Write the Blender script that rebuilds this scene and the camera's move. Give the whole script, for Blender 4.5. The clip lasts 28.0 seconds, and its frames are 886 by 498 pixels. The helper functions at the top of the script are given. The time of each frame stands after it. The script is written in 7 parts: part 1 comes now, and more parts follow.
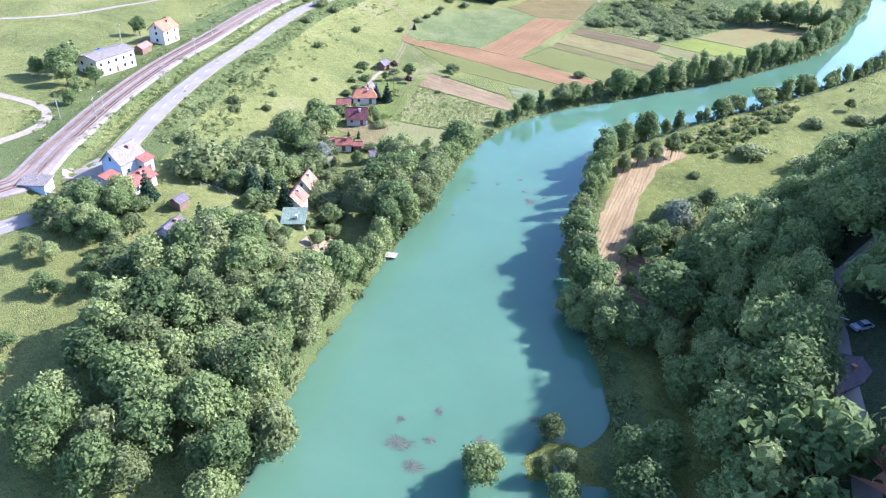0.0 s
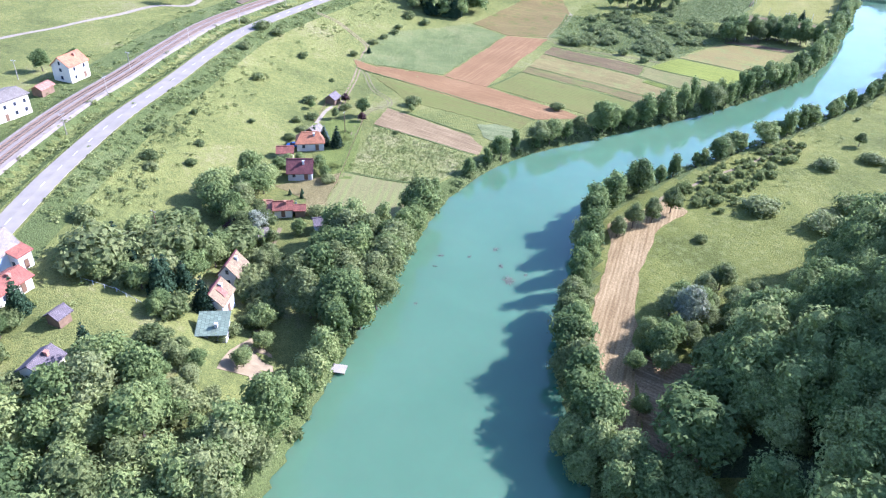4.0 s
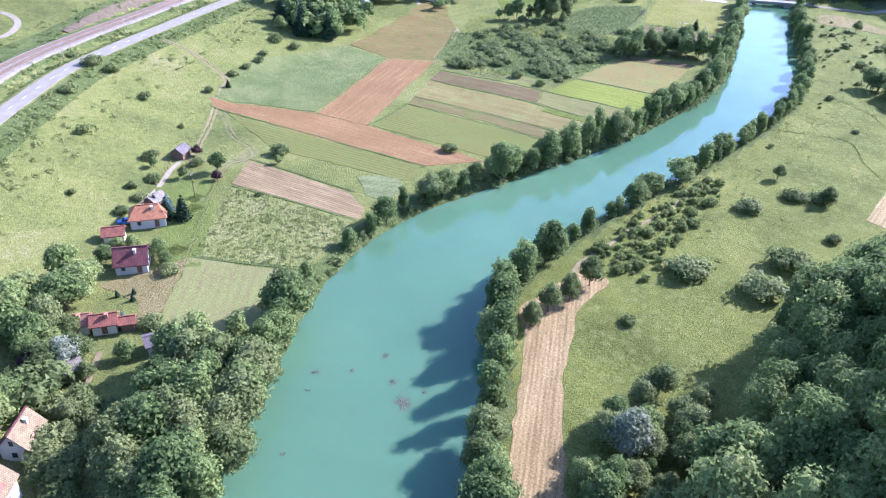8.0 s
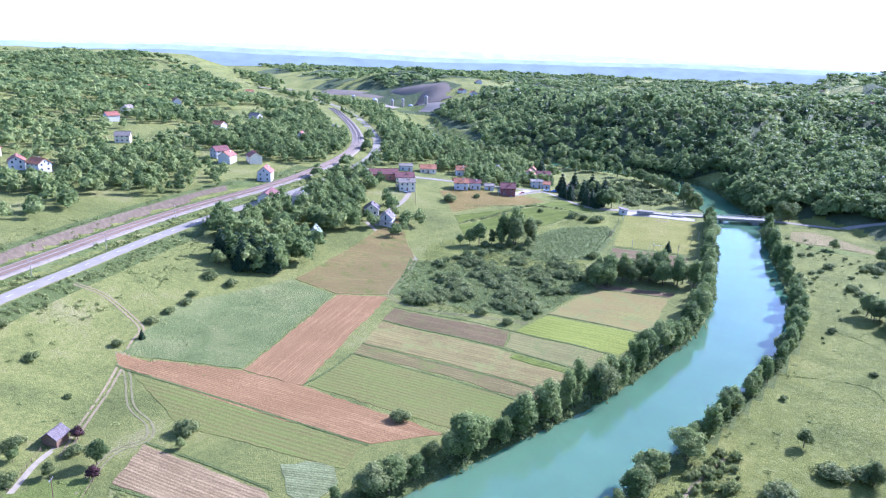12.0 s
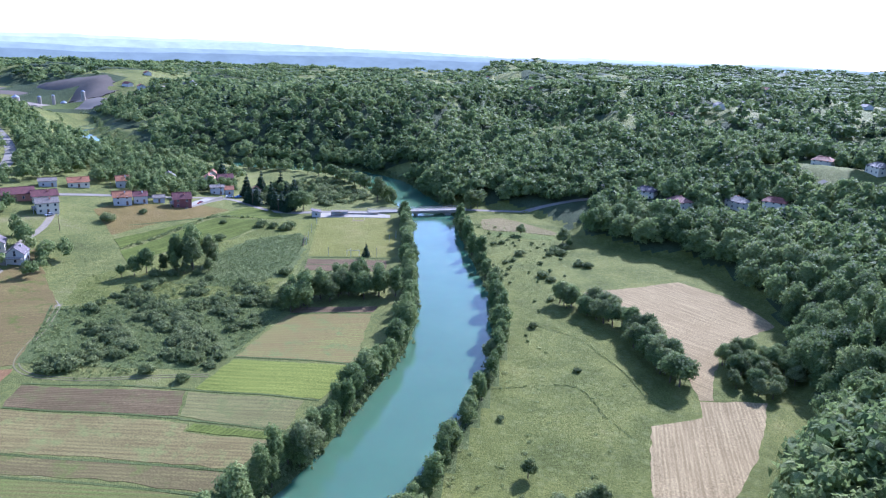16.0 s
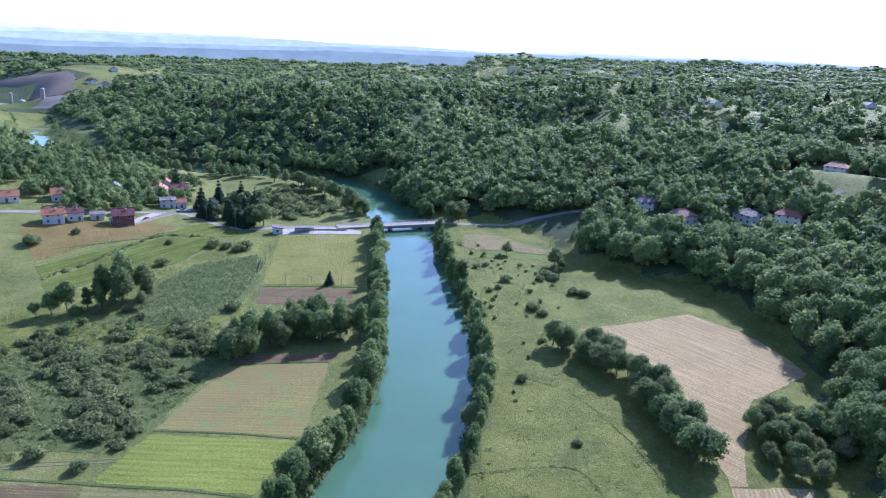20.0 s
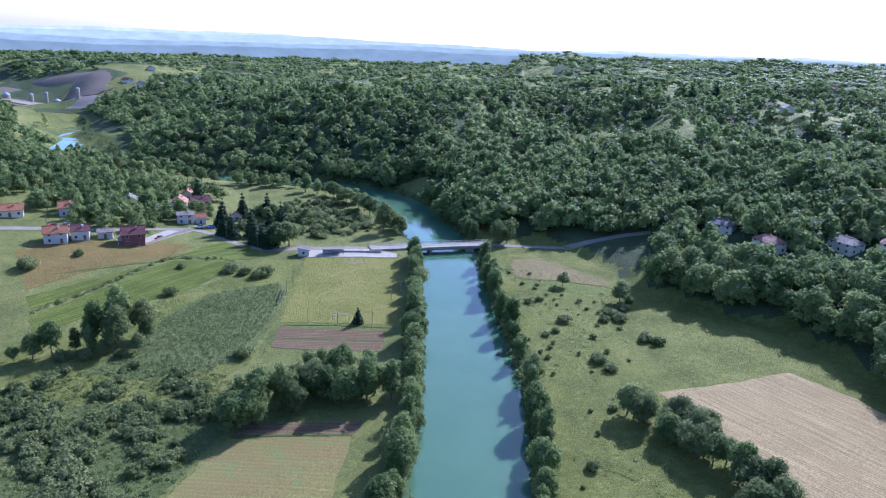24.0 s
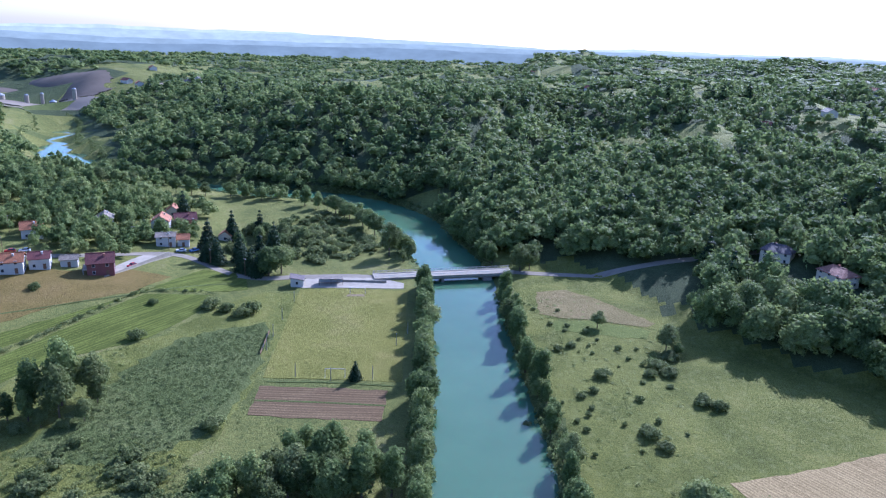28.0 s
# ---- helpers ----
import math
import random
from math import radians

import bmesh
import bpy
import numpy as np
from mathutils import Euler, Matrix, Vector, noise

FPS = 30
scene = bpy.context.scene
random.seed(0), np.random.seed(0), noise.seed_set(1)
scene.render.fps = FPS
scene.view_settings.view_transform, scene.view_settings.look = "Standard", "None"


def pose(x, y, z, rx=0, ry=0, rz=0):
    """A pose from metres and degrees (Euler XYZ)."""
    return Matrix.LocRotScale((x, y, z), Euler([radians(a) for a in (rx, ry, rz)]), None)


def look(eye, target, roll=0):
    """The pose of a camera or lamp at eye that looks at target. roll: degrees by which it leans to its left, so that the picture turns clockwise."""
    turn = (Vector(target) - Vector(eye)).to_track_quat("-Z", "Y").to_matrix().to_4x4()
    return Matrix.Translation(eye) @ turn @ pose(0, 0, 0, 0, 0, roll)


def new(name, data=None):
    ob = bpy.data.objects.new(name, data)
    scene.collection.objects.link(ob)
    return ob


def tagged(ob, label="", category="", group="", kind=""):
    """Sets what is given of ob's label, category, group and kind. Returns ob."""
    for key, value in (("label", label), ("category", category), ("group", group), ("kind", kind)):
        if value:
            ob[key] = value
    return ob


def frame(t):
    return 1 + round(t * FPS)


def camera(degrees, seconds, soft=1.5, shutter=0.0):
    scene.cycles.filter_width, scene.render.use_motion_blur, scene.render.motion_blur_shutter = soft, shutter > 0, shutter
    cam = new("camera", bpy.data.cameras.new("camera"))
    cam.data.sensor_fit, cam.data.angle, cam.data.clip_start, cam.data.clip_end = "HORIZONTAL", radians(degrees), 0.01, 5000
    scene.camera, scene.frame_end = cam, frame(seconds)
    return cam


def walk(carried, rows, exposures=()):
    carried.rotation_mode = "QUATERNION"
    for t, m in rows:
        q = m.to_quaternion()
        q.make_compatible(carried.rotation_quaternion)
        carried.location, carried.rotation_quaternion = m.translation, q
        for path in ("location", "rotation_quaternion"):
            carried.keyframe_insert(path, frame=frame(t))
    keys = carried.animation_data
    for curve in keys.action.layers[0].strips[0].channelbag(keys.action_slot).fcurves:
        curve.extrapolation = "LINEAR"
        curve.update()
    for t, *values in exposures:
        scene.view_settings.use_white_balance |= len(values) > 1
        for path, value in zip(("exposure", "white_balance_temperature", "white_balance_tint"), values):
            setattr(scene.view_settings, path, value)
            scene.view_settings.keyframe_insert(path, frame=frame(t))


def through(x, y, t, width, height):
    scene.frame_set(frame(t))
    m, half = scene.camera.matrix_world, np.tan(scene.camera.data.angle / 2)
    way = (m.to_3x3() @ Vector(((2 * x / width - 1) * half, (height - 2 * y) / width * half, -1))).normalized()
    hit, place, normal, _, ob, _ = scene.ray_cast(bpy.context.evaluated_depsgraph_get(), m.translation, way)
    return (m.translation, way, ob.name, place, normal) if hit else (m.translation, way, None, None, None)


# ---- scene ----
cam = camera(63.9, 28.0, 1.2)
PATH = [
    (0, (0.348, 2.185, 99.445), (-0.792, 3.445, 98.389), 1.7),
    (0.5, (-3.16, 6.447, 99.422), (-4.294, 7.71, 98.365), 1.7),
    (1, (-6.758, 10.721, 99.396), (-7.887, 11.988, 98.339), 1.7),
    (1.5, (-10.496, 14.985, 99.383), (-11.62, 16.257, 98.325), 1.7),
    (2, (-14.269, 19.213, 99.384), (-15.389, 20.487, 98.325), 1.8),
    (2.5, (-17.992, 23.465, 99.406), (-19.095, 24.753, 98.347), 1.9),
    (4.5, (-32.609, 41.044, 99.411), (-33.671, 42.365, 98.35), 2.0),
    (5, (-36.032, 45.583, 99.401), (-37.08, 46.915, 98.34), 2.2),
    (5.5, (-39.33, 50.206, 99.402), (-40.33, 51.576, 98.342), 2.3),
    (6, (-42.514, 54.99, 99.388), (-43.452, 56.404, 98.33), 2.5),
    (6.5, (-45.367, 59.994, 99.349), (-46.272, 61.43, 98.29), 2.6),
    (7, (-47.849, 65.188, 99.31), (-48.728, 66.64, 98.252), 2.7),
    (7.5, (-50.093, 70.515, 99.264), (-50.953, 71.978, 98.205), 2.7),
    (8, (-52.266, 75.867, 99.239), (-53.112, 77.338, 98.18), 2.8),
    (8.5, (-54.536, 81.21, 99.265), (-55.367, 82.689, 98.205), 2.8),
    (9, (-56.979, 86.567, 99.308), (-57.798, 88.051, 98.246), 2.8),
    (9.5, (-59.507, 91.956, 99.397), (-60.336, 93.47, 98.387), 2.8),
    (10, (-62.094, 97.428, 99.462), (-62.954, 99.002, 98.576), 2.7),
    (10.5, (-64.686, 103.044, 99.472), (-65.573, 104.669, 98.715), 2.6),
    (11, (-67.027, 108.619, 99.458), (-67.939, 110.286, 98.833), 2.5),
    (11.5, (-69.047, 114.033, 99.447), (-69.968, 115.716, 98.883), 2.2),
    (13.5, (-75.902, 135.02, 99.317), (-76.476, 136.854, 98.763), 2.0),
    (14, (-77.103, 140.462, 99.34), (-77.417, 142.36, 98.794), 2.1),
    (14.5, (-77.671, 145.947, 99.368), (-77.899, 147.858, 98.822), 2.2),
    (15, (-77.652, 151.504, 99.383), (-77.831, 153.42, 98.837), 2.3),
    (15.5, (-77.165, 156.996, 99.39), (-77.315, 158.914, 98.841), 2.3),
    (16, (-76.476, 162.556, 99.414), (-76.61, 164.474, 98.864), 2.3),
    (16.5, (-75.812, 168.236, 99.453), (-75.934, 170.154, 98.901), 2.3),
    (17, (-75.322, 174.06, 99.533), (-75.432, 175.979, 98.98), 2.3),
    (17.5, (-75.04, 179.903, 99.634), (-75.143, 181.822, 99.078), 2.3),
    (18, (-74.931, 185.778, 99.757), (-75.029, 187.696, 99.2), 2.3),
    (18.5, (-74.896, 191.589, 99.88), (-74.992, 193.507, 99.321), 2.3),
    (19, (-74.959, 197.4, 100.015), (-75.055, 199.317, 99.455), 2.3),
    (19.5, (-75.064, 203.162, 100.155), (-75.159, 205.079, 99.593), 2.3),
    (20, (-75.38, 208.96, 100.27), (-75.475, 210.876, 99.707), 2.3),
    (20.5, (-75.863, 214.707, 100.351), (-75.987, 216.621, 99.785), 2.3),
    (21, (-76.503, 220.421, 100.408), (-76.644, 222.334, 99.841), 2.3),
    (21.5, (-77.293, 226.047, 100.43), (-77.447, 227.958, 99.861), 2.3),
    (23.5, (-80.746, 248.997, 100.356), (-80.942, 250.903, 99.783), 2.3),
    (24, (-81.606, 254.777, 100.335), (-81.81, 256.683, 99.763), 2.3),
    (24.5, (-82.451, 260.473, 100.33), (-82.661, 262.378, 99.757), 2.3),
    (25, (-83.287, 266.187, 100.328), (-83.503, 268.091, 99.754), 2.3),
    (25.5, (-84.12, 271.859, 100.329), (-84.34, 273.761, 99.753), 2.3),
    (26, (-84.946, 277.633, 100.315), (-85.171, 279.535, 99.739), 2.3),
    (26.5, (-85.718, 283.243, 100.292), (-85.946, 285.144, 99.715), 2.3),
    (27, (-86.485, 288.808, 100.264), (-86.717, 290.709, 99.688), 2.3),
    (27.5, (-87.288, 294.272, 100.238), (-87.523, 296.172, 99.66), 2.3),
    (28, (-88.112, 299.776, 100.222), (-88.347, 301.676, 99.645), 2.3),
]
walk(cam, [(t, look(eye, target, roll)) for t, eye, target, roll in PATH],
     [(0, 1.95, 4880, 28), (9, 1.8, 4860, 29), (11.5, 1.75, 4720, 31), (14, 1.43, 4640, 29), (18, 1.15, 4620, 28), (28, 0.95, 4620, 28)])


# ---- sky and sun ----
SUN_TO = Vector((0.454, 0.891, 0.0)).normalized()
ELEV = 32.0
world = bpy.data.worlds.new("sky")
scene.world = world
world.use_nodes = True
wn = world.node_tree.nodes
sky = wn.new("ShaderNodeTexSky")
sky.sky_type, sky.sun_disc = "NISHITA", False
sky.sun_elevation = radians(ELEV)
sky.sun_rotation = math.atan2(SUN_TO.x, SUN_TO.y)
sky.air_density, sky.dust_density, sky.ozone_density = 1.0, 0.8, 1.0
wn["Background"].inputs["Strength"].default_value = 0.115
world.node_tree.links.new(sky.outputs[0], wn["Background"].inputs["Color"])
sun = new("sun", bpy.data.lights.new("sun", "SUN"))
sun.data.energy, sun.data.angle, sun.data.color = 4.6, radians(0.6), (1.0, 0.92, 0.8)
e = radians(ELEV)
sun.matrix_world = look(Vector((SUN_TO.x * math.cos(e), SUN_TO.y * math.cos(e), math.sin(e))) * 500, (0, 0, 0))

# ---- materials ----
def node_mat(name):
    m = bpy.data.materials.new(name)
    m.use_nodes = True
    nt = m.node_tree
    return m, nt, nt.nodes["Principled BSDF"]


def link(nt, a, b):
    nt.links.new(a, b)


def coords(nt, scale=(1, 1, 1), turn=0.0):
    """World position, turned about the upright axis and then stretched."""
    g = nt.nodes.new("ShaderNodeNewGeometry")
    out = g.outputs["Position"]
    for key, val in (("Rotation", (0, 0, radians(turn))), ("Scale", scale)):
        mp = nt.nodes.new("ShaderNodeMapping")
        mp.inputs[key].default_value = val
        link(nt, out, mp.inputs["Vector"])
        out = mp.outputs["Vector"]
    return out


def noise_tex(nt, vec, scale, detail=4.0, rough=0.55, warp=0.0):
    n = nt.nodes.new("ShaderNodeTexNoise")
    n.inputs["Scale"].default_value, n.inputs["Detail"].default_value = scale, detail
    n.inputs["Roughness"].default_value, n.inputs["Distortion"].default_value = rough, warp
    if vec is not None:
        link(nt, vec, n.inputs["Vector"])
    return n.outputs["Fac"]


def ramp(nt, fac, stops):
    r = nt.nodes.new("ShaderNodeValToRGB")
    el = r.color_ramp.elements
    while len(el) < len(stops):
        el.new(0.5)
    for k, (p, c) in zip(el, stops):
        k.position, k.color = p, (*c, 1.0)
    link(nt, fac, r.inputs["Fac"])
    return r.outputs["Color"]


def mix(nt, fac, a, b, mode="MIX"):
    n = nt.nodes.new("ShaderNodeMix")
    n.data_type, n.blend_type = "RGBA", mode
    for sock, v in ((n.inputs["Factor"], fac), (n.inputs["A"], a), (n.inputs["B"], b)):
        if isinstance(v, (int, float)):
            sock.default_value = v
        elif isinstance(v, tuple):
            sock.default_value = (*v, 1.0)
        else:
            link(nt, v, sock)
    return n.outputs["Result"]


def calc(nt, op, a, b=0.0):
    n = nt.nodes.new("ShaderNodeMath")
    n.operation = op
    for sock, v in zip(n.inputs, (a, b)):
        if isinstance(v, (int, float)):
            sock.default_value = v
        else:
            link(nt, v, sock)
    return n.outputs[0]


def bump(nt, bsdf, fac, dist=0.05, strength=0.6):
    b = nt.nodes.new("ShaderNodeBump")
    b.inputs["Strength"].default_value, b.inputs["Distance"].default_value = strength, dist
    link(nt, fac, b.inputs["Height"])
    link(nt, b.outputs["Normal"], bsdf.inputs["Normal"])


def plain(name, col, rough=0.6, metal=0.0, var=0.25, scale=1.5, grain=18.0, relief=0.01):
    """Painted, plastered or metal surface with broad stains and fine grain."""
    m, nt, p = node_mat(name)
    v = coords(nt)
    a = noise_tex(nt, v, scale, 5)
    b = noise_tex(nt, v, grain, 3)
    dark = tuple(c * (1 - var) for c in col)
    lite = tuple(min(1.0, c * (1 + var * 0.5)) for c in col)
    c1 = ramp(nt, a, [(0.3, dark), (0.7, lite)])
    link(nt, mix(nt, 0.35, c1, mix(nt, b, dark, lite)), p.inputs["Base Color"])
    p.inputs["Roughness"].default_value, p.inputs["Metallic"].default_value = rough, metal
    p.inputs["Specular IOR Level"].default_value = 0.12 if rough > 0.8 else 0.4
    bump(nt, p, b, relief)
    return m


def grass_mat(name, stops, patch=0.03, tuft=0.55, stems=None, rough=0.8):
    """Meadow: broad patches of growth, tufts of about a metre, fine blades."""
    m, nt, p = node_mat(name)
    v = coords(nt)
    a = noise_tex(nt, v, patch, 6, 0.62, 0.6)
    b = noise_tex(nt, v, tuft, 5, 0.65)
    c = noise_tex(nt, v, 3.2, 3, 0.7)
    f = calc(nt, "ADD", calc(nt, "MULTIPLY", a, 0.62), calc(nt, "MULTIPLY", b, 0.38))
    col = ramp(nt, f, stops)
    d = noise_tex(nt, v, 1.9, 6, 0.8)
    shade = ramp(nt, calc(nt, "ADD", calc(nt, "MULTIPLY", c, 0.5), calc(nt, "MULTIPLY", d, 0.5)), [(0.36, (0.38, 0.42, 0.38)), (0.5, (1.0, 1.0, 1.0)), (0.64, (1.5, 1.47, 1.4))])
    col = mix(nt, 0.9, col, mix(nt, 1.0, col, shade, "MULTIPLY"))
    if stems:
        vo = nt.nodes.new("ShaderNodeTexVoronoi")
        vo.inputs["Scale"].default_value = 0.35
        link(nt, v, vo.inputs["Vector"])
        spot = ramp(nt, vo.outputs["Distance"], [(0.05, (1, 1, 1)), (0.5, (0, 0, 0))])
        col = mix(nt, calc(nt, "MULTIPLY", spot, 0.3), col, stems)
    link(nt, col, p.inputs["Base Color"])
    p.inputs["Roughness"].default_value = rough
    p.inputs["Specular IOR Level"].default_value = 0.04
    bump(nt, p, calc(nt, "ADD", d, c), 0.5, 0.85)
    return m


def rows_mat(name, soil, crop, turn, step, share=0.5, patch=0.05, wobble=0.6, relief=0.18, weeds=None):
    """Worked field: furrows or crop rows step metres apart, running along the angle turn, with uneven growth."""
    m, nt, p = node_mat(name)
    v = coords(nt, (1, 1, 1), -turn)
    w = nt.nodes.new("ShaderNodeTexWave")
    w.bands_direction = "Y"
    w.inputs["Scale"].default_value = 6.2832 / (20.0 * step)
    w.inputs["Distortion"].default_value, w.inputs["Detail"].default_value = wobble, 3
    w.inputs["Detail Scale"].default_value = 0.35
    link(nt, v, w.inputs["Vector"])
    v2 = coords(nt, (0.18, 3.2, 1), -turn)
    a = noise_tex(nt, coords(nt), patch, 6, 0.6, 0.4)
    s = noise_tex(nt, v2, 0.25, 5, 0.65)
    g = noise_tex(nt, coords(nt), 2.6, 4, 0.7)
    f = calc(nt, "MULTIPLY", w.outputs["Fac"], 0.085)
    f = calc(nt, "ADD", f, calc(nt, "MULTIPLY", s, 0.52))
    f = calc(nt, "ADD", f, calc(nt, "MULTIPLY", a, 0.24))
    f = calc(nt, "ADD", f, calc(nt, "MULTIPLY", g, 0.22))
    lo = 0.92 - 0.62 * share
    col = ramp(nt, f, [(max(0.0, lo - 0.1), tuple(c * 0.88 for c in soil)), (min(1.0, lo + 0.13), tuple(c * 1.08 for c in crop))])
    if weeds:
        n = noise_tex(nt, coords(nt), 0.13, 5, 0.7)
        col = mix(nt, ramp(nt, n, [(0.52, (0, 0, 0)), (0.66, (1, 1, 1))]), col, weeds)
    dirt = ramp(nt, g, [(0.28, (0.55, 0.56, 0.55)), (0.72, (1.3, 1.28, 1.24))])
    link(nt, mix(nt, 1.0, col, dirt, "MULTIPLY"), p.inputs["Base Color"])
    p.inputs["Roughness"].default_value = 0.9
    p.inputs["Specular IOR Level"].default_value = 0.04
    bump(nt, p, calc(nt, "ADD", w.outputs["Fac"], calc(nt, "MULTIPLY", g, 0.8)), relief * 0.3, 0.5)
    return m


def leaf_mat(name, stops, gloss=0.6, through=0.42):
    """Foliage: each plant its own green, leaf clumps lighter and darker, some light through the leaves."""
    m, nt, p = node_mat(name)
    at = nt.nodes.new("ShaderNodeAttribute")
    at.attribute_name = "tint"
    oi = nt.nodes.new("ShaderNodeObjectInfo")
    t = calc(nt, "FRACT", calc(nt, "ADD", at.outputs["Fac"], oi.outputs["Random"]))
    g = nt.nodes.new("ShaderNodeNewGeometry")
    n = noise_tex(nt, coords(nt), 0.9, 4, 0.65)
    stand = noise_tex(nt, coords(nt), 0.022, 3, 0.6)
    f = calc(nt, "ADD", calc(nt, "MULTIPLY", t, 0.52), calc(nt, "MULTIPLY", n, 0.14))
    f = calc(nt, "ADD", f, calc(nt, "MULTIPLY", calc(nt, "SUBTRACT", stand, 0.38), 0.7))
    f = calc(nt, "ADD", f, calc(nt, "MULTIPLY", g.outputs["Random Per Island"], 0.26))
    col = ramp(nt, f, stops)
    leafy = noise_tex(nt, coords(nt), 3.6, 4, 0.75)
    col = mix(nt, 1.0, col, ramp(nt, leafy, [(0.36, (0.42, 0.44, 0.42)), (0.5, (0.95, 0.95, 0.95)), (0.66, (1.45, 1.42, 1.35))]), "MULTIPLY")
    link(nt, col, p.inputs["Base Color"])
    p.inputs["Roughness"].default_value = gloss
    p.inputs["Specular IOR Level"].default_value = 0.07
    bump(nt, p, leafy, 0.3, 0.6)
    tr = nt.nodes.new("ShaderNodeBsdfTranslucent")
    link(nt, mix(nt, 0.5, col, (0.215, 0.285, 0.1)), tr.inputs["Color"])
    ms = nt.nodes.new("ShaderNodeMixShader")
    ms.inputs[0].default_value = through
    link(nt, p.outputs[0], ms.inputs[1])
    link(nt, tr.outputs[0], ms.inputs[2])
    link(nt, ms.outputs[0], nt.nodes["Material Output"].inputs["Surface"])
    return m


M_MEADOW = grass_mat("meadow_grass", [(0.3, (0.081, 0.0909, 0.0294)), (0.43, (0.132, 0.145, 0.0418)), (0.54, (0.187, 0.191, 0.0542)), (0.68, (0.247, 0.22, 0.0997))])
M_EASTGRASS = grass_mat("marsh_grass", [(0.32, (0.08, 0.092, 0.021)), (0.45, (0.126, 0.138, 0.032)), (0.56, (0.172, 0.178, 0.042)), (0.7, (0.25, 0.228, 0.068))], 0.045, 1.3, (0.275, 0.275, 0.105))
M_REED = grass_mat("reed_meadow", [(0.3, (0.0643, 0.0815, 0.0239)), (0.5, (0.105, 0.127, 0.039)), (0.68, (0.153, 0.166, 0.0599))], 0.05, 1.1)
M_LAWN = grass_mat("mown_lawn", [(0.3, (0.115, 0.138, 0.032)), (0.6, (0.155, 0.178, 0.044))], 0.08, 0.4)
M_PITCH = grass_mat("pitch_grass", [(0.3, (0.168, 0.164, 0.036)), (0.5, (0.205, 0.196, 0.047)), (0.7, (0.25, 0.22, 0.07))], 0.05, 0.2)
M_WEEDY = grass_mat("weedy_fallow", [(0.28, (0.0954, 0.118, 0.0319)), (0.5, (0.201, 0.206, 0.0638)), (0.72, (0.318, 0.265, 0.139))], 0.08, 1.2)
M_DRY = grass_mat("dry_pasture", [(0.28, (0.124, 0.1, 0.0272)), (0.5, (0.19, 0.142, 0.0442)), (0.72, (0.237, 0.167, 0.068))], 0.05, 0.6)
M_DRYGRASS = grass_mat("dry_cut_grass", [(0.3, (0.16, 0.13, 0.05)), (0.5, (0.22, 0.18, 0.075)), (0.7, (0.28, 0.215, 0.105))], 0.07, 0.8)
M_FOREST = grass_mat("woodland_floor", [(0.3, (0.0473, 0.0588, 0.0286)), (0.55, (0.0788, 0.098, 0.0442)), (0.75, (0.116, 0.122, 0.065))], 0.05, 0.6)
M_RED = rows_mat("red_ploughed_soil", (0.225, 0.132, 0.058), (0.3, 0.185, 0.088), 4, 0.9, 0.5, 0.06, 0.4)
M_RED2 = rows_mat("red_harrowed_soil", (0.23, 0.135, 0.06), (0.305, 0.188, 0.09), 102, 0.9, 0.5, 0.06, 0.4)
M_BROWN = rows_mat("brown_ploughed_soil", (0.2, 0.142, 0.0723), (0.32, 0.233, 0.123), 3, 1.0, 0.55, 0.07, 0.4, 0.25)
M_BED = rows_mat("brown_garden_soil", (0.15, 0.104, 0.056), (0.228, 0.165, 0.09), 8, 1.3, 0.5, 0.07, 0.3, 0.3)
M_FALLOW = rows_mat("stubble_fallow", (0.176, 0.132, 0.051), (0.2, 0.168, 0.0578), 20, 1.2, 0.5, 0.04, 0.6, 0.1, (0.104, 0.12, 0.0272))
M_GREENROW = rows_mat("green_crop_rows", (0.165, 0.145, 0.0491), (0.123, 0.149, 0.0359), 4, 1.6, 0.62, 0.06, 0.3, 0.25)
M_POTATO = grass_mat("leafy_crop", [(0.3, (0.085, 0.11, 0.036)), (0.47, (0.135, 0.158, 0.054)), (0.58, (0.18, 0.19, 0.07)), (0.72, (0.235, 0.222, 0.1))], 0.06, 1.4)
M_YELLOW = rows_mat("bright_green_crop", (0.136, 0.157, 0.03), (0.187, 0.204, 0.04), 3, 2.2, 0.7, 0.05, 0.3, 0.1)
M_PALE = rows_mat("pale_hay_strip", (0.16, 0.145, 0.055), (0.2, 0.188, 0.068), 3, 2.0, 0.6, 0.05, 0.5, 0.1, (0.135, 0.145, 0.048))
M_TANROW = rows_mat("tan_stubble_strip", (0.18, 0.142, 0.056), (0.24, 0.208, 0.078), 3, 1.5, 0.55, 0.05, 0.5, 0.12, (0.187, 0.19, 0.0638))
M_PINK = rows_mat("mixed_vegetable_rows", (0.226, 0.175, 0.0664), (0.198, 0.223, 0.0554), 4, 1.5, 0.5, 0.04, 0.4, 0.15, (0.16, 0.185, 0.06))
M_CROP = rows_mat("young_crop_rows", (0.21, 0.19, 0.078), (0.17, 0.195, 0.058), 123, 2.4, 0.55, 0.06, 0.8, 0.12)
M_STRAW = rows_mat("straw_covered_soil", (0.218, 0.151, 0.0687), (0.327, 0.241, 0.119), 110, 1.0, 0.6, 0.06, 1.8, 0.1)
M_TAN = rows_mat("harvested_grain_stubble", (0.27, 0.2, 0.094), (0.37, 0.285, 0.138), 132, 1.1, 0.6, 0.05, 1.6, 0.1)
M_TAN2 = rows_mat("combed_grain_stubble", (0.27, 0.2, 0.094), (0.37, 0.285, 0.138), 81, 1.1, 0.6, 0.05, 1.6, 0.1)
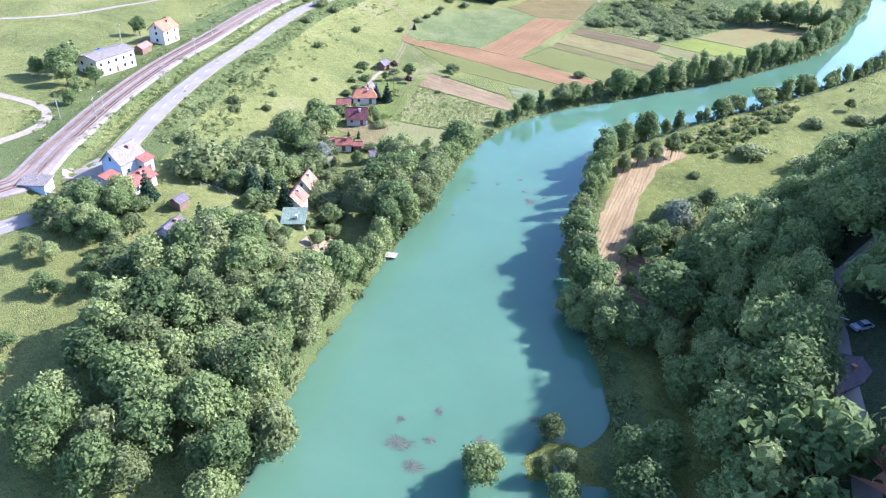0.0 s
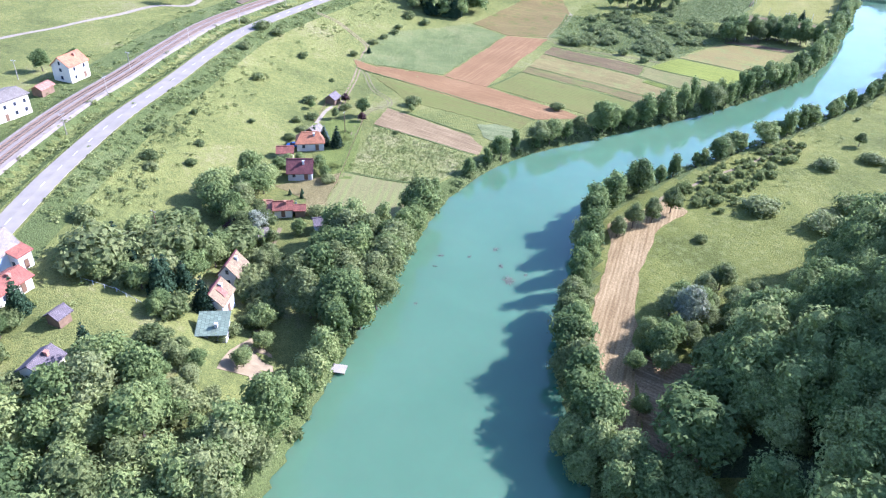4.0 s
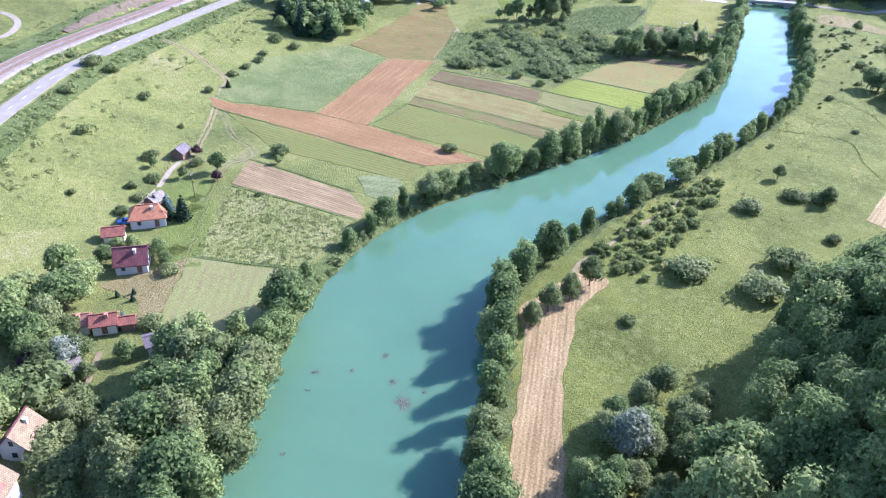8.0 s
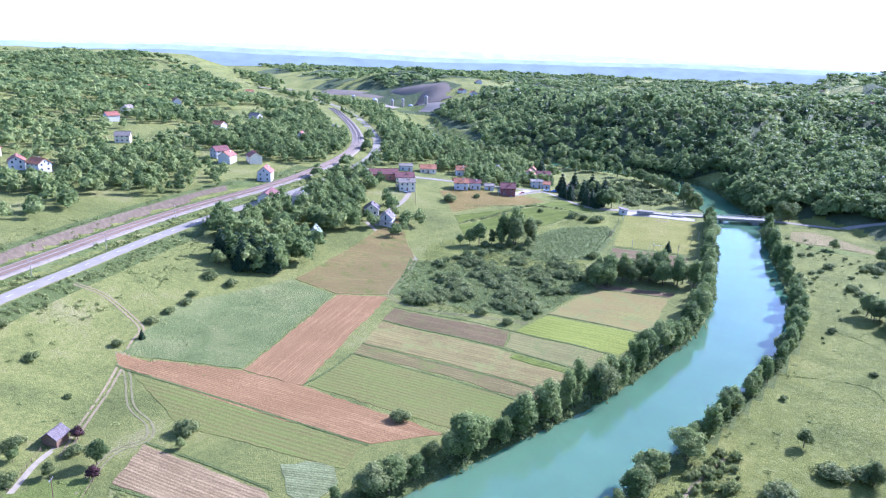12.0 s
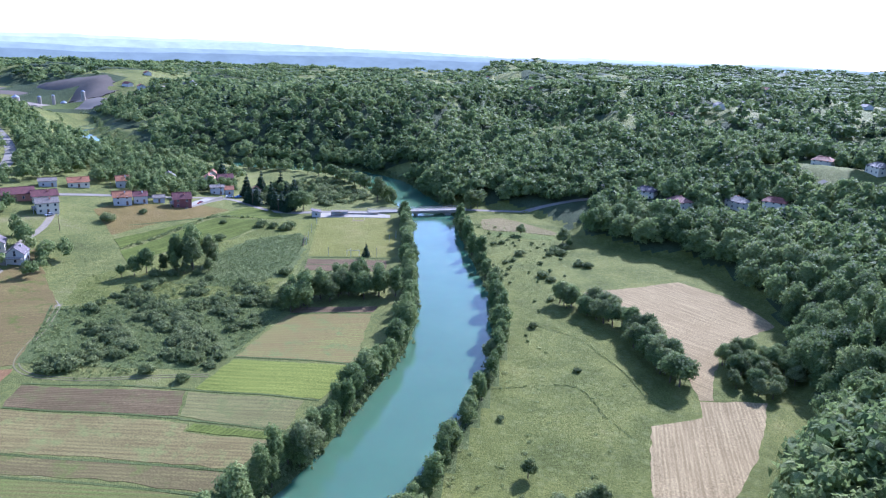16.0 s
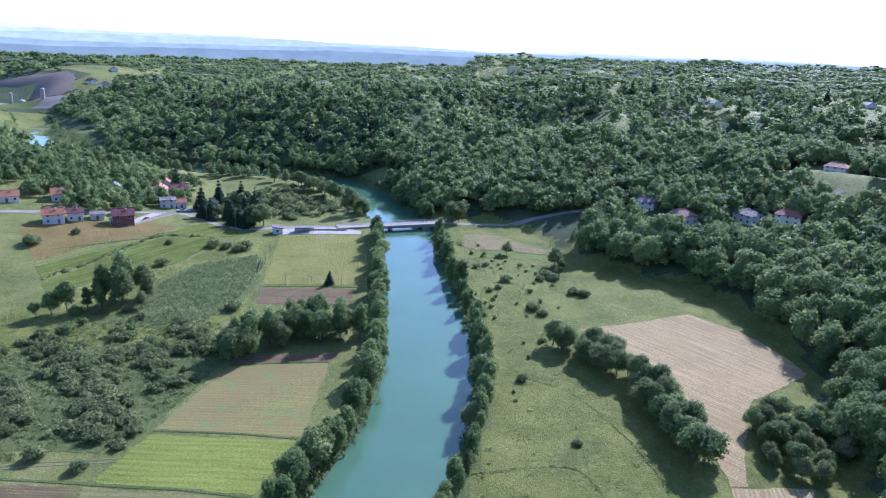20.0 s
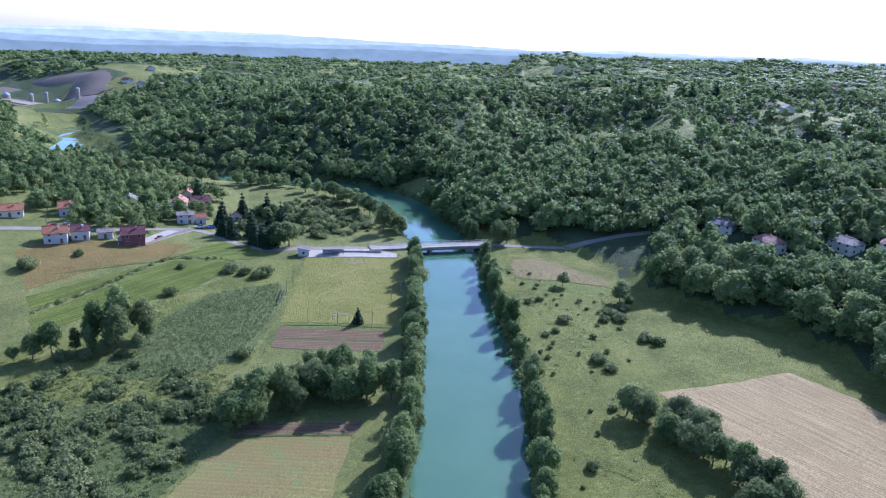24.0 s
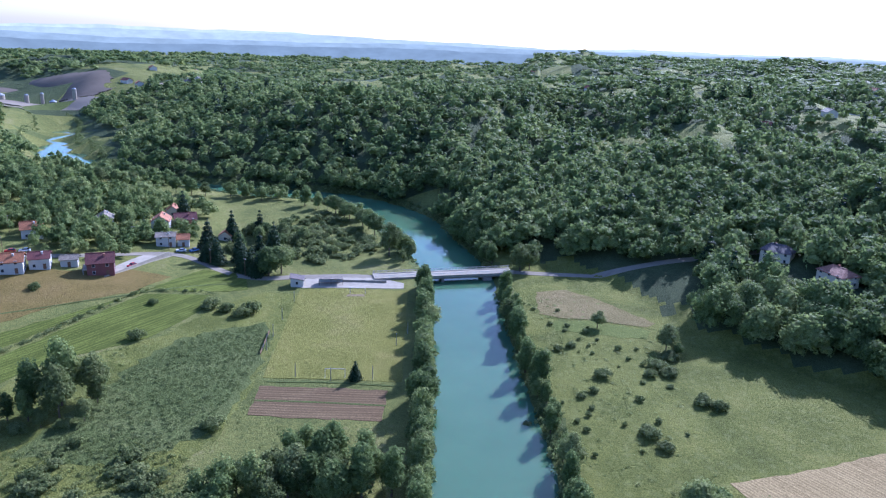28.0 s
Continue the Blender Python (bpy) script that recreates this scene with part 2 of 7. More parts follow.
M_WEEDROW = rows_mat("weedy_stubble", (0.15, 0.12, 0.05), (0.2, 0.175, 0.062), 3, 1.4, 0.5, 0.06, 0.8, 0.12, (0.12, 0.135, 0.035))
M_OLIVE = rows_mat("weedy_brown_soil", (0.13, 0.095, 0.046), (0.2, 0.15, 0.075), 4, 1.0, 0.5, 0.06, 0.5, 0.2, (0.13, 0.125, 0.045))
M_CABBAGE = rows_mat("cabbage_rows", (0.12, 0.135, 0.055), (0.2, 0.212, 0.098), 20, 0.9, 0.6, 0.1, 1.5, 0.3)
M_FAINT = plain("worn_grass_track", (0.19, 0.165, 0.08), 0.95, 0, 0.35, 0.5, 4.0, 0.05)
M_VINE = rows_mat("field_crop_rows", (0.0883, 0.107, 0.0221), (0.162, 0.186, 0.037), 66, 1.3, 0.55, 0.05, 0.6, 0.12)
M_TRACK = plain("trodden_earth", (0.235, 0.178, 0.1), 0.95, 0, 0.35, 0.5, 4.0, 0.05)
M_GRAVEL = plain("pale_gravel", (0.27, 0.228, 0.16), 0.95, 0, 0.25, 0.6, 7.0, 0.04)
M_BALLAST = plain("railway_ballast", (0.24, 0.2, 0.16), 0.95, 0, 0.35, 0.4, 5.0, 0.08)
M_ASPHALT = plain("worn_asphalt", (0.25, 0.218, 0.168), 0.97, 0, 0.22, 0.25, 12.0, 0.006)
M_MARK = plain("road_paint", (0.75, 0.74, 0.7), 0.6, 0, 0.15)
M_RAIL = plain("rusty_rail_steel", (0.2, 0.13, 0.085), 0.6, 0.3)
M_SLEEPER = plain("weathered_sleeper", (0.21, 0.168, 0.12), 0.9)
M_CONCRETE = plain("weathered_concrete", (0.36, 0.32, 0.25), 0.85, 0, 0.25, 0.4, 6.0)
M_WHITE = plain("white_render", (0.5, 0.48, 0.44), 0.8, 0, 0.12, 0.6)
M_CREAM = plain("cream_render", (0.68, 0.6, 0.45), 0.8, 0, 0.15, 0.6)
M_BLUE = plain("pale_blue_render", (0.42, 0.5, 0.56), 0.8, 0, 0.12, 0.6)
M_GREY = plain("grey_render", (0.45, 0.45, 0.44), 0.85, 0, 0.2, 0.6)
M_BRICK = plain("bare_brick_wall", (0.42, 0.2, 0.13), 0.9, 0, 0.3, 1.2)
M_MAROON = plain("maroon_render", (0.19, 0.07, 0.062), 0.8, 0, 0.2, 0.6)
M_WOOD = plain("weathered_boards", (0.2, 0.13, 0.08), 0.85, 0, 0.35, 1.2)
M_GLASSD = plain("window_glass", (0.03, 0.035, 0.045), 0.08, 0, 0.2)
M_TRUNK = plain("bark", (0.13, 0.1, 0.075), 0.95, 0, 0.35, 2.0, 9.0, 0.05)
M_DOOR = plain("brown_door", (0.16, 0.09, 0.05), 0.6)
M_METAL = plain("galvanised_steel", (0.45, 0.46, 0.47), 0.45, 0.8)
M_DARK = plain("dark_rubber", (0.03, 0.03, 0.03), 0.8)
M_STONE = plain("river_stone", (0.3, 0.27, 0.22), 0.9, 0, 0.4, 1.0, 8.0, 0.08)
M_CUTTING = plain("reddish_cutting_rock", (0.14, 0.108, 0.07), 0.95, 0, 0.45, 0.5, 2.5, 0.3)
M_WEED = plain("water_weed", (0.075, 0.085, 0.05), 0.8, 0, 0.5, 0.8, 5.0, 0.05)

GREENS = [(0.12, (0.06, 0.086, 0.031)), (0.36, (0.124, 0.17, 0.056)), (0.58, (0.2, 0.25, 0.08)), (0.85, (0.3, 0.33, 0.115))]
M_LEAF = leaf_mat("broad_leaves", GREENS)
M_WILLOW = leaf_mat("grey_willow_leaves", [(0.15, (0.1, 0.125, 0.045)), (0.45, (0.165, 0.19, 0.066)), (0.8, (0.26, 0.28, 0.11))])
M_SILVER = leaf_mat("silver_willow_leaves", [(0.2, (0.19, 0.2, 0.13)), (0.5, (0.27, 0.285, 0.19)), (0.85, (0.37, 0.38, 0.27))])
M_NEEDLE = leaf_mat("spruce_needles", [(0.2, (0.015, 0.03, 0.016)), (0.5, (0.026, 0.05, 0.024)), (0.85, (0.045, 0.075, 0.034))], 0.55, 0.1)
M_BLUEFIR = leaf_mat("blue_spruce_needles", [(0.2, (0.05, 0.075, 0.08)), (0.85, (0.11, 0.15, 0.16))], 0.55, 0.1)
M_PURPLE = leaf_mat("purple_plum_leaves", [(0.2, (0.03, 0.015, 0.018)), (0.85, (0.09, 0.04, 0.045))], 0.5, 0.15)
M_BUSH = leaf_mat("shrub_leaves", [(0.12, (0.0772, 0.0985, 0.0375)), (0.45, (0.147, 0.177, 0.0605)), (0.8, (0.252, 0.268, 0.101))])

M_TUFT = leaf_mat("meadow_weed_leaves", [(0.12, (0.137, 0.165, 0.0515)), (0.45, (0.212, 0.238, 0.0715)), (0.8, (0.315, 0.324, 0.114))])


def roof_mat(name, col, tile=0.33):
    """Tiled roof: courses of tiles with uneven weathering."""
    m, nt, p = node_mat(name)
    tc = nt.nodes.new("ShaderNodeTexCoord")
    b = nt.nodes.new("ShaderNodeTexBrick")
    b.inputs["Scale"].default_value = 1.0
    b.inputs["Brick Width"].default_value, b.inputs["Row Height"].default_value = tile * 0.8, tile
    b.inputs["Mortar Size"].default_value = 0.03
    b.inputs["Color1"].default_value = (*[c * 0.8 for c in col], 1)
    b.inputs["Color2"].default_value = (*[min(1, c * 1.2) for c in col], 1)
    b.inputs["Mortar"].default_value = (*[c * 0.45 for c in col], 1)
    link(nt, tc.outputs["Object"], b.inputs["Vector"])
    n = noise_tex(nt, coords(nt), 0.7, 5, 0.6)
    s = ramp(nt, n, [(0.3, (0.68, 0.66, 0.64)), (0.7, (1.12, 1.1, 1.08))])
    link(nt, mix(nt, 1.0, b.outputs["Color"], s, "MULTIPLY"), p.inputs["Base Color"])
    p.inputs["Roughness"].default_value = 0.75
    bump(nt, p, b.outputs["Fac"], -0.03, 0.5)
    return m


R_ORANGE = roof_mat("orange_clay_tiles", (0.42, 0.165, 0.066))
R_RED = roof_mat("red_roof_tiles", (0.31, 0.105, 0.06))
R_MAROON = roof_mat("maroon_roof_tiles", (0.17, 0.052, 0.046))
R_GREY = roof_mat("grey_cement_tiles", (0.235, 0.2, 0.155))
R_DARK = roof_mat("dark_roof_tiles", (0.14, 0.11, 0.11))
R_GREEN = roof_mat("green_sheet_roof", (0.17, 0.215, 0.14), 0.8)
R_CREAM = roof_mat("faded_cream_tiles", (0.23, 0.158, 0.07))
R_BROWN = roof_mat("brown_roof_tiles", (0.36, 0.17, 0.11))


def water_mat():
    m, nt, p = node_mat("turquoise_river_water")
    v = coords(nt)
    a = noise_tex(nt, v, 0.012, 4, 0.55, 0.8)
    b = noise_tex(nt, v, 0.06, 4, 0.55, 0.3)
    col = ramp(nt, calc(nt, "ADD", calc(nt, "MULTIPLY", a, 0.7), calc(nt, "MULTIPLY", b, 0.3)),
               [(0.3, (0.066, 0.126, 0.068)), (0.5, (0.077, 0.144, 0.078)), (0.7, (0.092, 0.164, 0.09))])
    link(nt, col, p.inputs["Base Color"])
    p.inputs["Roughness"].default_value = 0.06
    p.inputs["IOR"].default_value = 1.33
    p.subsurface_method = "BURLEY"
    p.inputs["Subsurface Weight"].default_value = 0.8
    p.inputs["Subsurface Radius"].default_value = (0.5, 1.0, 0.9)
    p.inputs["Subsurface Scale"].default_value = 2.2
    r = noise_tex(nt, coords(nt, (1.0, 0.6, 1)), 0.9, 3, 0.5, 0.5)
    bump(nt, p, calc(nt, "ADD", r, calc(nt, "MULTIPLY", b, 2.0)), 0.02, 0.35)
    return m


M_WATER = water_mat()
M_QUARRY = plain("quarry_rock", (0.16, 0.13, 0.098), 0.95, 0, 0.3, 0.03, 0.4, 0.3)
M_PALEGROUND = plain("pale_quarry_floor", (0.25, 0.21, 0.16), 0.95, 0, 0.25, 0.03, 0.4, 0.1)

# ---- lie of the land ----
def curve_through(knots, step):
    """Smooth line through knots (Catmull-Rom), about step metres between points; further columns ride along."""
    k = np.array(knots, float)
    k = np.vstack([2 * k[0] - k[1], k, 2 * k[-1] - k[-2]])
    out = []
    for a, b, c, d in zip(k[:-3], k[1:-2], k[2:-1], k[3:]):
        n = max(2, int(np.hypot(*(c - b)[:2]) / step))
        t = np.linspace(0, 1, n, endpoint=False)[:, None]
        out.append(0.5 * (2 * b + (c - a) * t + (2 * a - 5 * b + 4 * c - d) * t ** 2 + (3 * b - a - 3 * c + d) * t ** 3))
    out.append(k[-2][None])
    return np.vstack(out)


def along(x, y, line):
    """Distance from a line, its further columns there, and the side (positive on the right hand)."""
    x, y = np.asarray(x, float), np.asarray(y, float)
    best = np.full(x.shape, 1e12)
    extra = np.zeros(x.shape + (line.shape[1] - 2,))
    side = np.zeros(x.shape)
    for a, b in zip(line[:-1], line[1:]):
        ux, uy = b[0] - a[0], b[1] - a[1]
        t = np.clip(((x - a[0]) * ux + (y - a[1]) * uy) / (ux * ux + uy * uy + 1e-9), 0, 1)
        dx, dy = x - a[0] - t * ux, y - a[1] - t * uy
        d2 = dx * dx + dy * dy
        w = d2 < best
        best = np.where(w, d2, best)
        side = np.where(w, ux * -dy + uy * dx, side)
        if line.shape[1] > 2:
            extra = np.where(w[..., None], a[2:] + t[..., None] * (b - a)[2:], extra)
    return np.sqrt(best), extra, np.where(side >= 0, 1.0, -1.0)


def smooth(t):
    t = np.clip(t, 0, 1)
    return t * t * (3 - 2 * t)


def wave_noise(x, y, size, seed):
    """Cheap smooth noise between -1 and 1."""
    r = np.random.RandomState(seed)
    z = 0
    for i in range(6):
        a, k, ph = r.uniform(0, 6.283), r.uniform(0.6, 1.7) * 6.283 / size, r.uniform(0, 6.283)
        z = z + np.sin((x * math.cos(a) + y * math.sin(a)) * k + ph + 0.8 * np.sin((x * math.sin(a) - y * math.cos(a)) * k * 0.7 + ph))
    return z / 3.6


WATER = -2.5
# river: x, y, half width
RIVER = curve_through([
    (40, -110, 32), (5, -30, 33), (-28, 22, 33), (-48, 52, 33), (-69.7, 83.5, 32), (-92.2, 115.5, 25), (-106.6, 139.7, 22), (-118.5, 167.8, 22),
    (-129.4, 192.9, 20.5), (-130.7, 220.9, 20), (-123.9, 248, 18), (-115.7, 275.9, 16), (-105.2, 308.1, 14.8), (-96.2, 346.4, 14.8), (-90, 382, 14.6),
    (-88.9, 414.6, 14.8), (-92.3, 453.4, 15.3), (-99.1, 494.2, 14.5), (-106, 535.1, 14), (-112.9, 575.9, 14), (-119.8, 606.6, 15), (-140.8, 647.6, 17),
    (-164.8, 692.7, 19), (-203.9, 725.8, 16), (-254.1, 734.5, 13), (-329.6, 738.5, 13), (-394, 748, 14), (-438, 786, 26), (-500, 860, 18), (-548, 940, 16), (-640, 1040, 16)], 6)
# main road along the foot of the western slope
ROAD = curve_through([
    (-200, -180), (-184, -60), (-175.7, 10.6), (-171, 39.5), (-174.2, 55), (-184.4, 67.6), (-206.8, 90.9), (-236.5, 126.8), (-265.2, 172.3), (-295, 220), (-313, 276), (-332.5, 354.3), (-340, 449.6),
    (-366, 545), (-420, 640), (-520, 760), (-640, 880), (-800, 1000)], 8)
# foot of the wooded eastern and northern hills
FOOT = curve_through([
    (130, -260), (40, -60), (5, 40), (-24.5, 98.7), (-47.1, 137.5), (-54.5, 168.4), (-52.8, 198.3), (-50.2, 229.2), (-27, 280), (-8, 311), (16, 345), (27, 390.8), (37, 427),
    (38, 450), (34, 480), (24, 507), (2, 525), (-24, 542), (-42.5, 583.2), (-60.5, 609.9), (-98.6, 630.8), (-122.6, 663.7), (-146.6, 706.7), (-190.7, 750.1), (-249, 758.9),
    (-329.5, 763), (-378, 772), (-404, 812), (-440, 856), (-482, 905), (-545, 980), (-640, 1070), (-800, 1200)], 10)


def road_width(y):
    return np.interp(y, [82, 112, 250, 330, 440, 540], [82, 48, 50, 58, 85, 150])


def foot_dist(x, y):
    d, _, s = along(x, y, FOOT)
    return d * s


def road_dist(x, y):
    d, _, s = along(x, y, ROAD)
    return -d * s


def height(x, y):
    x, y = np.asarray(x, float), np.asarray(y, float)
    dr, hw, _ = along(x, y, RIVER)
    s = dr - hw[..., 0]
    de = np.maximum(foot_dist(x, y), 0)
    steep = np.where(x < -90, np.interp(y, [560, 640], [11.0, 16.0]), np.interp(y, [300, 420, 500, 560], [24.0, 17.0, 16.0, 11.0]))
    north = smooth((-70 - x) / 90) * smooth((y - 600) / 90)
    h = steep * (1 - np.exp(-de / 24)) + 34 * (1 - 0.5 * north * smooth((-170 - x) / 260)) * smooth(de / (360 - 215 * north)) - (38 - 16 * smooth((-170 - x) / 260)) * north * smooth((de - 150) / 260)
    h = h + smooth(de / 260) * (13 * wave_noise(x, y, 210, 3) + 6 * wave_noise(x, y, 560, 5)) * (1 - 0.5 * north)
    h = h + smooth(de / 160) * 3.5 * wave_noise(x, y, 75, 6)
    h = h + smooth((de - 700) / 2600) * (26 + 14 * wave_noise(x, y, 1500, 8)) * (1 - 0.6 * north)
    h = h + 15 * smooth((y - 1085) / 80) * smooth((x + 930) / 60) * smooth((-590 - x) / 60) * smooth((1480 - y) / 160)
    # shoulder of the eastern hill that keeps the near wood in its shade
    h = h + 38 * smooth((de - 12) / 50) * smooth((y - 145) / 50) * smooth((300 - y) / 70)
    dw = road_dist(x, y)
    w = road_width(y)
    zr = np.interp(y, [340, 500], [13.0, 16.5])
    east = np.clip(1 + (dw + 4.5) / w, 0, 1) ** np.interp(y, [82, 114, 400, 530], [0.5, 1.25, 1.25, 0.8]) * zr
    west = np.interp(dw, [4.5, 8, 12.5, 21, 25, 60, 140], [0, -0.8, 2, 2, 1.6, 4.5, 7]) + zr
    west = west + 3.6 * smooth((dw - 23) / 4) * smooth((y - 235) / 40) * smooth((440 - y) / 30)
    west = west + smooth((dw - 60) / 500) * (24 + 9 * wave_noise(x, y, 300, 11)) + smooth((dw - 500) / 2600) * (24 + 12 * wave_noise(x, y, 1300, 12))
    h = h + np.where(dw < 4.5, np.where(dw < -4.5, east, zr), west) * (1 - smooth(de / 150))
    h = h + 0.25 * wave_noise(x, y, 37, 21) * smooth((s - 6) / 10) * smooth(np.abs(dw - 8) / 30 - 0.6)
    h = h * (1 - 0.8 * smooth((np.hypot(x + 80, y - 250) - 2250) / 350))
    bank = smooth(s / 4.5)
    bed = WATER - 1.8 * np.clip(-s / 6, 0, 1) - 0.05
    shoal = np.exp(-(((x + 43) * 0.64 + (y - 85) * 0.77) / 13) ** 2 - (((x + 43) * -0.77 + (y - 85) * 0.64) / 6.5) ** 2)
    bed = bed + 2.3 * np.minimum(1, shoal * 1.5) * (0.9 + 0.2 * wave_noise(x, y, 9, 51))
    return np.where(s < 0, bed, bed * (1 - bank) + h * bank)


def open_share(x, y):
    """How thick the woods stand: close on the near hills, broken by fields in the far valley."""
    thick = np.interp(np.hypot(x + 80, y - 300), [300, 600, 1100, 2500], [1.5, 1.0, 0.8, 0.6])
    return np.where((y > 1040) & (x < 90 + 0.15 * (y - 1040)), 0.12, thick)


def hz(x, y):
    return float(height(np.array([x]), np.array([y]))[0])


def mesh_from(name, verts, faces, mat, smooth_on=False, tint=None):
    me = bpy.data.meshes.new(name)
    verts, faces = np.asarray(verts, np.float32), np.asarray(faces, np.int32)
    n, k = faces.shape
    me.vertices.add(len(verts))
    me.vertices.foreach_set("co", verts.ravel())
    me.loops.add(n * k)
    me.loops.foreach_set("vertex_index", faces.ravel())
    me.polygons.add(n)
    me.polygons.foreach_set("loop_start", np.arange(0, n * k, k, dtype=np.int32))
    me.polygons.foreach_set("loop_total", np.full(n, k, np.int32))
    me.polygons.foreach_set("use_smooth", np.full(n, smooth_on))
    for m in mat if isinstance(mat, (list, tuple)) else [mat]:
        me.materials.append(m)
    if tint is not None:
        me.attributes.new("tint", "FLOAT", "POINT").data.foreach_set("value", np.asarray(tint, np.float32))
    me.update(calc_edges=True)
    return me


def part(name, bm, material, parent, label=""):
    """Links a bmesh as one mesh object under a thing or under a part."""
    me = bpy.data.meshes.new(name)
    bm.to_mesh(me)
    bm.free()
    me.materials.append(material)
    ob = new(name, me)
    ob.parent = parent
    if label:
        ob["label"] = label
    return ob


def spaced(lo, hi, step, far, grow=1.12):
    """Even steps from lo to hi, then ever wider ones out to far on both sides."""
    mid = list(np.arange(lo, hi + 0.1, step))
    up, d = [hi], step
    while up[-1] < far:
        d = min(d * grow, 160)
        up.append(up[-1] + d)
    dn, d = [lo], step
    while dn[-1] > -far:
        d = min(d * grow, 160)
        dn.append(dn[-1] - d)
    return np.array(dn[:0:-1] + mid + up[1:])


gx, gy = spaced(-354.8, 71.4, 2.6, 4700), spaced(2.1, 666.2, 2.8, 4700)
X, Y = np.meshgrid(gx, gy)
Z = height(X, Y)
nx, ny = len(gx), len(gy)
idx = np.arange(nx * ny).reshape(ny, nx)
quads = np.stack([idx[:-1, :-1], idx[:-1, 1:], idx[1:, 1:], idx[1:, :-1]], -1).reshape(-1, 4)
ground_me = mesh_from("ground", np.stack([X, Y, Z], -1).reshape(-1, 3), quads, [M_MEADOW, M_EASTGRASS, M_FOREST, M_REED], True)
cx, cy = (X[:-1, :-1] + X[1:, 1:]) / 2, (Y[:-1, :-1] + Y[1:, 1:]) / 2
drv, hwv, sdr = along(cx, cy, RIVER)
slot = np.where((sdr > 0) & (cy < 640), 1, 0)
slot = np.where(foot_dist(cx, cy) > np.where(cy > 640, -18, 4) + 4 * wave_noise(cx, cy, 30, 4), 2, slot)
slot = np.where((drv - hwv[..., 0] < 5.5) & (drv - hwv[..., 0] > -4), 3, slot)
farc = np.hypot(cx + 80, cy - 300)
slot = np.where((slot == 2) & (wave_noise(cx, cy, 210, 31) + 0.7 * wave_noise(cx, cy, 90, 32) > open_share(cx, cy)), 0, slot)
# clearings on the wooded hills: x, y, radius
GLADES = [(-78, 752, 17), (0, 838, 32), (45, 822, 26), (-28, 850, 24), (170, 914, 46), (-18, 871, 30), (35, 854, 34), (-2.2, 854.8, 14), (190, 1003, 44), (228, 1000, 36), (294, 967, 42), (124, 632, 32), (132, 600, 26), (123.7, 878.8, 16), (-329.1, 858.7, 14), (240, 760, 30), (300, 900, 40), (130, 640, 22), (170, 700, 18), (63, 787.8, 12),
          (330, 1050, 50), (-470, 980, 30), (-640, 700, 60), (-430, 900, 20), (73.9, 1011.9, 22), (-140, 1010, 18), (-60, 1090, 26), (420, 700, 40)]
for qx, qy, qr in GLADES:
    slot = np.where(np.hypot(cx - qx, (cy - qy) * 0.8) < qr * 1.05, 0, slot)
ground_me.polygons.foreach_set("material_index", slot.ravel().astype(np.int32))
ground = tagged(new("ground", ground_me), "valley floor and hills covered with meadow grass", "ground", kind="structure")

# the river's surface
lv, rv = [], []
for (ax, ay, aw), (bx, by, bw) in zip(RIVER[:-1], RIVER[1:]):
    d = np.array([bx - ax, by - ay]) / math.hypot(bx - ax, by - ay)
    nrm = np.array([-d[1], d[0]])
    lv.append((*(np.array([ax, ay]) + nrm * (aw + 3)), WATER))
    rv.append((*(np.array([ax, ay]) - nrm * (aw + 3)), WATER))
n = len(lv)
wf = [(i, n + i, n + i + 1, i + 1) for i in range(n - 1)]
tagged(new("water", mesh_from("water", lv + rv, wf, M_WATER, True)), "calm turquoise river water between wooded banks", "river", kind="structure")


def ribbon(name, line, offset, width, lift, mat, label, cat, crown=0.0, flat=None, parent=None):
    """A strip of road, track or rail bed along a line, laid on the ground, with its own thickness."""
    l = line[:, :2]
    t = np.gradient(l, axis=0)
    t /= np.linalg.norm(t, axis=1)[:, None]
    nr = np.stack([-t[:, 1], t[:, 0]], -1)
    us = np.array([-0.5, -0.5, -0.25, 0.0, 0.25, 0.5, 0.5])
    drop = np.array([0.35, 0, 0, crown, 0, 0, 0.35])
    v = []
    for u, dz in zip(us, drop):
        p = l + nr * (offset + u * width)
        z = height(p[:, 0], p[:, 1]) if flat is None else np.full(len(p), flat)
        v.append(np.column_stack([p, z + lift - (dz if u in (-0.5, 0.5) and dz else -dz)]))
    v = np.array(v)
    m, n = len(us), len(l)
    f = [(i * n + j, (i + 1) * n + j, (i + 1) * n + j + 1, i * n + j + 1) for i in range(m - 1) for j in range(n - 1)]
    f = [q[::-1] for q in f]
    ob = new(name, mesh_from(name, v.reshape(-1, 3), f, mat))
    if parent:
        ob.parent = parent
        return ob
    return tagged(ob, label, cat, kind="structure")


near_road = curve_through(ROAD[::4], 3.0)
ribbon("road", near_road, 0, 7.0, 0.1, M_ASPHALT, "worn grey two-lane asphalt road along the slope", "road", 0.05)

# ---- plants ----
def ico(sub):
    bm = bmesh.new()
    bmesh.ops.create_icosphere(bm, subdivisions=sub, radius=1)
    v = np.array([p.co[:] for p in bm.verts])
    f = np.array([[p.index for p in q.verts] for q in bm.faces])
    bm.free()
    return v, f


ICO0, ICO1 = ico(1), ico(2)


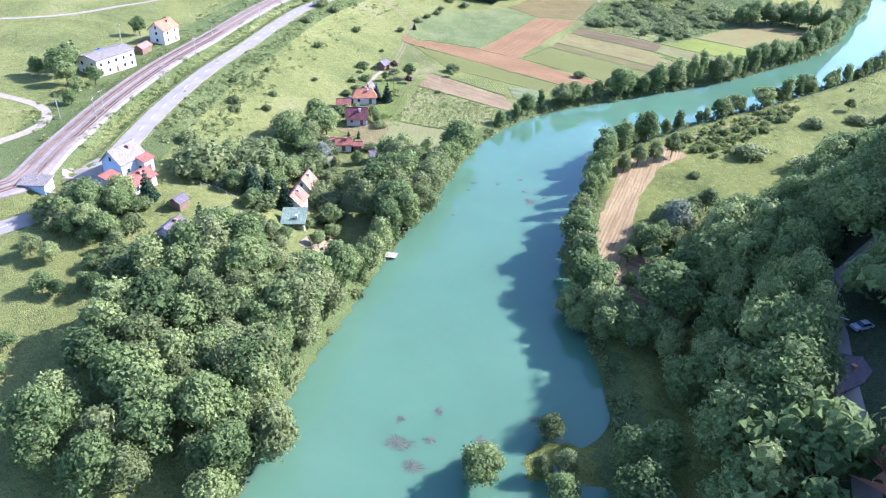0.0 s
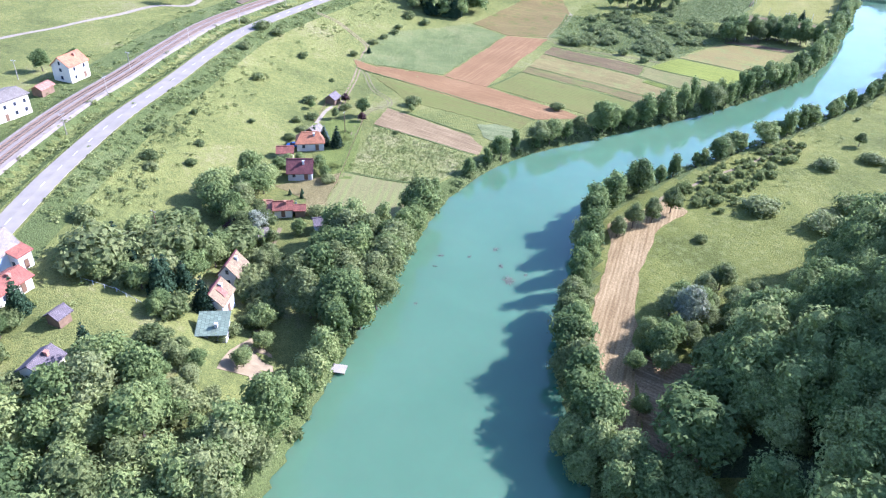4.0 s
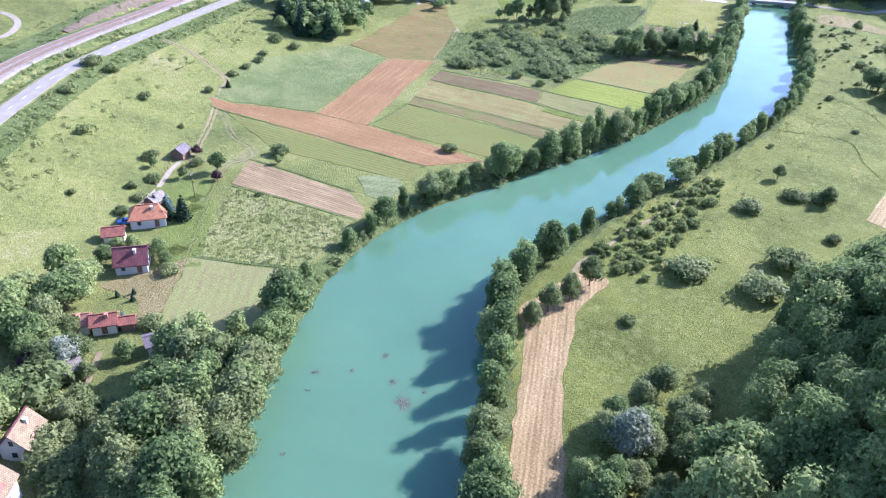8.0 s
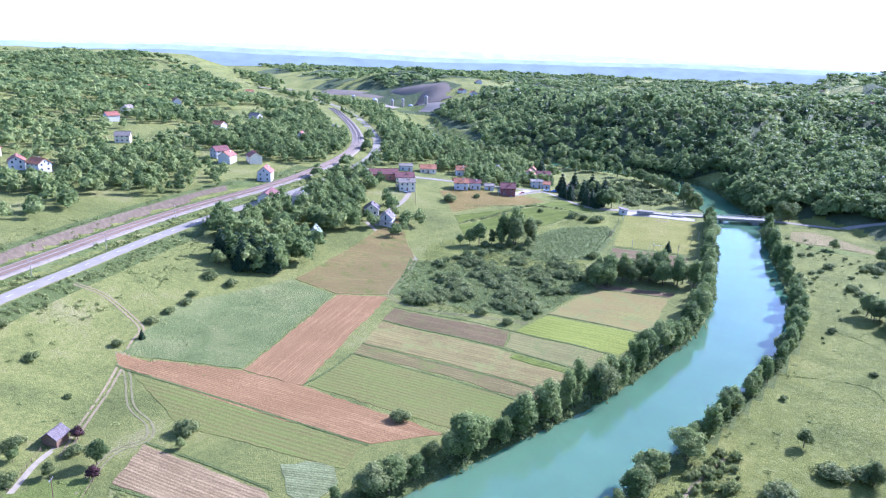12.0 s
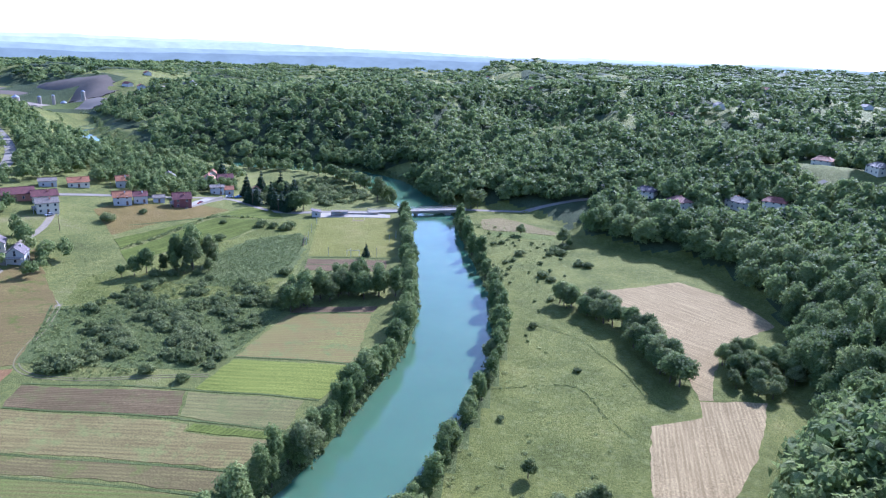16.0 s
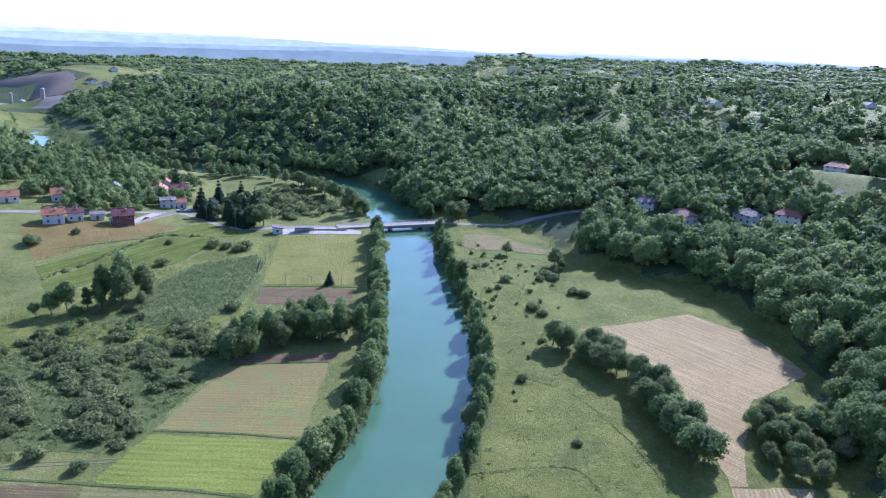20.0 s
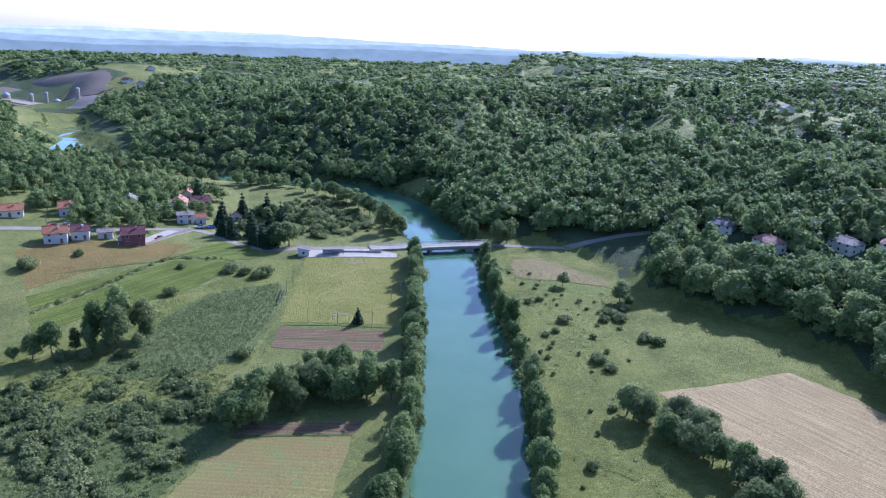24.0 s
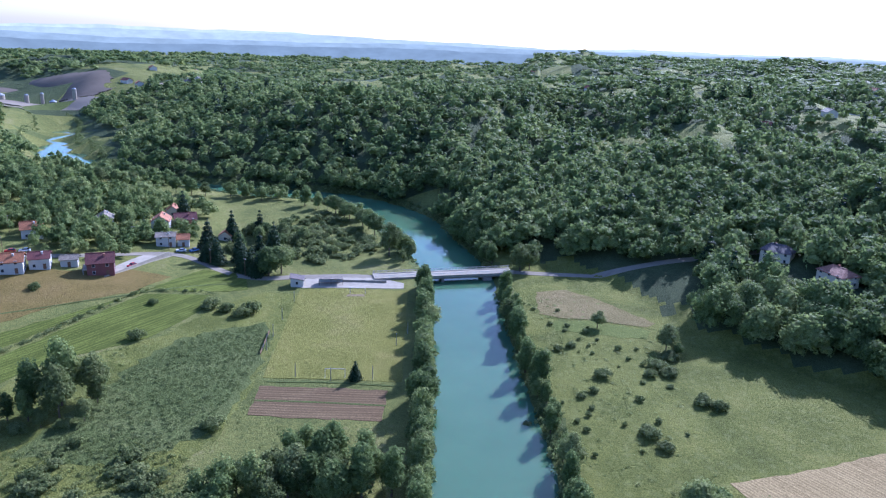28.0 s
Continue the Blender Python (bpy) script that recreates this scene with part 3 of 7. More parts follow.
def lobes_of(kind, r):
    """Centres and radii of the clumps that make a crown, for a plant one metre high."""
    if kind == "broad":
        out = [((0, 0, 0.6), 0.27)]
        for i in range(9):
            a, q = 6.283 * (i / 9) + r.uniform(-0.4, 0.4), r.uniform(0.12, 0.27)
            out.append(((q * math.cos(a), q * math.sin(a), r.uniform(0.34, 0.72)), r.uniform(0.13, 0.21)))
        out += [((r.uniform(-0.1, 0.1), r.uniform(-0.1, 0.1), r.uniform(0.76, 0.86)), r.uniform(0.13, 0.17)) for _ in range(3)]
    elif kind in ("hill", "far", "dot"):
        n = {"hill": 6, "far": 3, "dot": 2}[kind]
        out = [((r.uniform(-0.05, 0.05), r.uniform(-0.05, 0.05), 0.55), 0.25 if n > 4 else 0.3)]
        for i in range(n):
            a, q = 6.283 * (i / n) + r.uniform(-0.5, 0.5), r.uniform(0.14, 0.29)
            out.append(((q * math.cos(a), q * math.sin(a), r.uniform(0.32, 0.66)), r.uniform(0.13, 0.22)))
        out += [((r.uniform(-0.13, 0.13), r.uniform(-0.13, 0.13), r.uniform(0.74, 0.86)), r.uniform(0.12, 0.18)) for _ in range({6: 2, 3: 1, 2: 0}[n])]
    elif kind == "tall":
        out = [((r.uniform(-0.06, 0.06), r.uniform(-0.06, 0.06), z), 0.19 - 0.09 * abs(z - 0.5)) for z in (0.3, 0.45, 0.6, 0.74, 0.87)]
        for i in range(7):
            a, q = 6.283 * i / 7 + r.uniform(-0.4, 0.4), r.uniform(0.1, 0.17)
            out.append(((q * math.cos(a), q * math.sin(a), r.uniform(0.22, 0.75)), r.uniform(0.09, 0.14)))
    elif kind == "shrub":
        out = [((0, 0, 0.42), 0.42)]
        for i in range(6):
            a, q = 6.283 * i / 6 + r.uniform(-0.4, 0.4), r.uniform(0.3, 0.55)
            out.append(((q * math.cos(a), q * math.sin(a), r.uniform(0.22, 0.5)), r.uniform(0.24, 0.38)))
    else:
        out = [((0, 0, 0.12 + 0.82 * i / 6), 0.21 * (1 - i / 6.6) + 0.02) for i in range(7)]
    return out


def crown_mesh(kind, quads_n, size, core, seed):
    """Leaf clumps as small bent facets over lumpy masses; returns points and triangles for a plant one metre high."""
    r = random.Random(seed)
    lob = lobes_of(kind, r)
    V, F, base = [], [], 0
    cv, cf = core
    for c, q in lob:
        k = np.array([1 + 0.22 * noise.noise(Vector(p) * 2.1 + Vector(c) * 9 + Vector((seed, 0, 0))) for p in cv])
        sq = np.array([1, 1, 0.55 if kind == "conifer" else 0.9])
        V.append(cv * k[:, None] * q * 0.78 * sq + np.array(c))
        F.append(cf[cv[cf].mean(1)[:, 2] > -0.45] + base)
        base += len(cv)
    wsum = sum(q * q for _, q in lob)
    for c, q in lob:
        m = int(quads_n * q * q / wsum) + 1
        tries = 0
        while m > 0 and tries < 4000:
            tries += 1
            d = Vector((r.gauss(0, 1), r.gauss(0, 1), r.gauss(0, 1))).normalized()
            if d.z < -0.55:
                continue
            p = Vector(c) + d * q * (r.uniform(0.86, 1.1) if r.random() < 0.72 else r.uniform(1.1, 1.34))
            if kind == "conifer":
                p.z = c[2] + d.z * q * 0.6 - 0.03 * math.hypot(d.x, d.y)
            if any((p - Vector(o)).length < w * 0.8 for o, w in lob if o != c):
                continue
            m -= 1
            nrm = (d * 1.3 + Vector((r.gauss(0, 0.55), r.gauss(0, 0.55), r.gauss(0.2, 0.55)))).normalized()
            u = nrm.orthogonal().normalized()
            u.rotate(Matrix.Rotation(r.uniform(0, 6.283), 3, nrm))
            w = nrm.cross(u)
            s = size * r.uniform(0.6, 1.35)
            k = r.uniform(-0.4, 0.4)
            V.append(np.array([p - u * s - w * s * 0.5, p + u * s * r.uniform(0.8, 1.1) - w * s * 0.5, p + u * s * k + w * s * r.uniform(0.7, 1.2) - nrm * s * 0.25]))
            F.append(np.array([[0, 1, 2]]) + base)
            base += 3
    return np.vstack(V), np.vstack(F)


def tube(bm, a, b, ra, rb, n=6):
    a, b = Vector(a), Vector(b)
    q = (b - a).to_track_quat("Z", "Y")
    rings = []
    for p, rad in ((a, ra), (b, rb)):
        rings.append([bm.verts.new(p + q @ Vector((rad * math.cos(6.2832 * i / n), rad * math.sin(6.2832 * i / n), 0))) for i in range(n)])
    for i in range(n):
        bm.faces.new((rings[0][i], rings[0][(i + 1) % n], rings[1][(i + 1) % n], rings[1][i]))
    bm.faces.new(rings[1])


def trunk_mesh(kind, seed):
    r = random.Random(seed)
    bm = bmesh.new()
    top = 0.62 if kind != "conifer" else 0.95
    bend = (r.uniform(-0.02, 0.02), r.uniform(-0.02, 0.02))
    tube(bm, (0, 0, -0.05), (bend[0], bend[1], 0.3), 0.024, 0.017)
    tube(bm, (bend[0], bend[1], 0.3), (0, 0, top), 0.017, 0.006)
    if kind != "conifer":
        for i in range(5):
            a = 6.283 * i / 5 + r.uniform(-0.5, 0.5)
            z = r.uniform(0.22, 0.45)
            tube(bm, (bend[0], bend[1], z), (0.2 * math.cos(a), 0.2 * math.sin(a), z + r.uniform(0.12, 0.25)), 0.009, 0.003, 5)
    me = bpy.data.meshes.new("trunk")
    bm.to_mesh(me)
    bm.free()
    me.materials.append(M_TRUNK)
    return me


PLANTS = {}


def plant_kind(key, name, kind, n, size, mat, label, cat, variants, group, core=ICO0, trunk=True):
    """A few grown shapes of one kind, kept as meshes a metre high."""
    forms = []
    for i in range(variants):
        v, f = crown_mesh(kind, n, size, core, len(key) * 31 + i * 7 + 1)
        me = mesh_from("crown", v, f, mat, False, np.zeros(len(v)))
        forms.append((me, trunk_mesh(kind, i + 3) if trunk else None))
    PLANTS[key] = (name, forms, label, cat, group)


plant_kind("broad", "tree", "broad", 1350, 0.031, M_LEAF, "leafy green broadleaf tree with a rounded crown", "tree", 6, "broadleaf trees of the valley")
plant_kind("bank", "riverside_tree", "tall", 1100, 0.03, M_LEAF, "slender green alder with a dense crown on the river bank", "tree", 5, "trees along the river banks")
plant_kind("willow", "willow_tree", "broad", 1350, 0.028, M_WILLOW, "grey-green willow with a loose rounded crown", "tree", 3, "willows by the water")
plant_kind("silver", "silver_willow", "broad", 1350, 0.028, M_SILVER, "silvery white willow tree standing among green bushes", "tree", 2, "silver willows")
plant_kind("spruce", "spruce_tree", "conifer", 1000, 0.034, M_NEEDLE, "dark green pointed spruce tree", "tree", 3, "dark spruces")
plant_kind("blue", "blue_spruce", "conifer", 800, 0.034, M_BLUEFIR, "small blue-grey spruce in a garden", "tree", 1, "blue spruces")
plant_kind("purple", "plum_tree", "broad", 800, 0.036, M_PURPLE, "small plum tree with dark purple leaves", "tree", 2, "purple plum trees")
plant_kind("shrub", "bush", "shrub", 560, 0.075, M_BUSH, "low rounded green bush on the grass", "bush", 5, "bushes on the meadows", trunk=False)
plant_kind("greyshrub", "willow_bush", "shrub", 560, 0.072, M_WILLOW, "broad grey-green willow bush on the meadow", "bush", 3, "willow bushes", trunk=False)
HOLD = random.Random(5)


def plant(key, x, y, h, wide=1.0, label=""):
    """One plant of a kind, h metres high, standing on the ground."""
    name, forms, lab, cat, group = PLANTS[key]
    crown, trunk = forms[HOLD.randrange(len(forms))]
    m = Matrix.LocRotScale((x, y, hz(x, y) - 0.05), Euler((HOLD.uniform(-0.04, 0.04), HOLD.uniform(-0.04, 0.04), HOLD.uniform(0, 6.283))), (h * wide, h * wide, h))
    if trunk is None:
        ob = new(name, crown)
        ob.matrix_basis = m
    else:
        ob = new(name)
        ob.matrix_basis = m
        for nm, me in (("trunk", trunk), ("crown", crown)):
            new(nm, me).parent = ob
    return tagged(ob, label or lab, cat, group)


def inside(x, y, poly):
    x, y = np.asarray(x, float), np.asarray(y, float)
    hit = np.zeros(x.shape, bool)
    for (ax, ay), (bx, by) in zip(poly, poly[1:] + poly[:1]):
        if ay != by:
            hit ^= ((ay > y) != (by > y)) & (x < (bx - ax) * (y - ay) / (by - ay) + ax)
    return hit


def scatter(poly, gap, seed, keep=1.0):
    """Uneven points about gap metres apart within an outline."""
    r = np.random.RandomState(seed)
    p = np.array(poly)
    xs, ys = np.meshgrid(np.arange(p[:, 0].min(), p[:, 0].max() + gap, gap), np.arange(p[:, 1].min(), p[:, 1].max() + gap, gap * 0.87))
    xs = xs + (np.arange(len(xs)) % 2)[:, None] * gap / 2
    xs, ys = xs + r.uniform(-0.38, 0.38, xs.shape) * gap, ys + r.uniform(-0.38, 0.38, ys.shape) * gap
    w = inside(xs, ys, list(poly)) & (r.uniform(0, 1, xs.shape) < keep)
    return np.stack([xs[w], ys[w]], -1)


def wood(name, pts, lo, hi, forms, mat, label, cat, seed, wide=(0.9, 1.2), sink=0.05, soft=False):
    """Many plants that nobody could count, joined in one mesh."""
    r = np.random.RandomState(seed)
    pts = np.asarray(pts)
    if not len(pts):
        return None
    z = height(pts[:, 0], pts[:, 1])
    pick = r.randint(0, len(forms), len(pts))
    VV, FF, TT, base = [], [], [], 0
    for k, (v, f) in enumerate(forms):
        w = np.where(pick == k)[0]
        if not len(w):
            continue
        h, a = r.uniform(lo, hi, len(w)), r.uniform(0, 6.283, len(w))
        g = r.uniform(*wide, len(w)) * h
        c, s = np.cos(a) * g, np.sin(a) * g
        P = np.empty((len(w), len(v), 3), np.float32)
        P[:, :, 0] = pts[w, 0][:, None] + c[:, None] * v[:, 0] - s[:, None] * v[:, 1]
        P[:, :, 1] = pts[w, 1][:, None] + s[:, None] * v[:, 0] + c[:, None] * v[:, 1]
        P[:, :, 2] = z[w][:, None] + h[:, None] * (v[:, 2] - sink)
        VV.append(P.reshape(-1, 3))
        FF.append((f[None] + (base + np.arange(len(w)) * len(v))[:, None, None]).reshape(-1, 3))
        TT.append(np.repeat(r.uniform(0, 1, len(w)), len(v)))
        base += len(w) * len(v)
    ob = new(name, mesh_from(name, np.vstack(VV), np.vstack(FF), mat, soft, np.concatenate(TT)))
    return tagged(ob, label, cat, kind="stuff")


MID = [crown_mesh("broad", 1500, 0.024, ICO0, 40 + i) for i in range(4)] + [crown_mesh("tall", 1100, 0.024, ICO0, 60)]
EDGE = [crown_mesh("broad", 560, 0.036, ICO0, 44 + i) for i in range(5)]
LOW = [crown_mesh("hill", 210, 0.055, ICO0, 80 + i) for i in range(8)]
FAR = [crown_mesh("far", 46, 0.088, ICO0, 20 + i) for i in range(7)]
DOT = [crown_mesh("dot", 16, 0.13, ICO0, 50 + i) for i in range(6)]
SHRUBS = [crown_mesh("shrub", 200, 0.1, ICO0, 20 + i) for i in range(4)]


def herb(seed, n=21):
    """A low dome of leafy stems."""
    r = random.Random(seed)
    V, F, base = [], [], 0
    for _ in range(n):
        a, q = r.uniform(0, 6.283), math.sqrt(r.random())
        p = Vector((0.62 * q * math.cos(a), 0.62 * q * math.sin(a), (1 - q * q) * 0.75 * r.uniform(0.5, 1.1) + 0.12))
        nrm = Vector((p.x + r.gauss(0, 0.5), p.y + r.gauss(0, 0.5), 0.5 + r.gauss(0, 0.4))).normalized()
        u = nrm.orthogonal().normalized()
        u.rotate(Matrix.Rotation(r.uniform(0, 6.283), 3, nrm))
        w = nrm.cross(u)
        s = 0.2 * r.uniform(0.6, 1.35)
        V.append(np.array([p - u * s, p + w * s * 0.6 - nrm * s * 0.3, p + u * s, p - w * s * 0.6 - nrm * s * 0.3]))
        F.append(np.array([[0, 1, 2], [0, 2, 3]]) + base)
        base += 4
    return np.vstack(V), np.vstack(F)


HERBS = [herb(120 + i) for i in range(4)]
SPIRE = [crown_mesh("conifer", 150, 0.07, ICO0, 33)]

# ---- woods and hedges ----
def view_wedge(pts):
    a = np.degrees(np.arctan2(-(pts[:, 0] + 60), pts[:, 1] - 60))
    return pts[(a > -50) & (a < 84)]




# houses on the western upland
WEST_HOMES = [(-500, 355), (-465, 350), (-453, 355), (-512, 455), (-432, 468), (-415, 458), (-404, 471), (-520, 554), (-876, 762), (-855, 766), (-886, 807), (-830, 615), (-870, 698), (-797, 882), (-590, 505), (-640, 560), (-690, 660), (-560, 640)]

# houses on the eastern slope and the open hollow below them
SLOPE_HOMES = [(32, 579.3), (18, 606.9), (66, 582), (84, 575)]
HOLLOW = [(-82, 622), (-50, 618), (-18, 602), (-18, 580), (-26, 553), (-45, 552), (-66, 596)]


def wooded(pts, gap):
    """Drop the points that lie on glades, roads, the river and open land."""
    x, y = pts[:, 0], pts[:, 1]
    keep = np.ones(len(pts), bool)
    odd = np.random.RandomState(len(pts)).uniform(0, 1, len(pts))
    for gx_, gy_, gr in GLADES:
        keep &= (np.hypot(x - gx_, (y - gy_) * 0.8) > gr * (1 + 0.35 * wave_noise(x, y, 30, 7))) | (odd < 0.16)
    for qx, qy in WEST_HOMES:
        keep &= np.hypot(x - qx - 7, (y - qy + 7) * 0.9) > 19
    for qx, qy in SLOPE_HOMES:
        keep &= np.hypot(x - qx + 5, (y - qy + 11) * 0.75) > 13
    keep &= ~inside(x, y, HOLLOW)
    d, hw, _ = along(x, y, RIVER)
    keep &= d - hw[:, 0] > 2
    rd_ = road_dist(x, y)
    keep &= np.where(y > 440, (np.abs(rd_) > 6.5) & (np.abs(rd_ - 16.8) > 7.5), np.abs(rd_ - 9) > 18)
    keep &= ~((np.abs(x + 730) < 150) & (np.abs(y - 1098) < 88))
    keep &= wave_noise(x, y, 210, 31) + 0.7 * wave_noise(x, y, 90, 32) < open_share(x, y)
    return pts[keep]


# eastern hill, nearest to the flight
hill = scatter([(-62.7, 89.2), (-59.5, 330.7), (46.2, 344.7), (43.3, 79.1)], 6.6, 1)
hill = wooded(hill[(foot_dist(hill[:, 0], hill[:, 1]) > 3)], 6)
LANE_E = curve_through([(12, 60), (-0.3, 98.6), (-9.6, 118.9), (-15.8, 132.5), (-22, 147), (-13.2, 171.1), (16.8, 195.1)], 4)
dl, _, _ = along(hill[:, 0], hill[:, 1], LANE_E)
hill = hill[(dl > 4.5) & ~((np.abs(hill[:, 0] + 3) < 12) & (np.abs(hill[:, 1] - 122) < 16))]
front = hill[:, 0] < -14
wood("woodland", hill[front], 11, 18, MID, M_LEAF, "dense dark broadleaf woodland on the eastern slope", "woodland", 2, (0.8, 1.1))
wood("woodland", hill[~front], 12, 18, LOW, M_LEAF, "broadleaf woodland high on the eastern slope", "woodland", 2)
# the wooded slopes within some hundred metres
east = scatter([(-129.9, 336.6), (46.1, 334.5), (43.3, 79.1), (250, 200), (330, 620), (330, 760), (-480, 760), (-480, 640), (-128.9, 606.7)], 8.2, 3)
fd = foot_dist(east[:, 0], east[:, 1])
east = wooded(east[fd > np.where(east[:, 1] > 628, -20, 1.5)], 7)
rim = (foot_dist(east[:, 0], east[:, 1]) < 30) & (east[:, 1] < 600) & (east[:, 0] > -60)
near = rim & (east[:, 1] < 430)
wood("woodland", east[near], 10, 16, MID, M_LEAF, "tall trees at the near edge of the eastern wood", "woodland", 16, (0.9, 1.2), 0.1)
wood("woodland", east[rim & ~near], 11, 17, EDGE, M_LEAF, "tall trees along the edge of the eastern wood", "woodland", 16, (0.9, 1.2), 0.1)
east = east[~rim]
wood("woodland", view_wedge(east), 9, 17, LOW, M_LEAF, "broadleaf woodland covering the hills above the river", "woodland", 4, (0.9, 1.3), 0.1)
back = scatter([(47, 60), (46, 334), (210, 330), (210, 60)], 12.5, 9)
wood("woodland", back, 10, 16, DOT, M_LEAF, "broadleaf woodland on the back of the eastern hill", "woodland", 10, (1.0, 1.35), 0.15)
north = scatter([(-1000, 760), (330, 760), (330, 200), (700, 300), (900, 1150), (-1200, 1150)], 11.2, 5)
north = wooded(north[foot_dist(north[:, 0], north[:, 1]) > 2], 9)
wood("woodland", view_wedge(north), 7, 15, FAR, M_LEAF, "far hills covered with broadleaf woodland", "woodland", 6, (1.0, 1.4), 0.14)
beyond = scatter([(-2000, 1150), (1500, 1150), (1500, 500), (2600, 900), (2600, 2600), (-2600, 2600), (-2600, 1150)], 22.0, 7)
beyond = wooded(beyond[foot_dist(beyond[:, 0], beyond[:, 1]) > 2], 9)
wood("woodland", view_wedge(beyond), 9, 18, DOT, M_LEAF, "distant wooded ridges", "woodland", 8, (1.3, 2.0), 0.2)
both = view_wedge(np.vstack([east, north]))
spiky = both[np.random.RandomState(18).uniform(0, 1, len(both)) < 0.02 * (1 + 1.5 * (wave_noise(both[:, 0], both[:, 1], 160, 19) > 0.3))]
wood("spruce_stand", spiky, 12, 19, SPIRE, M_NEEDLE, "dark spruces scattered through the broadleaf woods", "trees", 20, (0.9, 1.2), 0.05)
# western uplands beyond the railway
west = scatter([(-1500, 215), (-326.1, 211.3), (-337.1, 293.4), (-380, 480), (-440, 600), (-600, 760), (-1200, 1150), (-1800, 1150)], 13.5, 11)
dw_ = road_dist(west[:, 0], west[:, 1])
west = west[(dw_ > 40) & (west[:, 1] > 215 + 0.0 * dw_)]
gapw = wave_noise(west[:, 0], west[:, 1], 120, 41) + 0.6 * wave_noise(west[:, 0], west[:, 1], 55, 42)
west = wooded(west[(gapw < np.interp(road_dist(west[:, 0], west[:, 1]), [40, 90, 200], [-0.6, 0.0, 0.6]))], 9)
wfar = np.hypot(west[:, 0] + 70, west[:, 1] - 110)
wood("woodland", west[wfar > 760], 9, 16, DOT, M_LEAF, "woods on the far western uplands", "woodland", 13, (1.1, 1.6), 0.1)
west = west[wfar <= 760]
wood("woodland", west, 7, 14, FAR, M_LEAF, "scattered woods and hedges on the western uplands", "woodland", 12, (0.95, 1.3), 0.1)

vale = scatter([(-420, 640), (-299.7, 669.8), (-319.6, 723.1), (-400, 715), (-520, 830), (-640, 980), (-900, 1150), (-1100, 1150), (-640, 850)], 9.5, 14, 0.75)
wood("woodland", wooded(vale, 9), 7, 13, FAR, M_LEAF, "trees and hedges in the upper valley", "woodland", 15, (0.8, 1.2), 0.1)

# trees in rows along both banks
rb = random.Random(17)
for i in range(4, len(RIVER) - 1):
    ax, ay, aw = RIVER[i]
    bx, by, _ = RIVER[i + 1]
    d = math.hypot(bx - ax, by - ay)
    nx_, ny_ = -(by - ay) / d, (bx - ax) / d
    for side in (1, -1):
        for k in range(2):
            t = (k + rb.random() * 0.8) / 2
            px, py = ax + (bx - ax) * t, ay + (by - ay) * t
            if py > 640 or py < 55:
                continue
            off = aw + rb.uniform(0.8, 3.8)
            x, y = px + side * nx_ * off, py + side * ny_ * off
            if side > 0:
                if y < 178:
                    p, h = 0.9, rb.uniform(8, 13)
                elif y < 258:
                    p, h = 0.7, rb.uniform(4.5, 9.5)
                else:
                    p, h = 0.95, rb.uniform(7, 12.5)
            else:
                if y < 120:
                    p, h = 0.0, 9
                elif y < 232:
                    p, h = 0.78, rb.uniform(6.0, 12.5)
                elif y < 300:
                    p, h = 0.8, rb.uniform(4.5, 9)
                else:
                    p, h = 0.8, rb.uniform(5.0, 12)
            if 580 < y < 611 or rb.random() > p:
                continue
            tall = 0.8 if y > 300 else 0.62
            plant("willow" if rb.random() < 0.15 else "bank" if rb.random() < tall else "broad", x, y, h, rb.uniform(0.72, 1.12) if y > 300 else rb.uniform(0.85, 1.25))

# ---- woods, gardens and single trees of the valley ----
rt = random.Random(23)


HOMES = [(-252, 543), (-279, 529), (-273, 537), (-266, 544), (-250, 589), (-244, 593), (-265, 612), (-258, 622), (-285, 598), (-273, 639), (-334, 407), (-319, 415), (-352, 453), (-397, 478), (-388, 470), (-378, 486), (-325, 507), (-312, 512),
         (-301, 497), (-318, 553), (-330, 543), (-299, 568), (-291, 443), (-276, 436), (-289, 390), (-438, 640), (-448, 572), (-437, 479), (-415, 483), (-361, 452)]


def patch(polys, gap, lo, hi, seed, label):
    """A far group of trees whose stems cannot be told apart, joined in one mesh."""
    pts = np.vstack([scatter(p, gap, seed + i) for i, p in enumerate(polys)])
    for hx, hy in HOMES:
        pts = pts[np.hypot(pts[:, 0] - hx, pts[:, 1] - hy) > 8.5]
    wood("tree_belt", wooded(pts, gap), lo, hi, LOW, M_LEAF, label, "trees", seed, (0.8, 1.15), 0.05)


# lawns and yards without trees
LAWNS = [[(-155.4, 66), (-150, 60), (-137, 53), (-130, 58), (-134, 68), (-137.9, 76.6), (-141.1, 90.5), (-147.8, 96.3), (-154.3, 90.4), (-162, 81)],
         [(-146.3, 89.7), (-139.7, 94), (-134, 93), (-135, 101), (-144, 100), (-152, 108), (-161, 118), (-166, 112), (-162, 105.5), (-159.6, 93.5)],
         [(-138.7, 86.5), (-136.6, 106), (-128.9, 104), (-115, 99.5), (-105, 84), (-101, 74), (-112, 74), (-126, 77), (-136, 80)],
         [(-158.9, 40.3), (-156, 50), (-145.7, 48.9), (-136.4, 36.7), (-138.1, 29.5)],
         [(-168, 78), (-167, 88), (-161, 91), (-153.5, 82), (-160, 72)],
         [(-190, 82), (-174, 83), (-162, 76), (-166, 62), (-178, 60), (-192, 66)]]


def grove(poly, gap, lo, hi, seed, kinds=("broad",), wide=(1.0, 1.25)):
    for x, y in scatter(poly, gap, seed):
        if any(inside([x], [y], q)[0] for q in LAWNS):
            continue
        plant(rt.choice(kinds), x, y, rt.uniform(lo, hi), rt.uniform(*wide))


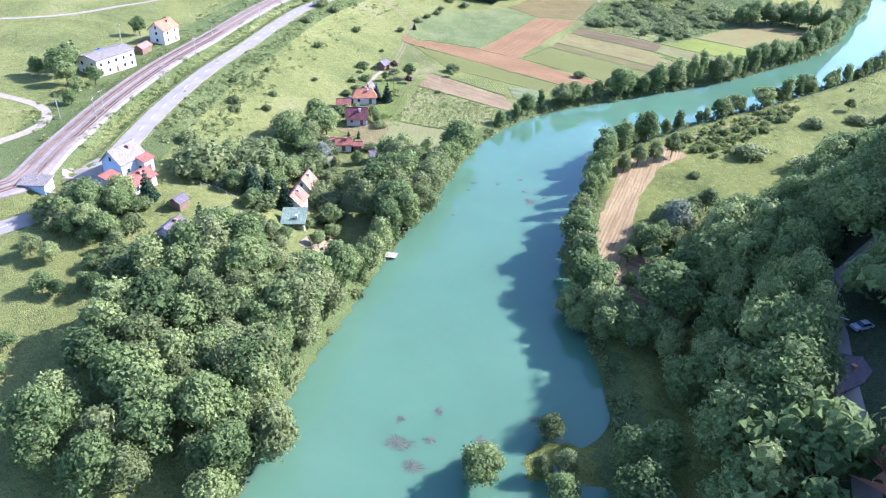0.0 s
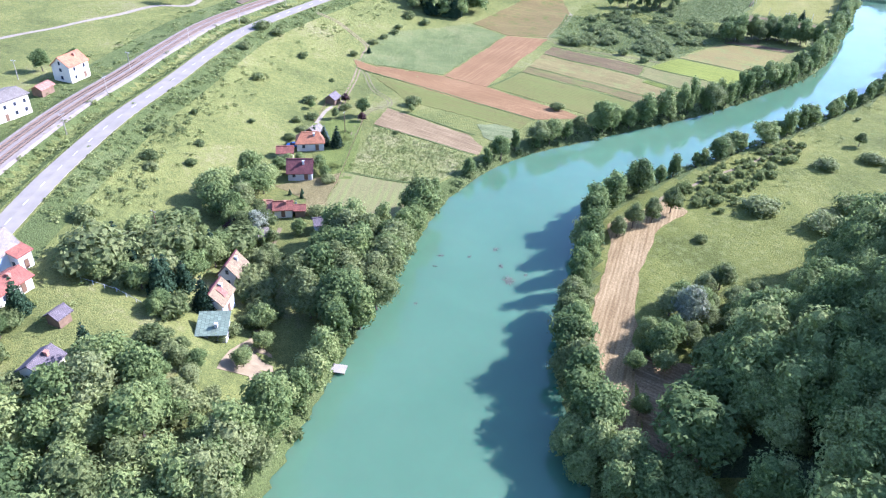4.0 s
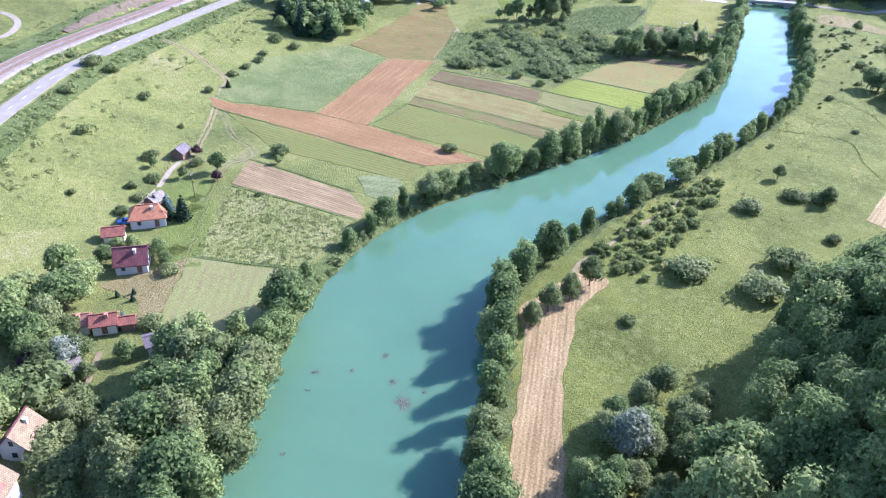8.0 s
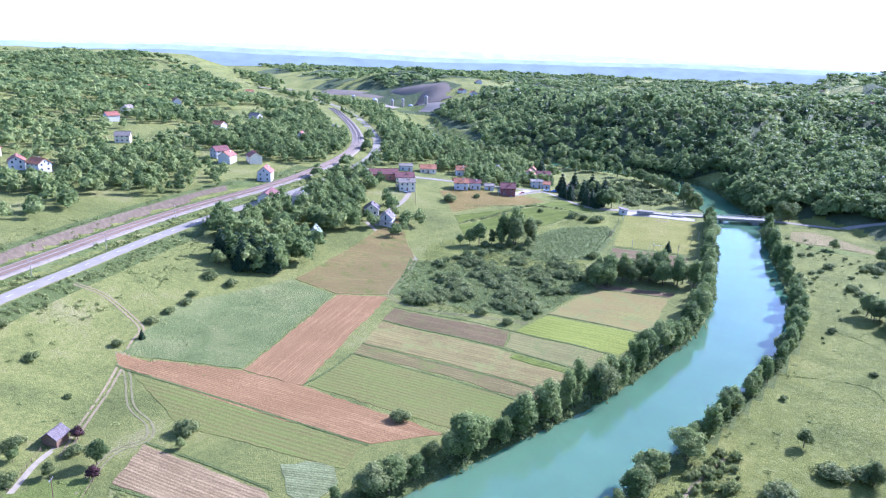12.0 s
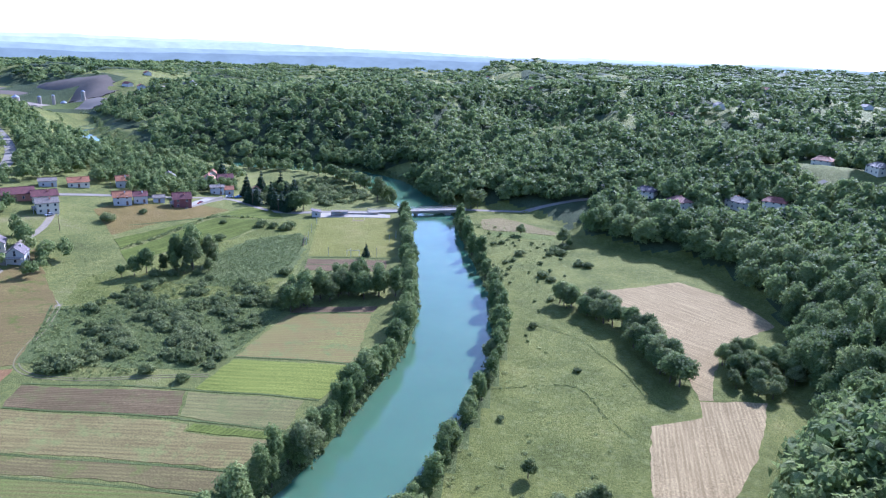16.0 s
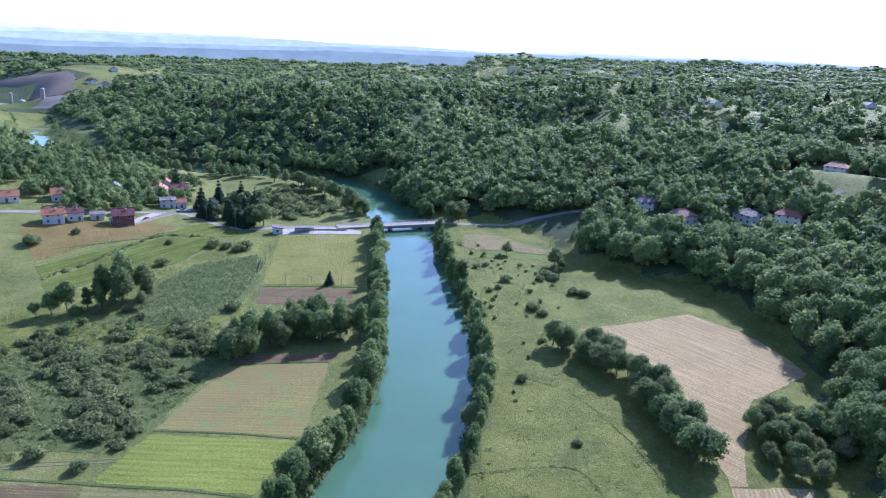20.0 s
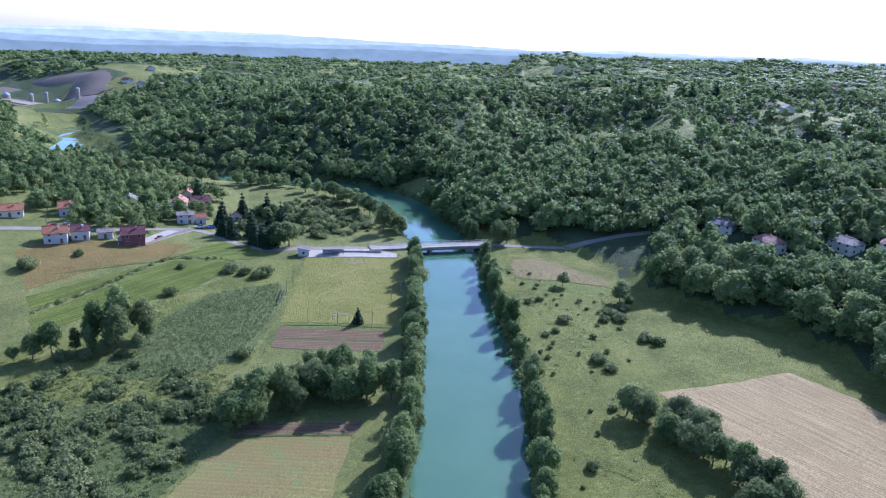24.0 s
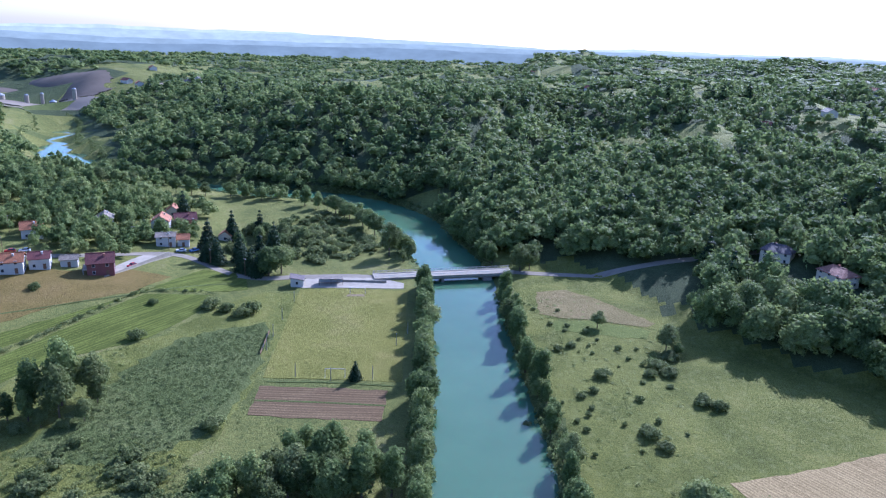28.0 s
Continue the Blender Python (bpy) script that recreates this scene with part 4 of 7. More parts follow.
grove([(-80.4, 48.8), (-86.1, 21.7), (-99.1, 14.1), (-118.5, 33.5), (-128.7, 49), (-144.9, 54.9), (-157.1, 64.6), (-153.2, 76.2), (-145.3, 85.8), (-129.2, 89.6), (-113, 85.6), (-99.7, 66.2)], 6.9, 8, 13.5, 61, ("broad", "broad", "broad", "willow"))
grove([(-167.1, 51.1), (-159, 47.2), (-148.9, 53), (-157.1, 64.6), (-166.2, 66.6)], 6.0, 6, 9, 62)
grove([(-180, 47), (-181, 56), (-164, 68), (-150, 61), (-134, 50), (-133, 42), (-140, 33), (-152, 36), (-166, 42)], 5.2, 2.6, 6, 113, ("broad", "shrub", "willow", "shrub", "broad"), (1.0, 1.35))
grove([(-171, 133), (-159, 132), (-147, 117), (-137, 107), (-142, 105.5), (-152, 113), (-163, 125)], 4.6, 2.2, 5, 114, ("shrub", "broad", "willow", "shrub"), (0.9, 1.2))
grove([(-176, 92), (-168, 96), (-158, 97), (-152, 96), (-150, 91), (-160, 90), (-170, 88)], 5.0, 3.5, 7.5, 115, ("spruce", "broad", "shrub", "broad"), (0.9, 1.15))
plant("silver", -170, 131.5, 8, 1.05)
# low garden trees round the lawns
for x, y in np.vstack([scatter([(-138, 78), (-126, 76), (-112, 75), (-115, 84), (-127, 87), (-138, 92), (-146, 91)], 4.8, 116), scatter([(-163, 86), (-156, 91), (-148, 95), (-146, 90), (-156, 85)], 4.6, 117), scatter([(-134, 68), (-128, 60), (-137, 54), (-147, 59), (-139, 62)], 4.8, 118)]):
    plant(rt.choice(("broad", "shrub", "broad", "willow")), x, y, rt.uniform(2.8, 5.2), rt.uniform(1.0, 1.3))
for x, y, h in ((-142.7, 35.5, 5), (-139.7, 37.5, 4), (-130.5, 23.9, 4), (-124.4, 20, 3.5), (-151.8, 41.4, 5)):
    plant("broad", x, y, h, 1.2)
grove([(-156, 145.7), (-144.1, 161.1), (-138, 154.3), (-128.8, 138.8), (-122.5, 125.3), (-130.5, 114.7), (-141.6, 119.6), (-152.9, 134.1)], 6.4, 9, 13.5, 63, ("broad", "willow", "bank", "willow"))
grove([(-185.7, 97.6), (-177.9, 120.7), (-168, 130.3), (-163.8, 120.7), (-153.5, 97.4), (-161.4, 87.8), (-175.5, 85.9)], 6.2, 4.5, 10, 64, ("broad", "spruce", "willow", "shrub", "broad"))
grove([(-200.3, 138.2), (-194.4, 153.6), (-184.3, 149.7), (-182.2, 140.1), (-172, 126.5), (-182, 126.5)], 6.2, 7, 10.5, 65, ("broad", "broad", "willow"))
grove([(-184.2, 136.2), (-178.2, 143.9), (-167.9, 126.5), (-169.8, 116.8)], 6.4, 5, 9, 66, ("broad", "purple", "willow"))
grove([(-67.5, 156.9), (-73.7, 172.4), (-69.9, 191.7), (-57.8, 195.5), (-53.6, 176.1), (-57.4, 156.8)], 5.4, 4, 8.5, 67, ("broad", "willow", "willow"))
for x, y, h in ((-68, 124, 9), (-62.5, 124, 10), (-57.5, 123.5, 10.5), (-53, 122, 10), (-48.5, 124, 9.5), (-44, 124.5, 9), (-42.5, 121, 8), (-50, 119.5, 9), (-56, 119, 9.5), (-32.8, 112, 12), (-36.5, 115, 9), (-63, 119.5, 8)):
    plant("broad", x, y, h, 1.05)
plant("silver", -67.1, 172.3, 10.5, 1.0)
plant("silver", -114.5, 354.5, 7, 1.25)
grove([(-69.4, 147.2), (-75.6, 160.8), (-69.6, 164.6), (-63.4, 154.9)], 5.0, 4, 6.5, 68)
for x, y, h in ((-51.4, 70.8, 9.5), (-53.4, 73.7, 7), (-48.5, 88.2, 6.5), (-41.4, 83.3, 6), (-44.4, 79.5, 5), (-33.5, 91, 10), (-29.5, 93.9, 11), (-38.3, 77.5, 8), (-26.3, 83.3, 12)):
    plant("willow" if h < 7 else "broad", x, y, h, 1.05)
# scrub of willows in the damp hollow and the tall group above it
grove([(-149.7, 427.6), (-138.6, 445.8), (-111.4, 443.4), (-112.5, 431.2), (-134.6, 427.4), (-149.8, 409.2), (-157.8, 415.4)], 5.6, 8.5, 13.5, 69, ("broad", "bank", "bank", "willow"), (0.85, 1.1))
for x, y, h, k in ((-209.7, 457, 19, "bank"), (-206.5, 451.2, 15, "willow"), (-223.6, 443.2, 12, "broad"), (-214.7, 452, 16, "bank"), (-204, 462, 14, "willow"), (-230.8, 435.8, 6, "broad"), (-201.3, 459.8, 8, "willow"), (-199.4, 451.1, 7, "willow"), (-213, 448, 9, "bank"), (-218, 447, 8, "bank"), (-208, 446, 6, "willow"), (-227, 439, 9, "broad"), (-219, 441, 4, "shrub"), (-212, 443, 3.5, "shrub"), (-203, 447, 3, "shrub")):
    plant(k, x, y, h, 0.85)
for x, y, h in ((-202.6, 532.1, 4.5), (-195.6, 530, 4), (-188.6, 526.9, 4.5), (-186.5, 531.9, 5), (-213.8, 501.7, 4), (-271.2, 498.3, 5.5), (-165.7, 454.2, 4), (-262, 518.6, 3), (-178.6, 352.6, 3.5), (-166.1, 349.3, 3), (-192.8, 362.3, 3), (-221.8, 526.2, 2.5)):
    plant("shrub", x, y, h, 1.0)
plant("spruce", -136.4, 488, 6.5, 1.25, "small dark conical spruce behind the football goal")
# conifers and trees by the farmstead
patch([[(-308, 425), (-262, 424), (-258, 446), (-282, 462), (-310, 455)], [(-420, 455), (-345, 520), (-335, 600), (-400, 650), (-520, 640), (-500, 500)]], 8.6, 6, 12, 76, "trees and hedges between the houses on the slope")
wood("willow_scrub", scatter([(-207, 598), (-222, 660), (-196, 690), (-172, 650), (-158, 612), (-180, 590)], 5.2, 77, 0.6), 1.5, 4.5, SHRUBS, M_WILLOW, "loose willow scrub on the meadow above the bridge", "scrub", 78, (0.8, 1.3))
patch([[(-340, 368.8), (-307.5, 343.5), (-291.2, 333.8), (-269.2, 343.3), (-275.6, 374.3), (-285.8, 391.7), (-281.5, 418), (-296.3, 443.4), (-327.6, 435.1)]], 7.4, 9, 14, 70, "dense trees round the farmstead")
for x, y in ((-288.3, 338.6), (-284.2, 334.7), (-279.2, 340.5), (-293.3, 341.5), (-298.3, 336.7), (-275.2, 343.4), (-290.4, 347.3), (-282.3, 347.3)):
    plant("spruce", x, y, rt.uniform(12, 16), 1.1)
plant("broad", -293.2, 329.9, 7, 1.3)
plant("shrub", -276, 320.2, 3.4, 1.1)
# village gardens
for x, y in ((-263, 632), (-233, 594), (-231, 617), (-214, 587), (-206, 589), (-204, 601), (-221, 627)):
    plant("spruce", x, y, rt.uniform(13, 17), 1.0)
for x, y in ((-62, 139), (-50, 133), (-52, 145), (-53, 157), (-50, 168), (-47, 151)):
    plant("broad", x, y, 5 if x < -60 else rt.uniform(13, 17), 1.15)
for x, y in ((-225.6, 578.3), (-220.5, 577.2), (-207.5, 574), (-203.5, 571.9), (-199.5, 568.8), (-195.4, 571.8), (-191.4, 575.8), (-198.4, 574.9), (-205.4, 579)):
    plant("spruce" if rt.random() < 0.6 else "broad", x, y, rt.uniform(9, 14), 1.1)
patch([[(-320.2, 568.2), (-292.1, 555.6), (-261.8, 577.7), (-255.7, 600), (-274.6, 633.9), (-249.4, 648.9), (-299.7, 669.8), (-340.1, 629.6)], [(-362.8, 421.3), (-303.5, 449.2), (-310.4, 486.5), (-350.6, 507.4)], [(-440, 560), (-340.1, 609.2), (-329.8, 670.2), (-420, 690)]], 7.6, 7, 13, 71, "garden trees between the village houses")
grove([(-229.5, 597.7), (-231.4, 628.3), (-211.2, 648.4), (-189.2, 627.8), (-205.4, 597.4)], 8.5, 3, 9, 72, ("broad", "willow", "shrub"))
patch([[(-380, 690), (-299.5, 704.5), (-299.5, 718.8), (-380, 706)], [(-269.3, 710.2), (-224.1, 703.6), (-224, 715.8), (-269.3, 720.4)], [(-194.9, 691), (-170.9, 658.1), (-162.9, 663.1), (-186.8, 705.2)]], 7.5, 7, 11, 73, "rows of trees along the upper river bend")
plant("willow", -152.0, 611.8, 17, 0.8, "tall light green poplar by the bridge")
# trees along the upper river bend
for x, y in ((-345.7, 674.9), (-337.4, 678.3), (-329.8, 683), (-321.7, 687.2), (-297.8, 690), (-289, 692), (-282.4, 696), (-270.1, 704), (-260.5, 703), (-249.1, 701), (-220.5, 696), (-211.2, 692), (-197.1, 680), (-186.2, 668), (-177, 661), (-166.6, 645), (-205, 690), (-191, 676), (-172, 655)):
    plant(rt.choice(("broad", "broad", "bank", "willow")), x, y, rt.uniform(8, 12.5), rt.uniform(0.95, 1.2))
plant("willow", -144, 603.8, 7, 0.7)
# meadow east of the river
for x, y, h, k in ((-60.7, 545.7, 7, "willow"), (-38.6, 531.2, 10, "willow"), (-35.6, 527.1, 5, "broad"), (-64.3, 313.7, 5.5, "willow"), (-48.2, 304, 6.5, "willow"), (-90.7, 604.2, 13, "willow"), (-86.6, 608.2, 12, "willow"), (-88.6, 614.3, 8, "broad")):
    plant(k, x, y, h, 1.0)
for x, y, h in ((-44, 280, 2.8), (-80, 211, 2.2), (-61.9, 506, 3.0), (-33.7, 494.4, 3.4), (-29.7, 492.4, 3.2), (-43.7, 517, 3.0), (-40.7, 511.9, 3.2), (-46.8, 509.9, 2.8), (-38.7, 524.1, 3.4), (-51.9, 473.3, 3.0), (-48.9, 467.1, 2.6), (-59.2, 410.2, 2.4), (-46.3, 375.4, 1.6)):
    plant("greyshrub", x, y, h, rt.uniform(1.0, 1.35))
grove([(-51.1, 438.6), (-43, 442.6), (-28.9, 438.3), (-17, 401.5), (-10.1, 372.9), (-18.2, 366.9), (-25.1, 397.5), (-37, 426.2)], 5.0, 6.5, 10.5, 74, ("broad", "willow", "broad"))
grove([(5.1, 399.2), (-1, 372.8), (9, 362.5), (23.1, 372.5), (31.3, 400.9)], 4.8, 4.5, 8, 75, ("willow", "broad", "willow"))
for x, y, h, q in ((-74, 240, 5.2, 1.5), (-53, 259, 5.4, 1.35), (-56, 241, 5.4, 1.35), (-68, 286, 3.8, 1.6), (-57, 302, 3.6, 1.5), (-50, 305.5, 3.6, 1.4), (-46, 250, 5, 1.2)):
    plant("greyshrub", x, y, h, q)
for x, y, h in ((-97, 204, 8.5), (-94.5, 211, 8), (-93, 220, 9), (-98, 197, 7)):
    plant("willow", x, y, h, 0.85)
wood("willow_scrub", np.vstack([scatter([(-82, 455), (-90, 520), (-98, 575), (-72, 560), (-40, 520), (-36, 480), (-55, 450)], 6.0, 98, 0.42), scatter([(-78, 330), (-72, 380), (-68, 430), (-52, 445), (-45, 440), (-60, 400), (-62, 340)], 7.0, 99, 0.28)]), 0.8, 2.3, SHRUBS, M_WILLOW, "small grey-green willow bushes dotted over the meadow", "scrub", 100, (0.7, 1.2))
patch([[(-285, 545), (-255, 560), (-236, 600), (-262, 632), (-300, 590)], [(-430, 600), (-520, 700), (-640, 830), (-720, 820), (-600, 660), (-500, 570)]], 8.4, 5, 10, 101, "fruit and garden trees between the village houses")
# hedges and groups of trees west of the railway
patch([[(-436, 305), (-467, 384), (-465, 424), (-414, 454), (-364, 408), (-367, 366), (-384, 343), (-410, 324)]], 11, 6, 12, 79, "clumps of trees on the upland west of the railway")
for x, y, h, k in ((-380, 305, 8, "broad"), (-378, 320, 9, "broad"), (-404, 331, 7, "broad"), (-294, 231, 4.5, "shrub"), (-288, 234, 3.6, "shrub"), (-279, 210, 3.4, "shrub"), (-309, 233, 2.4, "shrub"), (-285, 318, 4, "shrub"), (-277, 301, 2.6, "shrub"), (-273, 294, 2.8, "shrub"), (-271, 284, 2.4, "shrub"), (-269, 275, 2.6, "shrub"), (-262, 265, 3.6, "spruce")):
    plant(k, x, y, h, 1.2)
# gardens of the summer houses
for x, y, h, k in ((-204.9, 186.5, 6, "blue"), (-201.8, 183.6, 7, "spruce"), (-197.8, 185.5, 8, "spruce"), (-208.9, 185.6, 5, "spruce"), (-194.6, 167.2, 5, "broad"), (-187.6, 169.1, 5.5, "broad"), (-212.2, 211.7, 6.5, "broad"), (-217.2, 203, 4, "willow"), (-208.2, 207.8, 3.5, "purple"),
                   (-226.4, 216.6, 4, "purple"), (-196.4, 149.8, 4.5, "purple"), (-172.2, 146.8, 4.2, "blue"), (-182.3, 152.6, 2.2, "spruce"), (-178.3, 153.6, 2.2, "spruce"), (-180.3, 155.5, 2.0, "spruce"), (-147.5, 100.3, 9.5, "spruce"), (-155.5, 95.5, 11, "spruce"), (-158.5, 98.4, 9, "spruce")):
    plant(k, x, y, h, rt.uniform(1.0, 1.2))
for x, y, h, k in ((-201.3, 227.1, 3.2, "broad"), (-205.4, 232.9, 4, "shrub"), (-228.2, 201.1, 3.6, "broad"), (-233.3, 204.1, 3.2, "shrub"), (-136.5, 107, 7, "broad"), (-131.4, 103.1, 5, "broad"), (-163.2, 70.4, 9, "spruce"), (-165, 87, 6, "broad"), (-145.1, 74.2, 7, "spruce"), (-127.2, 95.4, 5, "broad"), (-167.8, 112.9, 8, "willow"),
                   (-266.4, 96, 10, "broad"), (-260.2, 90.2, 11, "broad"), (-252.2, 88.2, 9, "broad"), (-272.4, 99.9, 9, "spruce"), (-248.2, 96, 7, "broad"), (-292, 134.8, 8, "broad"), (-296.2, 148.4, 5, "broad"), (-244.1, 88.2, 6, "broad"), (-266.2, 84.5, 7, "broad"), (-236, 82.4, 5, "broad")):
    plant(k, x, y, h, rt.uniform(1.0, 1.2))
for x, y, h in ((-216.3, 129.6, 3.4), (-211.3, 126.7, 2.6), (-254.4, 197.4, 3.2), (-263.1, 256.4, 2.6), (-191.8, 97.6, 4), (-221.3, 211.7, 2.4), (-222, 188.6, 2.6), (-234.4, 207, 2.2), (-236.8, 157.7, 1.8), (-226.9, 173.1, 1.6), (-245.7, 227.3, 1.5), (-219.6, 148, 2.0), (-230.5, 138.4, 2.4), (-210.4, 138.3, 2.2), (-162.5, 268.4, 3.2), (-267.9, 231.3, 2.6), (-191, 207.7, 1.4)):
    plant("shrub", x, y, h, rt.uniform(0.9, 1.3))

# shrubs in the gardens of the riverside cottages
for x, y, h, k in ((-150, 119, 2.6, "shrub"), (-146, 112, 2.8, "shrub"), (-140, 106, 3.0, "shrub"), (-156, 126, 3.2, "shrub"), (-152, 129, 2.6, "shrub"), (-168, 118, 7, "broad"), (-162, 107, 7.5, "broad"), (-157, 102, 8, "spruce"), (-172, 128, 8, "willow"), (-170, 134, 7, "willow"), (-165, 125, 4, "broad"),
                   (-138, 100, 2.6, "shrub"), (-137, 96, 2.2, "shrub"), (-150, 92, 5, "broad"), (-163, 140, 4.5, "broad"), (-167, 150, 3, "shrub"), (-196, 160, 5, "broad"), (-198, 165, 4, "broad"), (-184, 168, 3.4, "broad"), (-181, 166, 2.8, "shrub"), (-213, 178, 2.4, "shrub"), (-216, 186, 2.2, "shrub"), (-222, 196, 2.4, "shrub")):
    plant(k, x, y, h, 1.25)
# scrub too thick to count
under = scatter([(-217, 352), (-237, 395), (-213, 432), (-173, 446), (-153, 428), (-154, 390), (-163, 362), (-196.6, 345)], 2.0, 102, 0.8)
wood("tall_herbs", under, 0.5, 1.4, HERBS, M_TUFT, "tall herbs and saplings between the willow bushes", "herbs", 103, (0.8, 1.5))
reeds = scatter([(-204, 434), (-203, 480), (-198, 505), (-178, 522), (-172, 510), (-167.5, 480), (-168, 452), (-178, 436)], 1.7, 105, 0.8)
wood("reed_bed", reeds, 0.5, 1.1, HERBS, M_WILLOW, "tall grey-green reeds in a damp meadow", "reeds", 106, (0.9, 1.8))
rough = scatter([(-236, 404), (-246, 432), (-236, 454), (-226, 481), (-208, 504), (-203, 470), (-205, 432), (-166, 428), (-161, 452), (-163, 478), (-158, 458), (-128, 460), (-128, 446), (-160, 448), (-172, 424)], 2.6, 107, 0.6)
wood("rough_grass", rough, 0.3, 0.8, HERBS, M_TUFT, "tussocks of rough grass round the willow scrub", "grass", 108, (1.0, 2.0))
bramble = scatter([(-214, 92), (-228, 118), (-262, 172), (-290, 222), (-282, 226), (-248, 176), (-222, 140), (-205, 124), (-188, 128), (-196, 108)], 2.4, 109, 0.9)
bramble = bramble[wave_noise(bramble[:, 0], bramble[:, 1], 24, 110) + 0.7 * wave_noise(bramble[:, 0], bramble[:, 1], 9, 111) > 0.25]
bramble = bramble[np.abs(road_dist(bramble[:, 0], bramble[:, 1])) > 6]
wood("bramble_thicket", bramble, 0.5, 1.7, HERBS, M_BUSH, "thickets of brambles and young trees on the slope below the road", "bushes", 112, (0.9, 1.7))
strip = []
for (ax, ay), (bx, by) in zip(((-249, 468), (-241, 490), (-233, 524), (-229, 535)), ((-241, 490), (-233, 524), (-229, 535), (-207, 544))):
    for i in range(int(math.hypot(bx - ax, by - ay) / 1.0)):
        t = rt.random()
        strip.append((ax + (bx - ax) * t + rt.uniform(-1, 1), ay + (by - ay) * t + rt.uniform(-1, 1)))
wood("field_hedge", strip, 0.7, 1.7, HERBS, M_BUSH, "dark weedy hedge between two sloping fields", "hedge", 96, (0.9, 1.4))
scrub = scatter([(-210.9, 346.5), (-221.8, 355), (-225.8, 392.6), (-220, 421.5), (-206, 440.5), (-184.6, 445.7), (-168, 430), (-155, 416), (-160, 373), (-161.5, 350), (-180, 347.5)], 2.9, 81, 0.95)
thick = np.array([noise.noise(Vector((x / 15, y / 15, 3))) + 0.5 * noise.noise(Vector((x / 6, y / 6, 8))) - 0.011 * math.hypot((x + 183) * 1.0, (y - 398) * 0.75) for x, y in scrub])
scrub = scrub[thick > -0.24]
wood("willow_scrub", scrub, 1.3, 3.9, SHRUBS, M_WILLOW, "thick grey-green willow scrub in a damp hollow", "scrub", 82, (0.8, 1.3))
tn = np.gradient(near_road[:, :2], axis=0)
tn /= np.linalg.norm(tn, axis=1)[:, None]
verge = []
for i, p in enumerate(near_road):
    for lo, hi, keep in ((-12, -5, 0.9), (5, 11.5, 0.95), (-28, -12, 0.45), (22.5, 38, 0.5)):
        for _ in range(6):
            if rt.random() < keep * (0.35 + 0.65 * (noise.noise(Vector((p[0] / 22, p[1] / 22, lo))) > -0.1)):
                o = rt.uniform(lo, hi)
                verge.append((p[0] - tn[i, 1] * o + rt.uniform(-1, 1), p[1] + tn[i, 0] * o))
verge = np.array([v for v in verge if 60 < v[1] < 480 and not (abs(v[0] + 188) < 12 and abs(v[1] - 75) < 16)])
wood("roadside_bushes", verge, 0.4, 1.5, HERBS, M_TUFT, "low bushes and brambles along the road and railway", "bushes", 83, (1.0, 2.2))
low = []
for i in range(3, len(RIVER) - 1):
    ax, ay, aw = RIVER[i]
    bx, by, _ = RIVER[i + 1]
    d = math.hypot(bx - ax, by - ay)
    for s in (1, -1):
        for _ in range(6):
            t, o = rt.random(), aw + rt.uniform(-0.3, 3.6)
            q = (ax + (bx - ax) * t - s * (by - ay) / d * o, ay + (by - ay) * t + s * (bx - ax) / d * o)
            if not 582 < q[1] < 609:
                low.append(q)
wood("bank_undergrowth", low, 1.2, 3.4, HERBS, M_BUSH, "bushes and tall herbs along the water's edge", "bushes", 84, (0.7, 1.2))
tuft = np.vstack([scatter([(-201.1, 206.8), (-159.8, 211.9), (-154.5, 186.3), (-181.6, 174.8)], 1.5, 93, 0.8), scatter([(-92, 226), (-98, 236), (-94, 258), (-88, 285), (-82, 296), (-78, 290), (-84, 255), (-86, 230)], 2.6, 94, 0.7),
                  scatter([(-78, 440), (-90, 520), (-98, 580), (-70, 590), (-34, 530), (-30, 490), (-50, 460)], 4.5, 91, 0.4),
                  scatter([(-260, 190), (-270, 270), (-255, 300), (-232, 240), (-235, 190)], 6, 92, 0.3),
                  scatter([(-274.6, 109.6), (-245.8, 235), (-232.3, 292.9), (-220.5, 230.1), (-210, 196.2), (-200.4, 147.9), (-204, 109.3)], 9, 85, 0.22)])
tuft = np.vstack([tuft,
                  scatter([(-109.6, 230.5), (-99.5, 295), (-83.6, 341.2), (-65.3, 402.1), (-75.1, 473.5), (-93.8, 575.7), (-68.7, 565.2), (-38.8, 483.3), (-32.9, 442.5), (-27.1, 381.3), (-40.7, 318.3), (-64.4, 243.8), (-88.5, 230.4)], 5, 86, 0.3),
                  scatter([(-100.6, 230.5), (-95.4, 295), (-83.7, 331), (-75.9, 328.4), (-88.5, 283.4), (-88.5, 234.3)], 3.4, 87, 0.75),
                  scatter([(-74.2, 443), (-79, 504.2), (-64.8, 524.4), (-48.9, 483.4), (-55.1, 448.8)], 5, 88, 0.5),
                  scatter([(-229.5, 597.7), (-299.7, 649.5), (-299.4, 725.9), (-214, 714.7), (-163.9, 647.8), (-159, 617.2)], 8, 89, 0.5)])
wood("bank_shrubs", scatter([(-94, 226), (-99, 236), (-95, 258), (-89, 285), (-83, 300), (-76, 296), (-80, 255), (-81, 230)], 2.9, 95, 0.75), 1.0, 3.0, SHRUBS, M_TUFT, "light green shrubs and tall weeds beside the bank track", "shrubs", 97, (0.6, 1.0))
wood("meadow_shrubs", tuft, 0.25, 0.8, HERBS, M_TUFT, "scattered low shrubs and tall weeds on the meadows", "shrubs", 90, (1.3, 2.8))

